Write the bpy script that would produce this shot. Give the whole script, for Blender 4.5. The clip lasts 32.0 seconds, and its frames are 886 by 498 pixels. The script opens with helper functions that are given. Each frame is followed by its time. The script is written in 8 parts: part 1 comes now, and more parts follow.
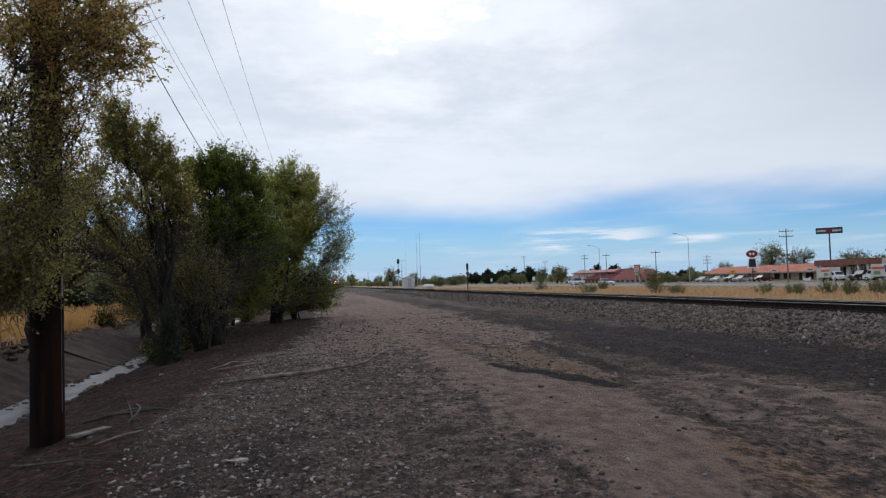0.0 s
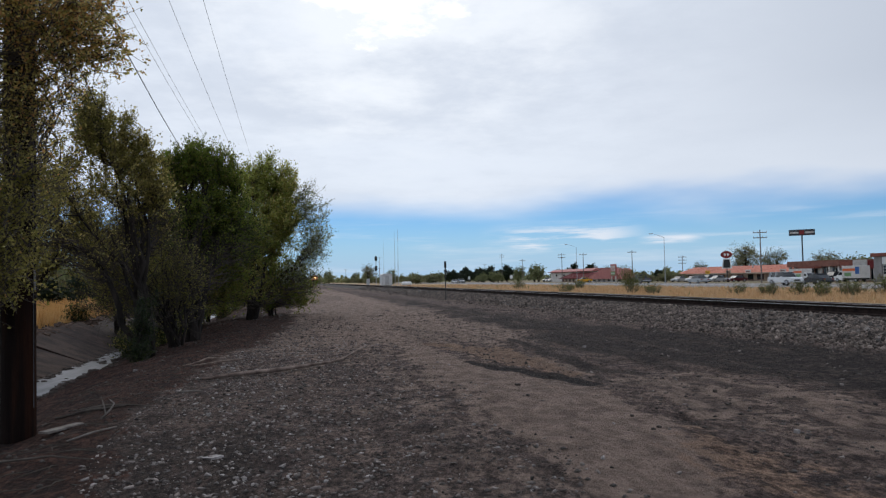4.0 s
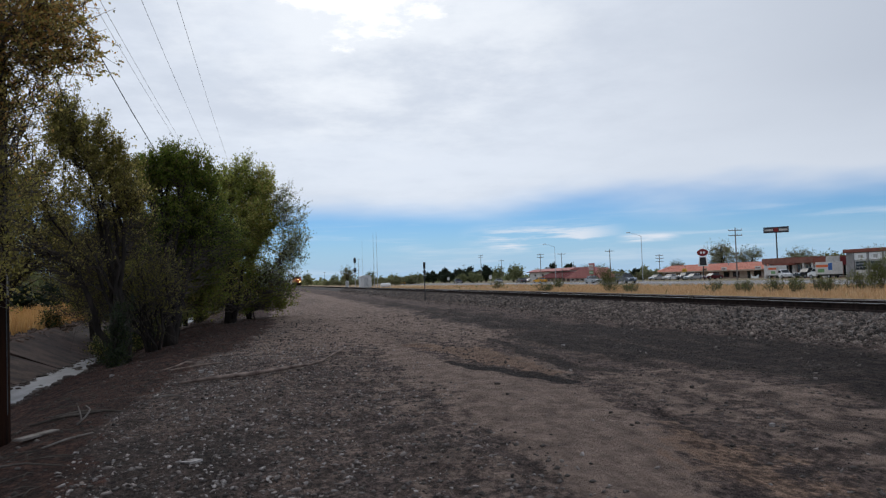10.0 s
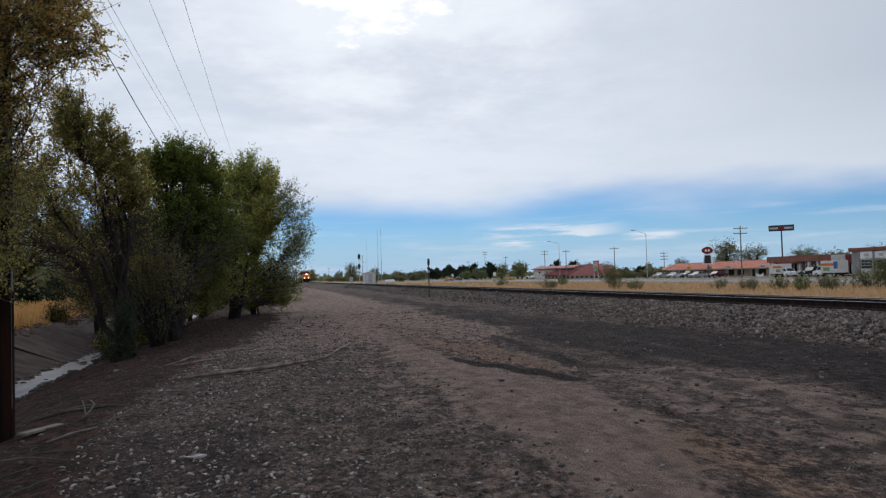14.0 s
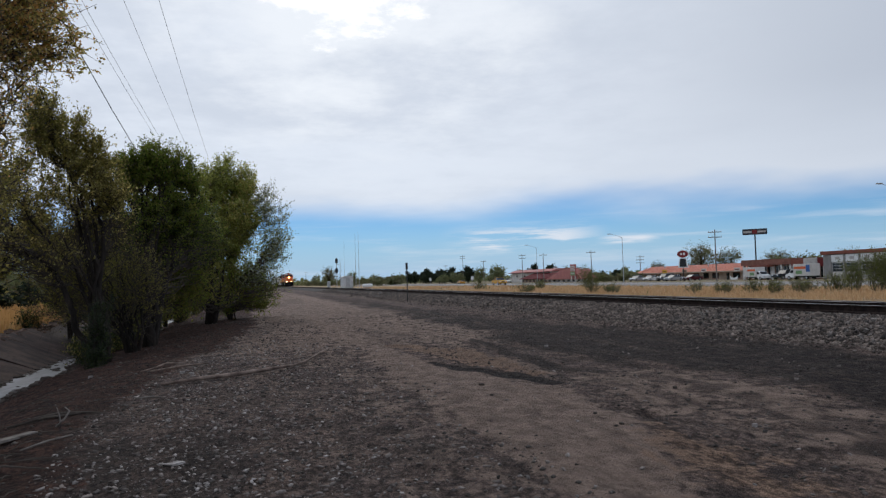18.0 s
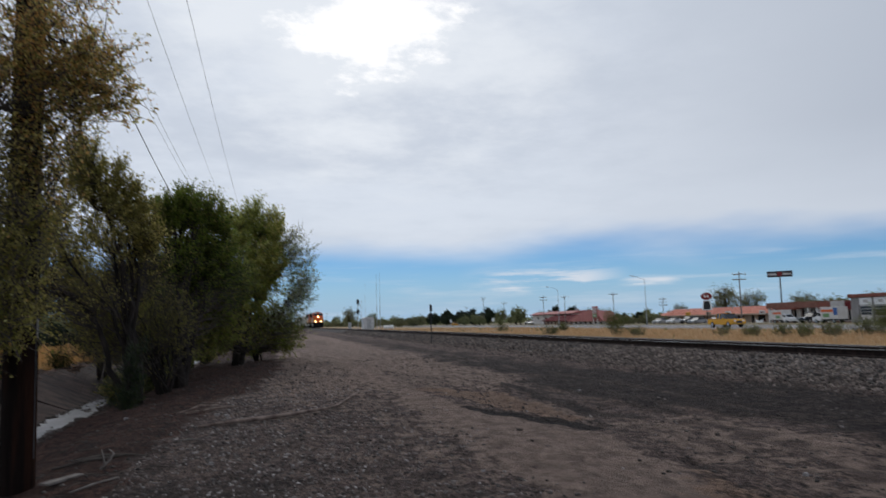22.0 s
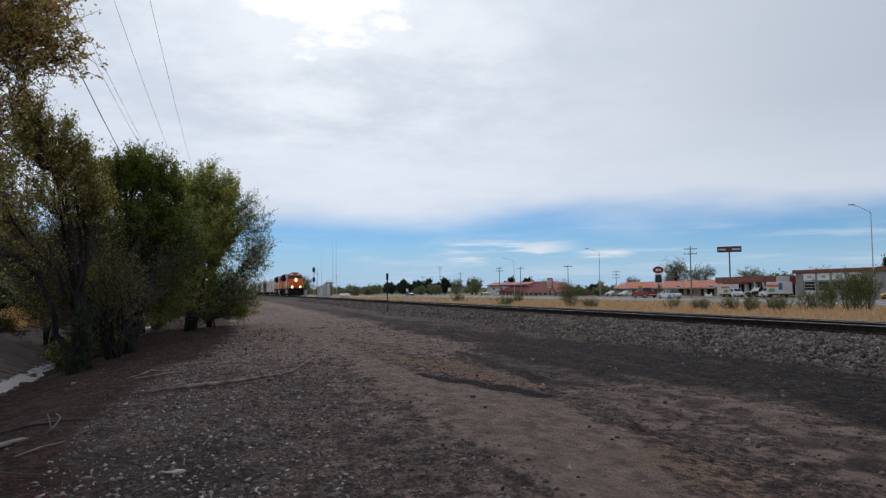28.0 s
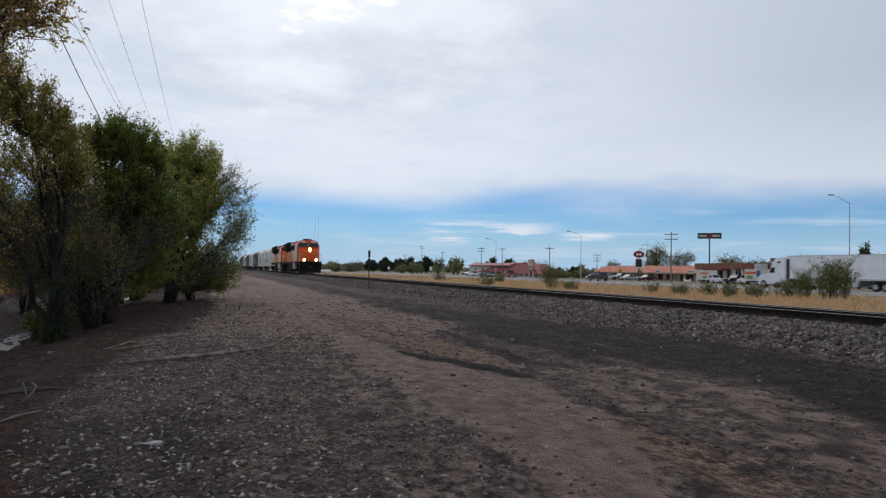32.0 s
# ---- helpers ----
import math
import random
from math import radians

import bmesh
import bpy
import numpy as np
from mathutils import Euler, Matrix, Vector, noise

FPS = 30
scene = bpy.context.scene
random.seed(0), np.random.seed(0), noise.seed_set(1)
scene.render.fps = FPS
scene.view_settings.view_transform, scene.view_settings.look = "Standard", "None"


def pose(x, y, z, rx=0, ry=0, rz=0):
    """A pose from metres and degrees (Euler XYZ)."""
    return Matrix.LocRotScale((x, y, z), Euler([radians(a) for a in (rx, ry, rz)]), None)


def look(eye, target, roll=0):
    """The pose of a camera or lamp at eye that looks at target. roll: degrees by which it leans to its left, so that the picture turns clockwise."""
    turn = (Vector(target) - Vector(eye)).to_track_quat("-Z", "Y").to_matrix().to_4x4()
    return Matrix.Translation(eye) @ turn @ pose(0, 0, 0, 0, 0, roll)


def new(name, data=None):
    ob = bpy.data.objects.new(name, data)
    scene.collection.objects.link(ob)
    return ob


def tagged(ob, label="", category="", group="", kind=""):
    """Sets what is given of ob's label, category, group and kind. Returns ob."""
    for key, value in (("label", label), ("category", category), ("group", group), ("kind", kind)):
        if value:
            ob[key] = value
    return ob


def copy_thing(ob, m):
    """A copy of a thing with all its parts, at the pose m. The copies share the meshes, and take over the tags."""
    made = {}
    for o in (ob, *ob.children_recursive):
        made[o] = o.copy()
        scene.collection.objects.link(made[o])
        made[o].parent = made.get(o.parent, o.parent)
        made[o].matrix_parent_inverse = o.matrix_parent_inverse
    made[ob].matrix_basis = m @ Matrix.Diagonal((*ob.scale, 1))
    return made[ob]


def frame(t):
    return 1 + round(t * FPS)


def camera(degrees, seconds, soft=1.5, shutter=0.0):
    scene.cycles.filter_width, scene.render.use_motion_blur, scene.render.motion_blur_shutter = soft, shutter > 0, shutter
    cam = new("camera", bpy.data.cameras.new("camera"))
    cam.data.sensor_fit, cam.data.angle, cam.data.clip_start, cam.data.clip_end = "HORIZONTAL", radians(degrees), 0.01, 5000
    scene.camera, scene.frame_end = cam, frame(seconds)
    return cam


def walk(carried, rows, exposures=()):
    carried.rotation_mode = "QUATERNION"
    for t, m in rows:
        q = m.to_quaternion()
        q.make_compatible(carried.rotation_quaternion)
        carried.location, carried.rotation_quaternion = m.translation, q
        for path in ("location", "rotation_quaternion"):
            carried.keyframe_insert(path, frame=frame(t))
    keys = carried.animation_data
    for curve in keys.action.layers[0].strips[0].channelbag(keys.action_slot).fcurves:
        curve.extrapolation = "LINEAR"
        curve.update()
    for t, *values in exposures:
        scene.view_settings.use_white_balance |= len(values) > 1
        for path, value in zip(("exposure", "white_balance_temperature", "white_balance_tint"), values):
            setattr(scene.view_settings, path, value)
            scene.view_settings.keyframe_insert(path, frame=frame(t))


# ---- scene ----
cam = camera(61.5, 32.0, soft=1.25, shutter=0.5)
# seconds, place, tilt, roll and turn of a camera held by hand
PATH = [
    (0, 0.000, 0.000, 1.550, 92.54, 1.69, 0.00),
    (0.5, -0.000, 0.003, 1.546, 92.50, 1.66, -0.55),
    (1, -0.003, 0.000, 1.547, 92.35, 1.20, -1.77),
    (1.5, -0.012, 0.014, 1.548, 92.09, 0.61, -1.99),
    (2, -0.009, 0.018, 1.549, 92.10, 0.43, -1.82),
    (2.5, -0.008, 0.013, 1.548, 92.09, 0.68, -1.75),
    (3, -0.011, 0.002, 1.551, 92.09, 0.91, -1.78),
    (3.5, -0.012, -0.005, 1.553, 92.40, 1.03, -1.79),
    (5.5, -0.004, 0.000, 1.547, 91.83, 1.66, -1.71),
    (6, -0.008, -0.020, 1.545, 92.08, 1.71, -2.41),
    (6.5, -0.002, -0.021, 1.548, 91.78, 1.82, -2.79),
    (7, -0.003, -0.021, 1.546, 91.73, 1.92, -2.72),
    (7.5, -0.005, -0.029, 1.542, 91.88, 1.60, -3.06),
    (8, -0.005, -0.033, 1.547, 92.46, 1.59, -3.14),
    (8.5, -0.011, -0.025, 1.545, 92.77, 1.68, -3.30),
    (9, -0.013, -0.019, 1.544, 92.56, 1.65, -3.46),
    (9.5, -0.005, -0.018, 1.546, 92.32, 1.72, -3.43),
    (10, -0.004, -0.018, 1.541, 92.35, 1.85, -3.31),
    (10.5, -0.007, -0.029, 1.544, 92.23, 2.03, -3.06),
    (11, -0.006, -0.020, 1.540, 92.22, 1.95, -2.65),
    (11.5, -0.005, -0.019, 1.544, 92.31, 1.77, -2.43),
    (12, -0.010, -0.013, 1.541, 92.37, 1.93, -2.31),
    (12.5, -0.012, -0.012, 1.542, 92.43, 1.91, -2.47),
    (13, -0.013, -0.003, 1.543, 92.17, 1.78, -2.71),
    (13.5, -0.010, 0.008, 1.537, 92.05, 1.67, -2.87),
    (15.5, -0.008, 0.010, 1.539, 92.51, 1.50, -3.32),
    (16, -0.005, 0.012, 1.539, 92.55, 1.87, -3.47),
    (16.5, -0.007, 0.009, 1.543, 92.20, 1.89, -4.03),
    (17, -0.004, 0.011, 1.542, 92.10, 1.81, -4.27),
    (17.5, -0.007, 0.010, 1.541, 92.36, 1.78, -4.47),
    (18, -0.039, 0.005, 1.542, 92.36, 1.72, -4.71),
    (18.5, -0.121, -0.019, 1.554, 92.33, 1.59, -5.35),
    (19, -0.234, -0.081, 1.568, 92.97, 1.60, -6.04),
    (19.5, -0.297, -0.106, 1.578, 92.87, 1.99, -7.54),
    (20, -0.313, -0.099, 1.589, 92.26, 1.64, -5.88),
    (20.5, -0.312, -0.083, 1.592, 93.94, 1.06, -3.91),
    (21, -0.302, -0.074, 1.588, 95.23, 1.76, -2.40),
    (21.5, -0.320, -0.115, 1.583, 96.62, 1.66, -2.04),
    (22, -0.301, -0.076, 1.585, 95.58, 1.48, -3.18),
    (22.5, -0.296, -0.103, 1.593, 92.87, 0.89, -6.41),
    (23, -0.299, -0.100, 1.600, 93.45, 0.48, -5.82),
    (23.5, -0.295, -0.064, 1.588, 93.75, 0.77, -4.15),
    (24, -0.304, -0.052, 1.582, 94.97, 1.05, -3.66),
    (24.5, -0.311, -0.061, 1.582, 95.62, 1.11, -3.81),
    (25, -0.305, -0.049, 1.572, 94.52, 1.12, -4.08),
    (25.5, -0.303, -0.023, 1.581, 94.57, 0.91, -4.56),
    (27.5, -0.303, -0.050, 1.560, 93.81, 0.71, -6.35),
    (28, -0.297, -0.050, 1.558, 93.19, 0.63, -6.53),
    (28.5, -0.304, -0.041, 1.556, 92.25, 0.62, -6.72),
    (29, -0.308, -0.037, 1.557, 92.07, 0.52, -7.15),
    (29.5, -0.302, -0.036, 1.557, 92.03, 0.12, -7.55),
    (30, -0.300, -0.027, 1.552, 91.98, -0.34, -7.66),
    (30.5, -0.298, -0.023, 1.555, 91.80, -0.00, -7.72),
    (31, -0.303, -0.022, 1.552, 91.71, -0.05, -7.73),
    (31.5, -0.307, -0.026, 1.553, 91.82, -0.30, -7.85),
    (32, -0.310, -0.026, 1.550, 91.58, -0.85, -7.95),
]
walk(cam, [(r[0], pose(*r[1:])) for r in PATH], exposures=[(0, 0.02), (4, 0.0), (7, -0.05), (8, -0.13), (9, -0.06), (18, -0.08), (19, -0.2), (20, -0.13), (20.5, -0.12), (21.0, -0.16), (21.5, -0.26), (22.3, -0.18), (23.0, -0.24), (23.5, -0.22), (24.0, -0.34), (24.5, -0.27), (25.0, -0.06), (25.5, -0.04), (28, -0.08), (30, -0.12), (32, -0.06)])

# ---- the plan: x is metres across from the standpoint, y metres along the railway ----
TURN = 9.73
FRAME = pose(0, 0, 0, 0, 0, TURN)
TRACK = 13.2          # centre line of the railway
RAIL_TOP = 0.74
rng = np.random.default_rng(7)


def put(ob, x, y, z=0.0, rz=0.0):
    """Stand a thing in the plan along the railway."""
    ob.matrix_world = FRAME @ pose(x, y, z, 0, 0, rz)
    return ob


def key_points(v, xs, ys):
    return np.interp(v, xs, ys)


def waves(x, y, scale, seed=0.0):
    """Cheap smooth unevenness, about -1 to 1."""
    a = np.sin(x / scale * 2.1 + 1.3 * np.sin(y / scale * 1.7 + seed) + seed)
    b = np.sin(y / scale * 2.6 + 1.1 * np.sin(x / scale * 1.9 - seed * 2) + 2 * seed)
    c = np.sin((x + y) / scale * 3.7 + seed * 3) * np.sin((x - y * 0.7) / scale * 3.1 + seed)
    return (a + b + 0.7 * c) / 2.7


def value_noise(x, y, cell, seed=0):
    """Smooth random values on a grid of that cell size, 0 to 1."""
    u, v = x / cell, y / cell
    i, j = np.floor(u), np.floor(v)
    f, g = u - i, v - j
    f, g = f * f * (3 - 2 * f), g * g * (3 - 2 * g)

    def hashed(a, b):
        h = np.sin(a * 127.1 + b * 311.7 + seed * 74.7) * 43758.5453
        return h - np.floor(h)

    return (hashed(i, j) * (1 - f) + hashed(i + 1, j) * f) * (1 - g) + (hashed(i, j + 1) * (1 - f) + hashed(i + 1, j + 1) * f) * g


def ground_z(x, y):
    """Height of the ground: ditch, dirt lot, railway bank, verge and the fall to the highway."""
    x, y = np.asarray(x, float), np.asarray(y, float)
    z = key_points(x, [-400, -60, -16, -9.2, -8.4, -6.3, -6.0, -5.15, -4.9, -3.4, -2.4, 0, 4, 9.6, 10.6, 12.0, 14.4, 16.4, 19, 30, 52, 76, 95, 120, 400],
                   [-0.5, 0.1, 0.15, 0.12, -0.02, -0.85, -0.92, -0.92, -0.62, -0.2, -0.05, 0, 0, 0.25, 0.30, 0.50, 0.50, 0.28, 0.2, 0.2, -0.2, -0.3, -0.35, -0.7, -1.8])
    near = np.exp(-((y - 14) / 26.0) ** 2)
    lot = np.clip(1 - np.abs(x - 2.5) / 7.5, 0, 1) ** 0.5
    z = z + lot * (0.030 * waves(x, y, 3.1, 0.4) + 0.05 * (value_noise(x, y * 0.6, 0.8, 1) - 0.5) + 0.035 * (value_noise(x, y * 0.8, 0.33, 2) - 0.5) + 0.026 * (value_noise(x, y, 0.16, 6) - 0.5)) * np.maximum(near, 0.4)
    bank = np.clip(1 - np.abs(x + 5.2) / 3.6, 0, 1)
    z = z + bank * (0.10 * waves(x, y, 1.9, 1.0) + 0.05 * waves(x, y, 0.7, 3.0)) * (np.abs(x + 5.55) > 0.5)
    # a washed-out hollow with a broken edge beside the sandy wheel track
    lip = key_points(y, [9.4, 10.3, 11.2, 11.7, 12.4, 13.4], [4.1, 3.98, 3.86, 3.58, 3.32, 3.25])
    d = x - lip
    z = z - 0.035 * np.clip(d / 0.05, 0, 1) * np.exp(-np.clip(d, 0, 9) / 0.5) * np.clip((y - 9.3) / 0.6, 0, 1) * np.clip((13.4 - y) / 0.6, 0, 1)
    z = z + 0.035 * np.exp(-((x - 3.0) / 0.75) ** 2) * np.exp(-((y - 9.5) / 3.5) ** 2)
    z = z - 0.07 * np.exp(-((x - 4.14) / 0.22) ** 2 - ((y - 7.38) / 0.16) ** 2)
    return z


def mesh_ob(name, verts, faces, mat=None, smooth=False):
    me = bpy.data.meshes.new(name)
    me.from_pydata([tuple(v) for v in verts], [], [tuple(f) for f in faces])
    if mat:
        me.materials.append(mat)
    if smooth:
        me.polygons.foreach_set("use_smooth", [True] * len(me.polygons))
    me.update()
    return new(name, me)


def quads_ob(name, verts, mat, quad=4, smooth=False):
    """Many loose faces at once: verts is (n * quad, 3)."""
    n = len(verts) // quad
    me = bpy.data.meshes.new(name)
    me.vertices.add(n * quad)
    me.vertices.foreach_set("co", np.asarray(verts, np.float32).ravel())
    me.loops.add(n * quad)
    me.loops.foreach_set("vertex_index", np.arange(n * quad, dtype=np.int32))
    me.polygons.add(n)
    me.polygons.foreach_set("loop_start", np.arange(n, dtype=np.int32) * quad)
    me.polygons.foreach_set("loop_total", np.full(n, quad, np.int32))
    me.materials.append(mat)
    me.update(calc_edges=True)
    me.validate()
    return new(name, me)


def part(name, bm, material, parent, label="", smooth=False):
    """One bmesh as ONE mesh object under a thing or a part."""
    me = bpy.data.meshes.new(name)
    bm.to_mesh(me)
    bm.free()
    me.materials.append(material)
    if smooth:
        me.polygons.foreach_set("use_smooth", [True] * len(me.polygons))
    ob = new(name, me)
    ob.parent = parent
    if label:
        ob["label"] = label
    return ob


def holder(name, label, category, group="", kind=""):
    return tagged(new(name), label, category, group, kind)


def box(x0, x1, y0, y1, z0, z1, bevel=0.0, bm=None):
    bm = bm or bmesh.new()
    m = Matrix.Translation(((x0 + x1) / 2, (y0 + y1) / 2, (z0 + z1) / 2)) @ Matrix.Diagonal((abs(x1 - x0), abs(y1 - y0), abs(z1 - z0), 1))
    got = bmesh.ops.create_cube(bm, size=1, matrix=m)
    if bevel:
        edges = {e for v in got["verts"] for e in v.link_edges}
        bmesh.ops.bevel(bm, geom=list(edges), offset=bevel, segments=2, affect="EDGES", profile=0.6)
    return bm


def tube(a, b, r0, r1=None, sides=10, bm=None, caps=True):
    bm = bm or bmesh.new()
    a, b = Vector(a), Vector(b)
    d = b - a
    m = Matrix.Translation((a + b) / 2) @ d.to_track_quat("Z", "Y").to_matrix().to_4x4()
    bmesh.ops.create_cone(bm, cap_ends=caps, segments=sides, radius1=r0, radius2=r0 if r1 is None else r1, depth=d.length, matrix=m)
    return bm


def prism(outline, y0, y1, bm=None, axis="y", taper=1.0, inset=0.0):
    """Push a closed outline of (a, z) pairs along y (a is x) or along x (a is y)."""
    bm = bm or bmesh.new()
    rows = []
    for v in (y0, y1):
        rows.append([bm.verts.new((a, v, z) if axis == "y" else (v, a, z)) for a, z in outline])
    n = len(outline)
    for i in range(n):
        j = (i + 1) % n
        bm.faces.new((rows[0][i], rows[0][j], rows[1][j], rows[1][i]))
    bm.faces.new(rows[0][::-1])
    bm.faces.new(rows[1])
    bmesh.ops.recalc_face_normals(bm, faces=bm.faces)
    return bm


def polytube(points, radii, sides=5):
    """Verts and faces of a bending tube."""
    pts = [Vector(p) for p in points]
    verts, faces = [], []
    side = Vector((0.3, 0.9, 0.1))
    for i, p in enumerate(pts):
        d = (pts[min(i + 1, len(pts) - 1)] - pts[max(i - 1, 0)])
        if d.length < 1e-6:
            d = Vector((0, 0, 1))
        d.normalize()
        x = d.cross(side)
        if x.length < 0.05:
            x = d.cross(Vector((1, 0, 0)))
        x.normalize()
        y = d.cross(x)
        for k in range(sides):
            a = 2 * math.pi * k / sides
            verts.append(p + (x * math.cos(a) + y * math.sin(a)) * radii[i])
    for i in range(len(pts) - 1):
        for k in range(sides):
            l = (k + 1) % sides
            faces.append((i * sides + k, i * sides + l, (i + 1) * sides + l, (i + 1) * sides + k))
    faces.append(tuple(range(sides))[::-1])
    faces.append(tuple(range((len(pts) - 1) * sides, len(pts) * sides)))
    return verts, faces


def tubes_mesh(tubes, sides=5):
    vs, fs = [], []
    for pts, rad in tubes:
        v, f = polytube(pts, rad, sides)
        o = len(vs)
        vs += v
        fs += [tuple(i + o for i in q) for q in f]
    return vs, fs

# ---- sky and sun ----
world = bpy.data.worlds.new("world")
scene.world = world
world.use_nodes = True
SUN_UP, SUN_BEARING = 38.0, -6.0


def sky_nodes(nt):
    """A pale overcast with a strip of blue and thin streaks of cloud above the horizon."""
    N, L = nt.nodes, nt.links
    N.clear()

    def math_(op, a, b=None, c=None, clamp=False):
        m = N.new("ShaderNodeMath")
        m.operation, m.use_clamp = op, clamp
        for k, v in enumerate((a, b, c)):
            if v is None:
                continue
            if isinstance(v, (int, float)):
                m.inputs[k].default_value = v
            else:
                L.new(v, m.inputs[k])
        return m.outputs[0]

    def noise_(vec, scale, detail=4, rough=0.55, stretch=(1, 1, 1), shift=(0, 0, 0)):
        mp = N.new("ShaderNodeMapping")
        mp.inputs["Scale"].default_value = stretch
        mp.inputs["Location"].default_value = shift
        L.new(vec, mp.inputs["Vector"])
        n = N.new("ShaderNodeTexNoise")
        n.inputs["Scale"].default_value, n.inputs["Detail"].default_value, n.inputs["Roughness"].default_value = scale, detail, rough
        L.new(mp.outputs[0], n.inputs["Vector"])
        return n.outputs[0]

    def ramp_(v, a, b):
        m = N.new("ShaderNodeMapRange")
        m.interpolation_type = "SMOOTHSTEP"
        m.inputs[1].default_value, m.inputs[2].default_value = a, b
        L.new(v, m.inputs[0])
        return m.outputs[0]

    def mix_(f, a, b):
        m = N.new("ShaderNodeMix")
        m.data_type = "RGBA"
        if isinstance(f, (int, float)):
            m.inputs[0].default_value = f
        else:
            L.new(f, m.inputs[0])
        for k, v in ((6, a), (7, b)):
            if isinstance(v, tuple):
                m.inputs[k].default_value = (*v, 1)
            else:
                L.new(v, m.inputs[k])
        return m.outputs[2]

    co = N.new("ShaderNodeTexCoord").outputs["Generated"]
    sep = N.new("ShaderNodeSeparateXYZ")
    L.new(co, sep.inputs[0])
    up = sep.outputs[2]
    sky = N.new("ShaderNodeTexSky")
    sky.sky_type, sky.sun_disc = "NISHITA", False
    sky.sun_elevation, sky.sun_rotation = radians(SUN_UP), radians(SUN_BEARING)
    sky.altitude, sky.air_density, sky.dust_density, sky.ozone_density = 1400, 1.0, 0.3, 2.0
    blue = N.new("ShaderNodeMix")
    blue.data_type, blue.blend_type = "RGBA", "MULTIPLY"
    blue.inputs[0].default_value = 1.0
    L.new(sky.outputs[0], blue.inputs[6])
    blue.inputs[7].default_value = (0.036, 0.0565, 0.080, 1)
    # the deck of cloud: flat coordinates so that it draws together towards the horizon
    h = math_("ADD", math_("MAXIMUM", up, 0.0), 0.12)
    cx, cy = math_("DIVIDE", sep.outputs[0], h), math_("DIVIDE", sep.outputs[1], h)
    flat = N.new("ShaderNodeCombineXYZ")
    L.new(cx, flat.inputs[0])
    L.new(cy, flat.inputs[1])
    big = noise_(flat.outputs[0], 0.55, 5, 0.5, shift=(2.1, 0.4, 0))
    fine = noise_(flat.outputs[0], 1.9, 6, 0.6, shift=(5.0, 1.0, 3))
    puff = noise_(flat.outputs[0], 2.6, 8, 0.62, shift=(1.3, 2.2, 1))
    curd = noise_(flat.outputs[0], 4.2, 8, 0.66, shift=(0.4, 3.1, 2))
    edge = noise_(co, 3.0, 4, 0.5, stretch=(1, 1, 4))
    lift = math_("ADD", up, math_("MULTIPLY", math_("SUBTRACT", edge, 0.5), 0.10))
    deck = ramp_(lift, 0.066, 0.128)
    body = ramp_(math_("ADD", math_("ADD", math_("MULTIPLY", big, 0.5), math_("MULTIPLY", fine, 0.3)), math_("MULTIPLY", curd, 0.2)), 0.41, 0.59)
    grey = mix_(body, (0.475, 0.545, 0.68), (0.765, 0.835, 0.96))
    # thin bright place before the hidden sun
    away = N.new("ShaderNodeVectorMath")
    away.operation = "DOT_PRODUCT"
    L.new(co, away.inputs[0])
    el, az = radians(24.6), radians(-2.0)
    away.inputs[1].default_value = (math.sin(az) * math.cos(el), math.cos(az) * math.cos(el), math.sin(el))
    near = ramp_(math_("ADD", away.outputs[1], math_("MULTIPLY", math_("SUBTRACT", puff, 0.5), 0.10)), 0.955, 1.0)
    bright = mix_(near, grey, (0.93, 0.97, 1.03))
    spot = ramp_(math_("ADD", away.outputs[1], math_("MULTIPLY", math_("SUBTRACT", curd, 0.5), 0.040)), 0.9925, 0.9995)
    side = ramp_(sep.outputs[0], 0.06, 0.55)
    bright = mix_(math_("MULTIPLY", side, 1.0), bright, (0.40, 0.455, 0.56))
    wide = ramp_(away.outputs[1], 0.55, 1.0)
    bright = mix_(math_("MULTIPLY", wide, 0.48), bright, (0.88, 0.94, 1.03))
    bright = mix_(math_("MULTIPLY", ramp_(lift, 0.26, 0.10), 0.62), bright, (0.75, 0.82, 0.925))
    bright = mix_(spot, bright, (1.22, 1.22, 1.24))
    streak = noise_(co, 3.4, 6, 0.60, stretch=(1.5, 1.5, 20), shift=(0.9, 0.2, 0.1))
    low = math_("MULTIPLY", ramp_(streak, 0.46, 0.74), math_("MULTIPLY", ramp_(up, 0.10, 0.06), 0.42))
    # two banks of streaky cloud low over the town
    side_ = math_("DIVIDE", sep.outputs[0], sep.outputs[1])

    def bank_(at, wide, el, tall, lo, hi):
        m = math_("MULTIPLY", ramp_(math_("ABSOLUTE", math_("SUBTRACT", side_, at)), wide, wide * 0.3), ramp_(math_("ABSOLUTE", math_("SUBTRACT", up, el)), tall, tall * 0.2))
        m = math_("MULTIPLY", m, ramp_(streak2, lo, hi))
        return math_("MULTIPLY", m, ramp_(sep.outputs[1], 0.0, 0.2))

    streak2 = noise_(co, 6.0, 6, 0.6, stretch=(1.4, 1.4, 16), shift=(0.3, 0.1, 0.7))
    low = math_("MAXIMUM", low, math_("MAXIMUM", bank_(0.197, 0.125, 0.050, 0.026, 0.43, 0.62), bank_(0.341, 0.055, 0.0456, 0.008, 0.36, 0.60)))
    haze = mix_(ramp_(up, 0.085, -0.005), blue.outputs[2], (0.39, 0.57, 0.775))
    band = mix_(math_("MULTIPLY", low, 0.9), haze, (0.80, 0.84, 0.92))
    whole = mix_(deck, band, bright)
    bg = N.new("ShaderNodeBackground")
    L.new(whole, bg.inputs[0])
    bg.inputs[1].default_value = 1.0
    out = N.new("ShaderNodeOutputWorld")
    L.new(bg.outputs[0], out.inputs[0])


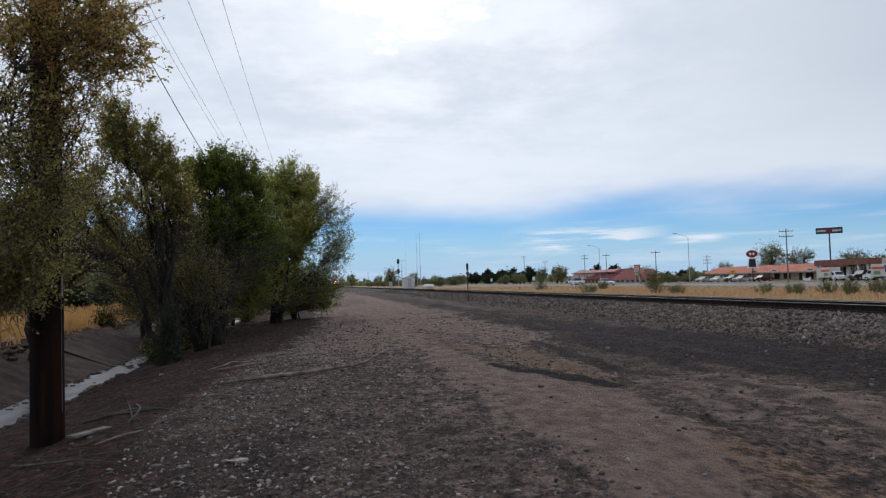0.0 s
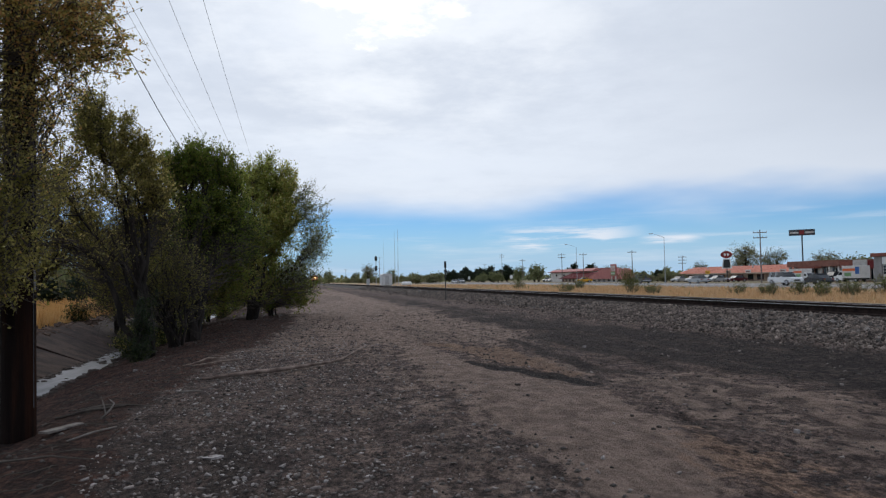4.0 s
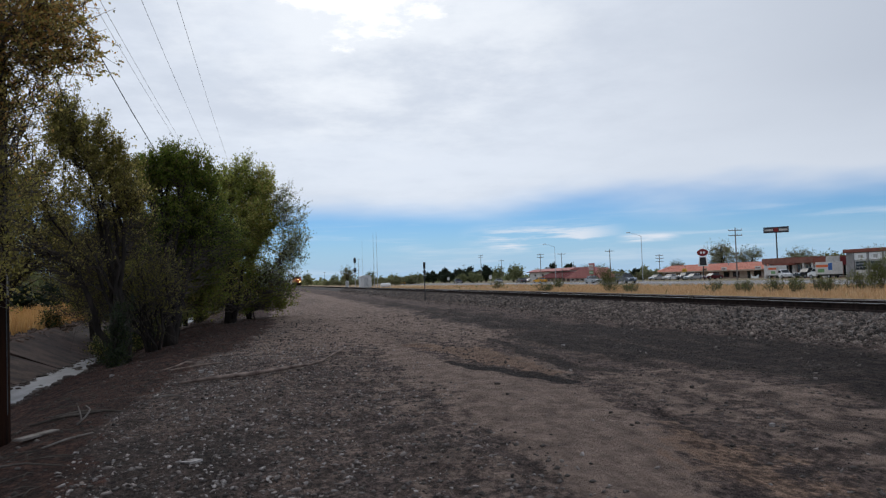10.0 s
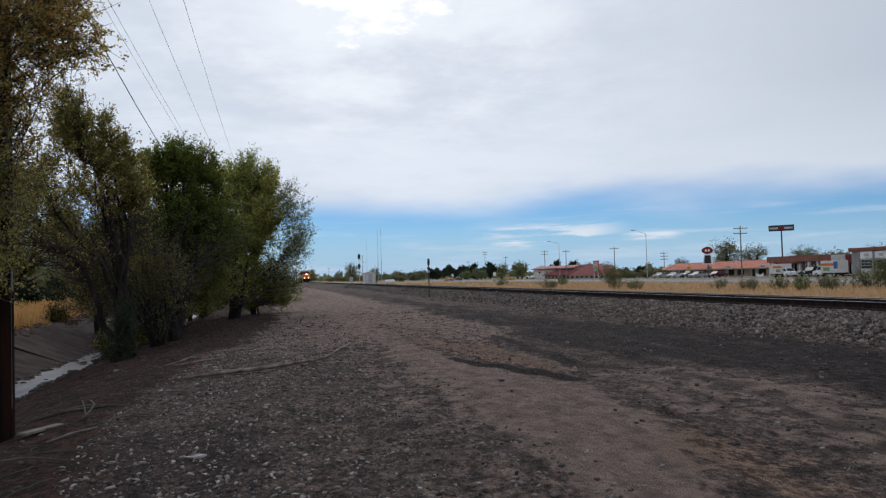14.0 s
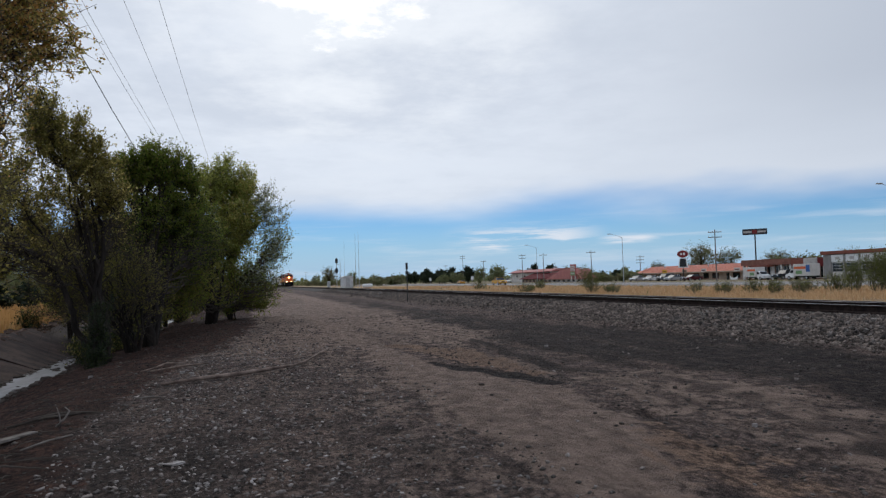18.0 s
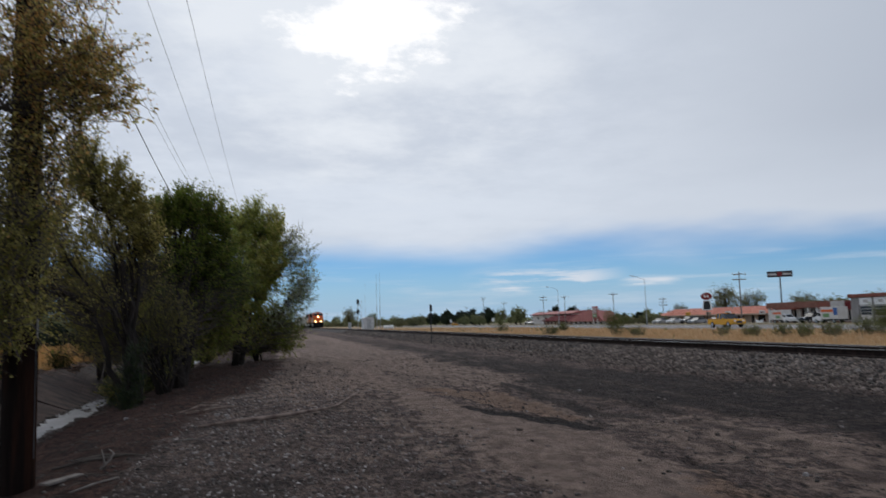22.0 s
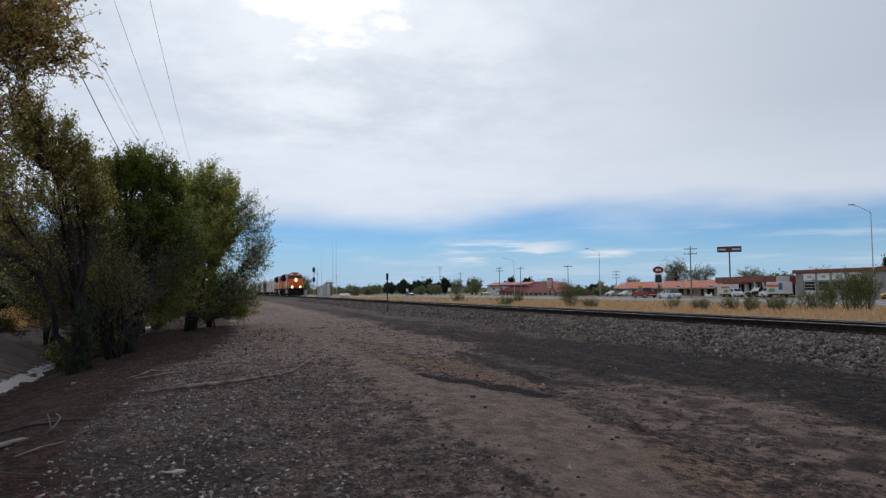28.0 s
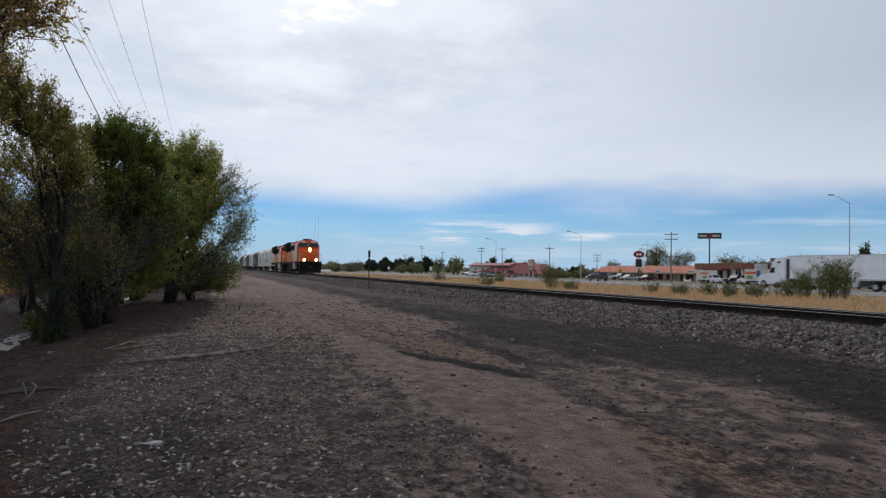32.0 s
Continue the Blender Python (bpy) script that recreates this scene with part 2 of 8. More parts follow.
sky_nodes(world.node_tree)
lamp = bpy.data.lights.new("sun", "SUN")
lamp.energy, lamp.angle, lamp.color = 0.6, radians(30), (1.0, 0.96, 0.90)
sun = new("sun", lamp)
_b, _e = radians(SUN_BEARING), radians(SUN_UP)
sun.matrix_world = look((60 * math.sin(_b) * math.cos(_e), 60 * math.cos(_b) * math.cos(_e), 60 * math.sin(_e)), (0, 0, 0))

# ---- materials ----


def surface(name, cols, scale=3.0, rough=0.8, metal=0.0, bump=0.15, fine=45.0, vary="", spec=0.3, grain=0.25, stretch=(1, 1, 1), spread=(0.6, 1.45)):
    """A surface whose colour wanders between cols, with a finer grain and relief."""
    m = bpy.data.materials.new(name)
    m.use_nodes = True
    N, L = m.node_tree.nodes, m.node_tree.links
    b = N["Principled BSDF"]
    co = N.new("ShaderNodeTexCoord")
    mp = N.new("ShaderNodeMapping")
    mp.inputs["Scale"].default_value = stretch
    L.new(co.outputs["Object"], mp.inputs["Vector"])
    n1 = N.new("ShaderNodeTexNoise")
    n1.inputs["Scale"].default_value, n1.inputs["Detail"].default_value = scale, 5
    n2 = N.new("ShaderNodeTexNoise")
    n2.inputs["Scale"].default_value, n2.inputs["Detail"].default_value = fine, 3
    L.new(mp.outputs[0], n1.inputs["Vector"])
    L.new(mp.outputs[0], n2.inputs["Vector"])
    r = N.new("ShaderNodeValToRGB")
    while len(r.color_ramp.elements) < len(cols):
        r.color_ramp.elements.new(0.5)
    for k, c in enumerate(cols):
        r.color_ramp.elements[k].position = 0.32 + 0.36 * k / max(1, len(cols) - 1)
        r.color_ramp.elements[k].color = (*c, 1)
    L.new(n1.outputs[0], r.inputs[0])
    mr = N.new("ShaderNodeMapRange")
    mr.inputs[1].default_value, mr.inputs[2].default_value = 0.25, 0.75
    mr.inputs[3].default_value, mr.inputs[4].default_value = 1 - grain, 1 + grain
    L.new(n2.outputs[0], mr.inputs[0])
    val = mr.outputs[0]
    if vary:
        src = N.new("ShaderNodeObjectInfo").outputs["Random"] if vary == "object" else N.new("ShaderNodeNewGeometry").outputs["Random Per Island"]
        v2 = N.new("ShaderNodeMapRange")
        v2.inputs[3].default_value, v2.inputs[4].default_value = spread
        L.new(src, v2.inputs[0])
        mu = N.new("ShaderNodeMath")
        mu.operation = "MULTIPLY"
        L.new(val, mu.inputs[0])
        L.new(v2.outputs[0], mu.inputs[1])
        val = mu.outputs[0]
    hs = N.new("ShaderNodeHueSaturation")
    L.new(r.outputs[0], hs.inputs["Color"])
    L.new(val, hs.inputs["Value"])
    L.new(hs.outputs[0], b.inputs["Base Color"])
    b.inputs["Roughness"].default_value, b.inputs["Metallic"].default_value = rough, metal
    b.inputs["Specular IOR Level"].default_value = spec
    if bump:
        bp = N.new("ShaderNodeBump")
        bp.inputs["Strength"].default_value, bp.inputs["Distance"].default_value = bump, 0.02
        L.new(n2.outputs[0], bp.inputs["Height"])
        L.new(bp.outputs[0], b.inputs["Normal"])
    return m


def leaf_material(name, cols, trans=0.35):
    """Leaves that vary one by one and let some light through."""
    m = bpy.data.materials.new(name)
    m.use_nodes = True
    N, L = m.node_tree.nodes, m.node_tree.links
    b = N["Principled BSDF"]
    g = N.new("ShaderNodeNewGeometry")
    r = N.new("ShaderNodeValToRGB")
    while len(r.color_ramp.elements) < len(cols):
        r.color_ramp.elements.new(0.5)
    for k, c in enumerate(cols):
        r.color_ramp.elements[k].position = k / max(1, len(cols) - 1)
        r.color_ramp.elements[k].color = (*c, 1)
    co = N.new("ShaderNodeTexCoord")
    n = N.new("ShaderNodeTexNoise")
    n.inputs["Scale"].default_value = 0.8
    L.new(co.outputs["Object"], n.inputs["Vector"])
    ad = N.new("ShaderNodeMath")
    ad.operation = "MULTIPLY_ADD"
    L.new(g.outputs["Random Per Island"], ad.inputs[0])
    ad.inputs[1].default_value = 0.6
    sub = N.new("ShaderNodeMapRange")
    sub.inputs[1].default_value, sub.inputs[2].default_value, sub.inputs[3].default_value, sub.inputs[4].default_value = 0.3, 0.7, -0.1, 0.5
    L.new(n.outputs[0], sub.inputs[0])
    L.new(sub.outputs[0], ad.inputs[2])
    L.new(ad.outputs[0], r.inputs[0])
    L.new(r.outputs[0], b.inputs["Base Color"])
    b.inputs["Roughness"].default_value, b.inputs["Specular IOR Level"].default_value = 0.6, 0.2
    t = N.new("ShaderNodeBsdfTranslucent")
    L.new(r.outputs[0], t.inputs["Color"])
    mx = N.new("ShaderNodeMixShader")
    mx.inputs[0].default_value = trans
    L.new(b.outputs[0], mx.inputs[1])
    L.new(t.outputs[0], mx.inputs[2])
    L.new(mx.outputs[0], N["Material Output"].inputs["Surface"])
    return m


def glow(name, col, power):
    m = bpy.data.materials.new(name)
    m.use_nodes = True
    b = m.node_tree.nodes["Principled BSDF"]
    b.inputs["Base Color"].default_value = (*col, 1)
    b.inputs["Emission Color"].default_value = (*col, 1)
    b.inputs["Emission Strength"].default_value = power
    return m


def glossy(name, col, rough=0.12, metal=0.0, coat=0.0):
    """Paint or dark glass: even colour with a faint grime."""
    m = surface(name, [tuple(c * 0.85 for c in col), col], scale=1.2, rough=rough, metal=metal, bump=0.0, fine=8, grain=0.08, spec=0.5)
    m.node_tree.nodes["Principled BSDF"].inputs["Coat Weight"].default_value = coat
    return m


M = dict(
    bark=surface("bark", [(0.013, 0.010, 0.008), (0.038, 0.029, 0.024)], 6, 0.95, bump=0.6, fine=30, stretch=(1, 1, 0.25)),
    twig=surface("twig", [(0.045, 0.035, 0.029), (0.105, 0.086, 0.072)], 5, 0.95, bump=0.2),
    pole_wood=surface("pole_wood", [(0.006, 0.004, 0.0035), (0.012, 0.0075, 0.006), (0.030, 0.012, 0.007)], 3, 0.95, bump=0.6, spec=0.08, fine=35, stretch=(3, 3, 0.18)),
    shrub_stem=surface("shrub_stem", [(0.09, 0.085, 0.05), (0.17, 0.16, 0.095)], 5, 0.95, bump=0.2),
    grey_wood=surface("grey_wood", [(0.11, 0.090, 0.078), (0.235, 0.205, 0.182)], 5, 0.9, bump=0.4, stretch=(1, 1, 1)),
    stick=surface("stick", [(0.105, 0.072, 0.058), (0.30, 0.225, 0.185)], 6, 0.95, bump=0.4),
    wire=surface("wire", [(0.10, 0.10, 0.11), (0.16, 0.16, 0.17)], 5, 0.6, bump=0),
    cable=surface("cable", [(0.06, 0.06, 0.063), (0.09, 0.09, 0.093)], 5, 0.7, bump=0),
    rail=surface("rail", [(0.016, 0.012, 0.011), (0.040, 0.028, 0.024)], 7, 0.95, bump=0.2, spec=0.05),
    railhead=surface("railhead", [(0.40, 0.385, 0.37), (0.52, 0.50, 0.48)], 9, 0.38, 0.7, bump=0.05),
    clod=surface("clods", [(0.040, 0.033, 0.029), (0.115, 0.097, 0.086)], 1.5, 0.95, bump=0.2, vary="island"),
    earth=surface("earth", [(0.055, 0.034, 0.025), (0.125, 0.080, 0.060)], 1.5, 0.95, bump=0.3, vary="island"),
    tie=surface("tie", [(0.04, 0.032, 0.028), (0.10, 0.085, 0.075)], 4, 0.95, bump=0.5, vary="object"),
    ballast=surface("ballast", [(0.030, 0.0255, 0.023), (0.068, 0.057, 0.051)], 4, 0.95, bump=0.4, fine=25),
    stones=surface("stones", [(0.044, 0.034, 0.029), (0.180, 0.144, 0.122)], 3, 0.9, bump=0.3, vary="island", spread=(0.25, 2.1)),
    lone_stone=surface("lone_stone", [(0.038, 0.032, 0.028), (0.165, 0.144, 0.130)], 3, 0.9, bump=0.3, vary="object", spread=(0.30, 2.3)),
    pebbles=surface("pebbles", [(0.055, 0.045, 0.039), (0.178, 0.150, 0.136)], 3, 0.9, bump=0.2, vary="island", spread=(0.30, 2.3)),
    pale_stone=surface("pale_stone", [(0.20, 0.178, 0.165), (0.40, 0.365, 0.345)], 9, 0.85, bump=0.3),
    chip=surface("chip", [(0.18, 0.157, 0.143), (0.40, 0.355, 0.33)], 9, 0.85, bump=0.3, vary="island"),
    dark_stone=surface("dark_stone", [(0.045, 0.035, 0.03), (0.09, 0.07, 0.06)], 9, 0.9, bump=0.3),
    straw=leaf_material("straw", [(0.50, 0.305, 0.15), (0.585, 0.38, 0.20), (0.67, 0.46, 0.27)], 0.25),
    straw_orange=leaf_material("straw_orange", [(0.44, 0.23, 0.075), (0.54, 0.31, 0.115), (0.62, 0.39, 0.165)], 0.25),
    weeds=leaf_material("weeds", [(0.10, 0.12, 0.03), (0.17, 0.18, 0.06), (0.28, 0.24, 0.09)], 0.3),
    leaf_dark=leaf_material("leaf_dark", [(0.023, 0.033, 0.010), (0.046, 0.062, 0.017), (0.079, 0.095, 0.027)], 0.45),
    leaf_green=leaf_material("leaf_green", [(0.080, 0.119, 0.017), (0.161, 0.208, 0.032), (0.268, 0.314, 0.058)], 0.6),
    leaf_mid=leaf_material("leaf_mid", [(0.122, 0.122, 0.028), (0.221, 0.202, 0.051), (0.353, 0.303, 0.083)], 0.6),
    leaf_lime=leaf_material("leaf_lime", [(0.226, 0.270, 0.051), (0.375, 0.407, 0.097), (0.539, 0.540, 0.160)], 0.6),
    leaf_grey=leaf_material("leaf_grey", [(0.253, 0.282, 0.172), (0.356, 0.380, 0.253), (0.448, 0.460, 0.333)], 0.45),
    leaf_olive=leaf_material("leaf_olive", [(0.172, 0.150, 0.039), (0.290, 0.246, 0.074), (0.430, 0.357, 0.120)], 0.62),
    leaf_brown=leaf_material("leaf_brown", [(0.447, 0.245, 0.077), (0.601, 0.324, 0.109), (0.620, 0.394, 0.136)], 0.62),
    leaf_gold=leaf_material("leaf_gold", [(0.451, 0.344, 0.103), (0.620, 0.485, 0.159), (0.620, 0.618, 0.234)], 0.62),
    leaf_verge=leaf_material("leaf_verge", [(0.089, 0.105, 0.025), (0.145, 0.158, 0.041), (0.220, 0.223, 0.062)], 0.4),
    leaf_juniper=leaf_material("leaf_juniper", [(0.012, 0.018, 0.010), (0.022, 0.034, 0.016), (0.036, 0.05, 0.022)], 0.1),
    leaf_far=leaf_material("leaf_far", [(0.109, 0.131, 0.057), (0.192, 0.211, 0.095), (0.292, 0.272, 0.141)], 0.3),
    leaf_faded=leaf_material("leaf_faded", [(0.130, 0.114, 0.069), (0.194, 0.173, 0.104), (0.259, 0.216, 0.138)], 0.3),
    asphalt=surface("asphalt", [(0.20, 0.182, 0.168), (0.27, 0.25, 0.235)], 0.3, 0.95, bump=0.2, fine=60),
    concrete=surface("concrete", [(0.28, 0.26, 0.25), (0.42, 0.40, 0.38)], 1.2, 0.9, bump=0.2),
    steel=surface("steel", [(0.30, 0.31, 0.32), (0.45, 0.46, 0.47)], 3, 0.5, 0.6, bump=0.05),
    dark_steel=surface("dark_steel", [(0.03, 0.03, 0.032), (0.06, 0.06, 0.062)], 3, 0.6, 0.2, bump=0.05),
    silver_paint=surface("silver_paint", [(0.42, 0.43, 0.44), (0.56, 0.57, 0.58)], 2, 0.45, 0.2, bump=0.05),
    glass=glossy("dark_glass", (0.02, 0.024, 0.028), 0.06),
    black=glossy("black", (0.012, 0.012, 0.013), 0.35),
    tyre=surface("tyre", [(0.012, 0.012, 0.012), (0.025, 0.025, 0.025)], 6, 0.9, bump=0.2),
    rim=glossy("rim", (0.45, 0.46, 0.48), 0.3, 0.7),
    white=surface("white_paint", [(0.70, 0.70, 0.70), (0.80, 0.80, 0.79)], 1.0, 0.4, bump=0.0, grain=0.06),
)

# ---- the ground, one sheet out to the horizon ----


def spaced(a, b, step, out_a, out_b, growth=1.22):
    """Even steps from a to b, then ever wider ones out to out_a and out_b."""
    mid = list(np.arange(a, b + 1e-6, step))
    d, v = step, mid[-1]
    while v < out_b:
        d *= growth
        v += d
        mid.append(min(v, out_b))
    d, v, low = step, mid[0], []
    while v > out_a:
        d *= growth
        v -= d
        low.append(max(v, out_a))
    return np.array(low[::-1] + mid)


def ground_material():
    m = bpy.data.materials.new("dirt_ground")
    m.use_nodes = True
    N, L = m.node_tree.nodes, m.node_tree.links
    b = N["Principled BSDF"]
    co = N.new("ShaderNodeTexCoord").outputs["Object"]

    def noise_(scale, detail=5, rough=0.6, stretch=(1, 1, 1)):
        mp = N.new("ShaderNodeMapping")
        mp.inputs["Scale"].default_value = stretch
        L.new(co, mp.inputs[0])
        n = N.new("ShaderNodeTexNoise")
        n.inputs["Scale"].default_value, n.inputs["Detail"].default_value, n.inputs["Roughness"].default_value = scale, detail, rough
        L.new(mp.outputs[0], n.inputs["Vector"])
        return n.outputs[0]

    def two(f, a, c):
        x = N.new("ShaderNodeMix")
        x.data_type = "RGBA"
        L.new(f, x.inputs[0])
        for k, v in ((6, a), (7, c)):
            if isinstance(v, tuple):
                x.inputs[k].default_value = (*v, 1)
            else:
                L.new(v, x.inputs[k])
        return x.outputs[2]

    def rng_(v, a, c, lo=0.0, hi=1.0):
        r = N.new("ShaderNodeMapRange")
        r.interpolation_type = "SMOOTHSTEP"
        for k, w in enumerate((a, c, lo, hi)):
            r.inputs[k + 1].default_value = w
        L.new(v, r.inputs[0])
        return r.outputs[0]

    def mask(name, wobble, amount):
        a = N.new("ShaderNodeAttribute")
        a.attribute_name = name
        x = N.new("ShaderNodeMath")
        x.operation = "MULTIPLY_ADD"
        L.new(wobble, x.inputs[0])
        x.inputs[1].default_value = amount
        L.new(a.outputs["Fac"], x.inputs[2])
        s = N.new("ShaderNodeMath")
        s.operation = "SUBTRACT"
        L.new(x.outputs[0], s.inputs[0])
        s.inputs[1].default_value = amount / 2
        return rng_(s.outputs[0], 0.36, 0.64)

    mid, fine, tiny = noise_(1.3), noise_(9.0, 6, 0.65), noise_(30.0, 5, 0.75)
    lump = noise_(4.2, 10, 0.72, (1, 0.7, 1))
    grit = noise_(55.0, 4, 0.8)
    gravel = two(rng_(lump, 0.38, 0.64), (0.050, 0.0352, 0.0315), (0.172, 0.124, 0.107))
    gravel = two(rng_(mid, 0.42, 0.66, 0.0, 0.75), gravel, two(rng_(lump, 0.38, 0.62), (0.070, 0.049, 0.041), (0.195, 0.140, 0.112)))
    sand = two(rng_(lump, 0.32, 0.68), (0.148, 0.104, 0.083), (0.335, 0.243, 0.194))
    ochre = two(rng_(lump, 0.35, 0.66), (0.140, 0.088, 0.062), (0.285, 0.186, 0.132))
    dark_ = two(rng_(fine, 0.3, 0.7), (0.030, 0.022, 0.019), (0.075, 0.058, 0.050))
    dark = two(rng_(lump, 0.38, 0.66), (0.022, 0.0158, 0.0142), (0.068, 0.050, 0.043))
    dark = two(rng_(noise_(1.2, 6, 0.62, (1.7, 0.13, 1)), 0.52, 0.64, 0.0, 0.6), dark, two(rng_(lump, 0.36, 0.66), (0.060, 0.042, 0.034), (0.145, 0.103, 0.083)))
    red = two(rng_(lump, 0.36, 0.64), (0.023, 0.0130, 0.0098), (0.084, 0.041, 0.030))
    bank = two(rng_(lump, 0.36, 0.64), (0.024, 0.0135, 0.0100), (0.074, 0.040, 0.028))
    straw = two(rng_(fine, 0.3, 0.7), (0.32, 0.215, 0.120), (0.50, 0.355, 0.210))
    far = two(rng_(mid, 0.3, 0.7), (0.20, 0.16, 0.095), (0.30, 0.245, 0.15))
    rut = noise_(1.0, 6, 0.62, (1.5, 0.10, 1))
    worn = rng_(rut, 0.50, 0.66, 0.0, 0.45)
    gravel = two(worn, gravel, sand)
    gravel = two(rng_(noise_(1.3, 5, 0.6, (1.2, 0.16, 1)), 0.56, 0.68, 0.0, 0.7), gravel, dark_)
    earth = two(rng_(lump, 0.34, 0.66), (0.098, 0.068, 0.056), (0.196, 0.138, 0.112))
    gravel = two(rng_(noise_(2.3, 6, 0.60, (1, 0.55, 1)), 0.47, 0.57, 0.0, 0.75), gravel, earth)
    streaky = noise_(1.5, 6, 0.62, (1.5, 0.24, 1))
    blend = N.new("ShaderNodeMix")
    blend.inputs[0].default_value = 0.4
    L.new(lump, blend.inputs[2])
    L.new(streaky, blend.inputs[3])
    broken = blend.outputs[0]
    c = two(mask("sand", broken, 1.9), gravel, sand)
    c = two(mask("ochre", broken, 2.6), c, ochre)
    c = two(mask("dark", broken, 1.7), c, dark)
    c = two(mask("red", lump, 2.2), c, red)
    # near-black colour painted in for the shade inside the hollows
    c = two(mask("pit_shade", lump, 0.9), c, two(rng_(lump, 0.4, 0.65), (0.012, 0.009, 0.0085), (0.040, 0.029, 0.025)))
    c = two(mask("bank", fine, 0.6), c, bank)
    c = two(mask("straw", fine, 0.7), c, straw)
    c = two(mask("far", mid, 0.5), c, far)
    coarse = noise_(17.0, 5, 0.75, (1, 0.6, 1))
    pm = N.new("ShaderNodeMath")
    pm.operation = "MULTIPLY"
    L.new(rng_(grit, 0.36, 0.66, 0.70, 1.30), pm.inputs[0])
    L.new(rng_(coarse, 0.40, 0.60, 0.45, 1.50), pm.inputs[1])
    calm = N.new("ShaderNodeMix")
    L.new(mask("sand", broken, 1.9), calm.inputs[0])
    L.new(pm.outputs[0], calm.inputs[2])
    L.new(rng_(coarse, 0.3, 0.7, 0.86, 1.16), calm.inputs[3])
    speck = calm.outputs[0]
    sv = N.new("ShaderNodeHueSaturation")
    L.new(speck, sv.inputs["Value"])
    L.new(c, sv.inputs["Color"])
    L.new(sv.outputs[0], b.inputs["Base Color"])
    b.inputs["Roughness"].default_value, b.inputs["Specular IOR Level"].default_value = 0.95, 0.15
    bp = N.new("ShaderNodeBump")
    bp.inputs["Strength"].default_value, bp.inputs["Distance"].default_value = 1.0, 0.05
    L.new(tiny, bp.inputs["Height"])
    b2 = N.new("ShaderNodeBump")
    b2.inputs["Strength"].default_value, b2.inputs["Distance"].default_value = 0.8, 0.20
    L.new(lump, b2.inputs["Height"])
    L.new(bp.outputs[0], b2.inputs["Normal"])
    L.new(b2.outputs[0], b.inputs["Normal"])
    return m


def build_ground():
    xs = spaced(-9.5, 10.0, 0.085, -3500, 3500)
    ys = spaced(3.4, 24.0, 0.085, -600, 4500, 1.12)
    X, Y = np.meshgrid(xs, ys)
    Z = ground_z(X, Y)
    nx, ny = len(xs), len(ys)
    idx = np.arange(nx * ny).reshape(ny, nx)
    quads = np.stack([idx[:-1, :-1], idx[:-1, 1:], idx[1:, 1:], idx[1:, :-1]], -1).reshape(-1, 4)
    me = bpy.data.meshes.new("ground")
    me.vertices.add(nx * ny)
    me.vertices.foreach_set("co", np.stack([X, Y, Z], -1).astype(np.float32).ravel())
    me.loops.add(quads.size)
    me.loops.foreach_set("vertex_index", quads.astype(np.int32).ravel())
    me.polygons.add(len(quads))
    me.polygons.foreach_set("loop_start", (np.arange(len(quads)) * 4).astype(np.int32))
    me.polygons.foreach_set("loop_total", np.full(len(quads), 4, np.int32))
    me.polygons.foreach_set("use_smooth", np.ones(len(quads), bool))
    x, y = X.ravel(), Y.ravel()

    def hill(v, a, b, soft):
        return np.clip((v - a) / soft + 0.5, 0, 1) * np.clip((b - v) / soft + 0.5, 0, 1)

    # the sandy wheel track swings across the lot, a second rut runs beside it
    wob = 0.30 * (value_noise(x, y, 0.9, 3) - 0.5) + 0.22 * (value_noise(x, y, 0.35, 4) - 0.5)
    wx, wy = x + wob * 0.5, y + 0.6 * (value_noise(x, y, 1.2, 14) - 0.5)

    def path(pts, soft=0.25):
        """How far inside a band of varying half width along a line: 1 inside, 0 outside."""
        best = np.full(x.shape, -9.0)
        for (ax, ay, ar), (bx, by, br) in zip(pts, pts[1:]):
            ex, ey = bx - ax, by - ay
            t = np.clip(((wx - ax) * ex + (wy - ay) * ey) / (ex * ex + ey * ey), 0, 1)
            dist = np.hypot(wx - ax - ex * t, (wy - ay - ey * t))
            best = np.maximum(best, (ar + (br - ar) * t - dist) / soft)
        return np.clip(best * 0.5 + 0.5, 0, 1)

    sand = path([(2.45, 4.3, 0.45), (2.75, 5.6, 0.65), (2.95, 7.2, 0.85), (3.05, 8.8, 0.95), (2.95, 10.4, 0.85), (2.75, 12.2, 0.72), (2.65, 14.0, 0.50), (2.75, 16.3, 0.36), (3.25, 18.5, 0.34)], 0.55)
    sand = np.maximum(sand, 0.70 * path([(3.25, 18.5, 0.34), (4.2, 24, 0.40), (4.9, 33, 0.36), (5.2, 43, 0.45), (5.5, 60, 0.7), (5.6, 95, 1.0)], 0.35))
    sand = np.maximum(sand, 0.50 * path([(2.7, 19, 0.25), (2.65, 27, 0.40), (1.75, 44, 0.7), (1.4, 60, 1.0)], 0.5))
    sand = np.maximum(sand, 0.62 * path([(5.9, 14.5, 0.10), (6.1, 17.5, 0.16), (6.2, 23, 0.2), (5.9, 29, 0.22)], 0.25))
    sand = np.maximum(sand, 0.66 * path([(4.55, 9.6, 0.12), (4.6, 8.6, 0.22), (4.35, 7.2, 0.25)], 0.25))
    sand = np.maximum(sand, 0.66 * path([(5.9, 10.4, 0.12), (5.9, 9.2, 0.30), (5.7, 7.8, 0.40), (5.3, 6.3, 0.40), (5.0, 5.0, 0.35)], 0.3))
    sand = np.maximum(sand, 0.85 * path([(3.4, 17.5, 0.30), (3.9, 15.2, 0.45), (4.25, 13.2, 0.40), (4.45, 12.0, 0.30), (4.6, 11.0, 0.16)], 0.25))
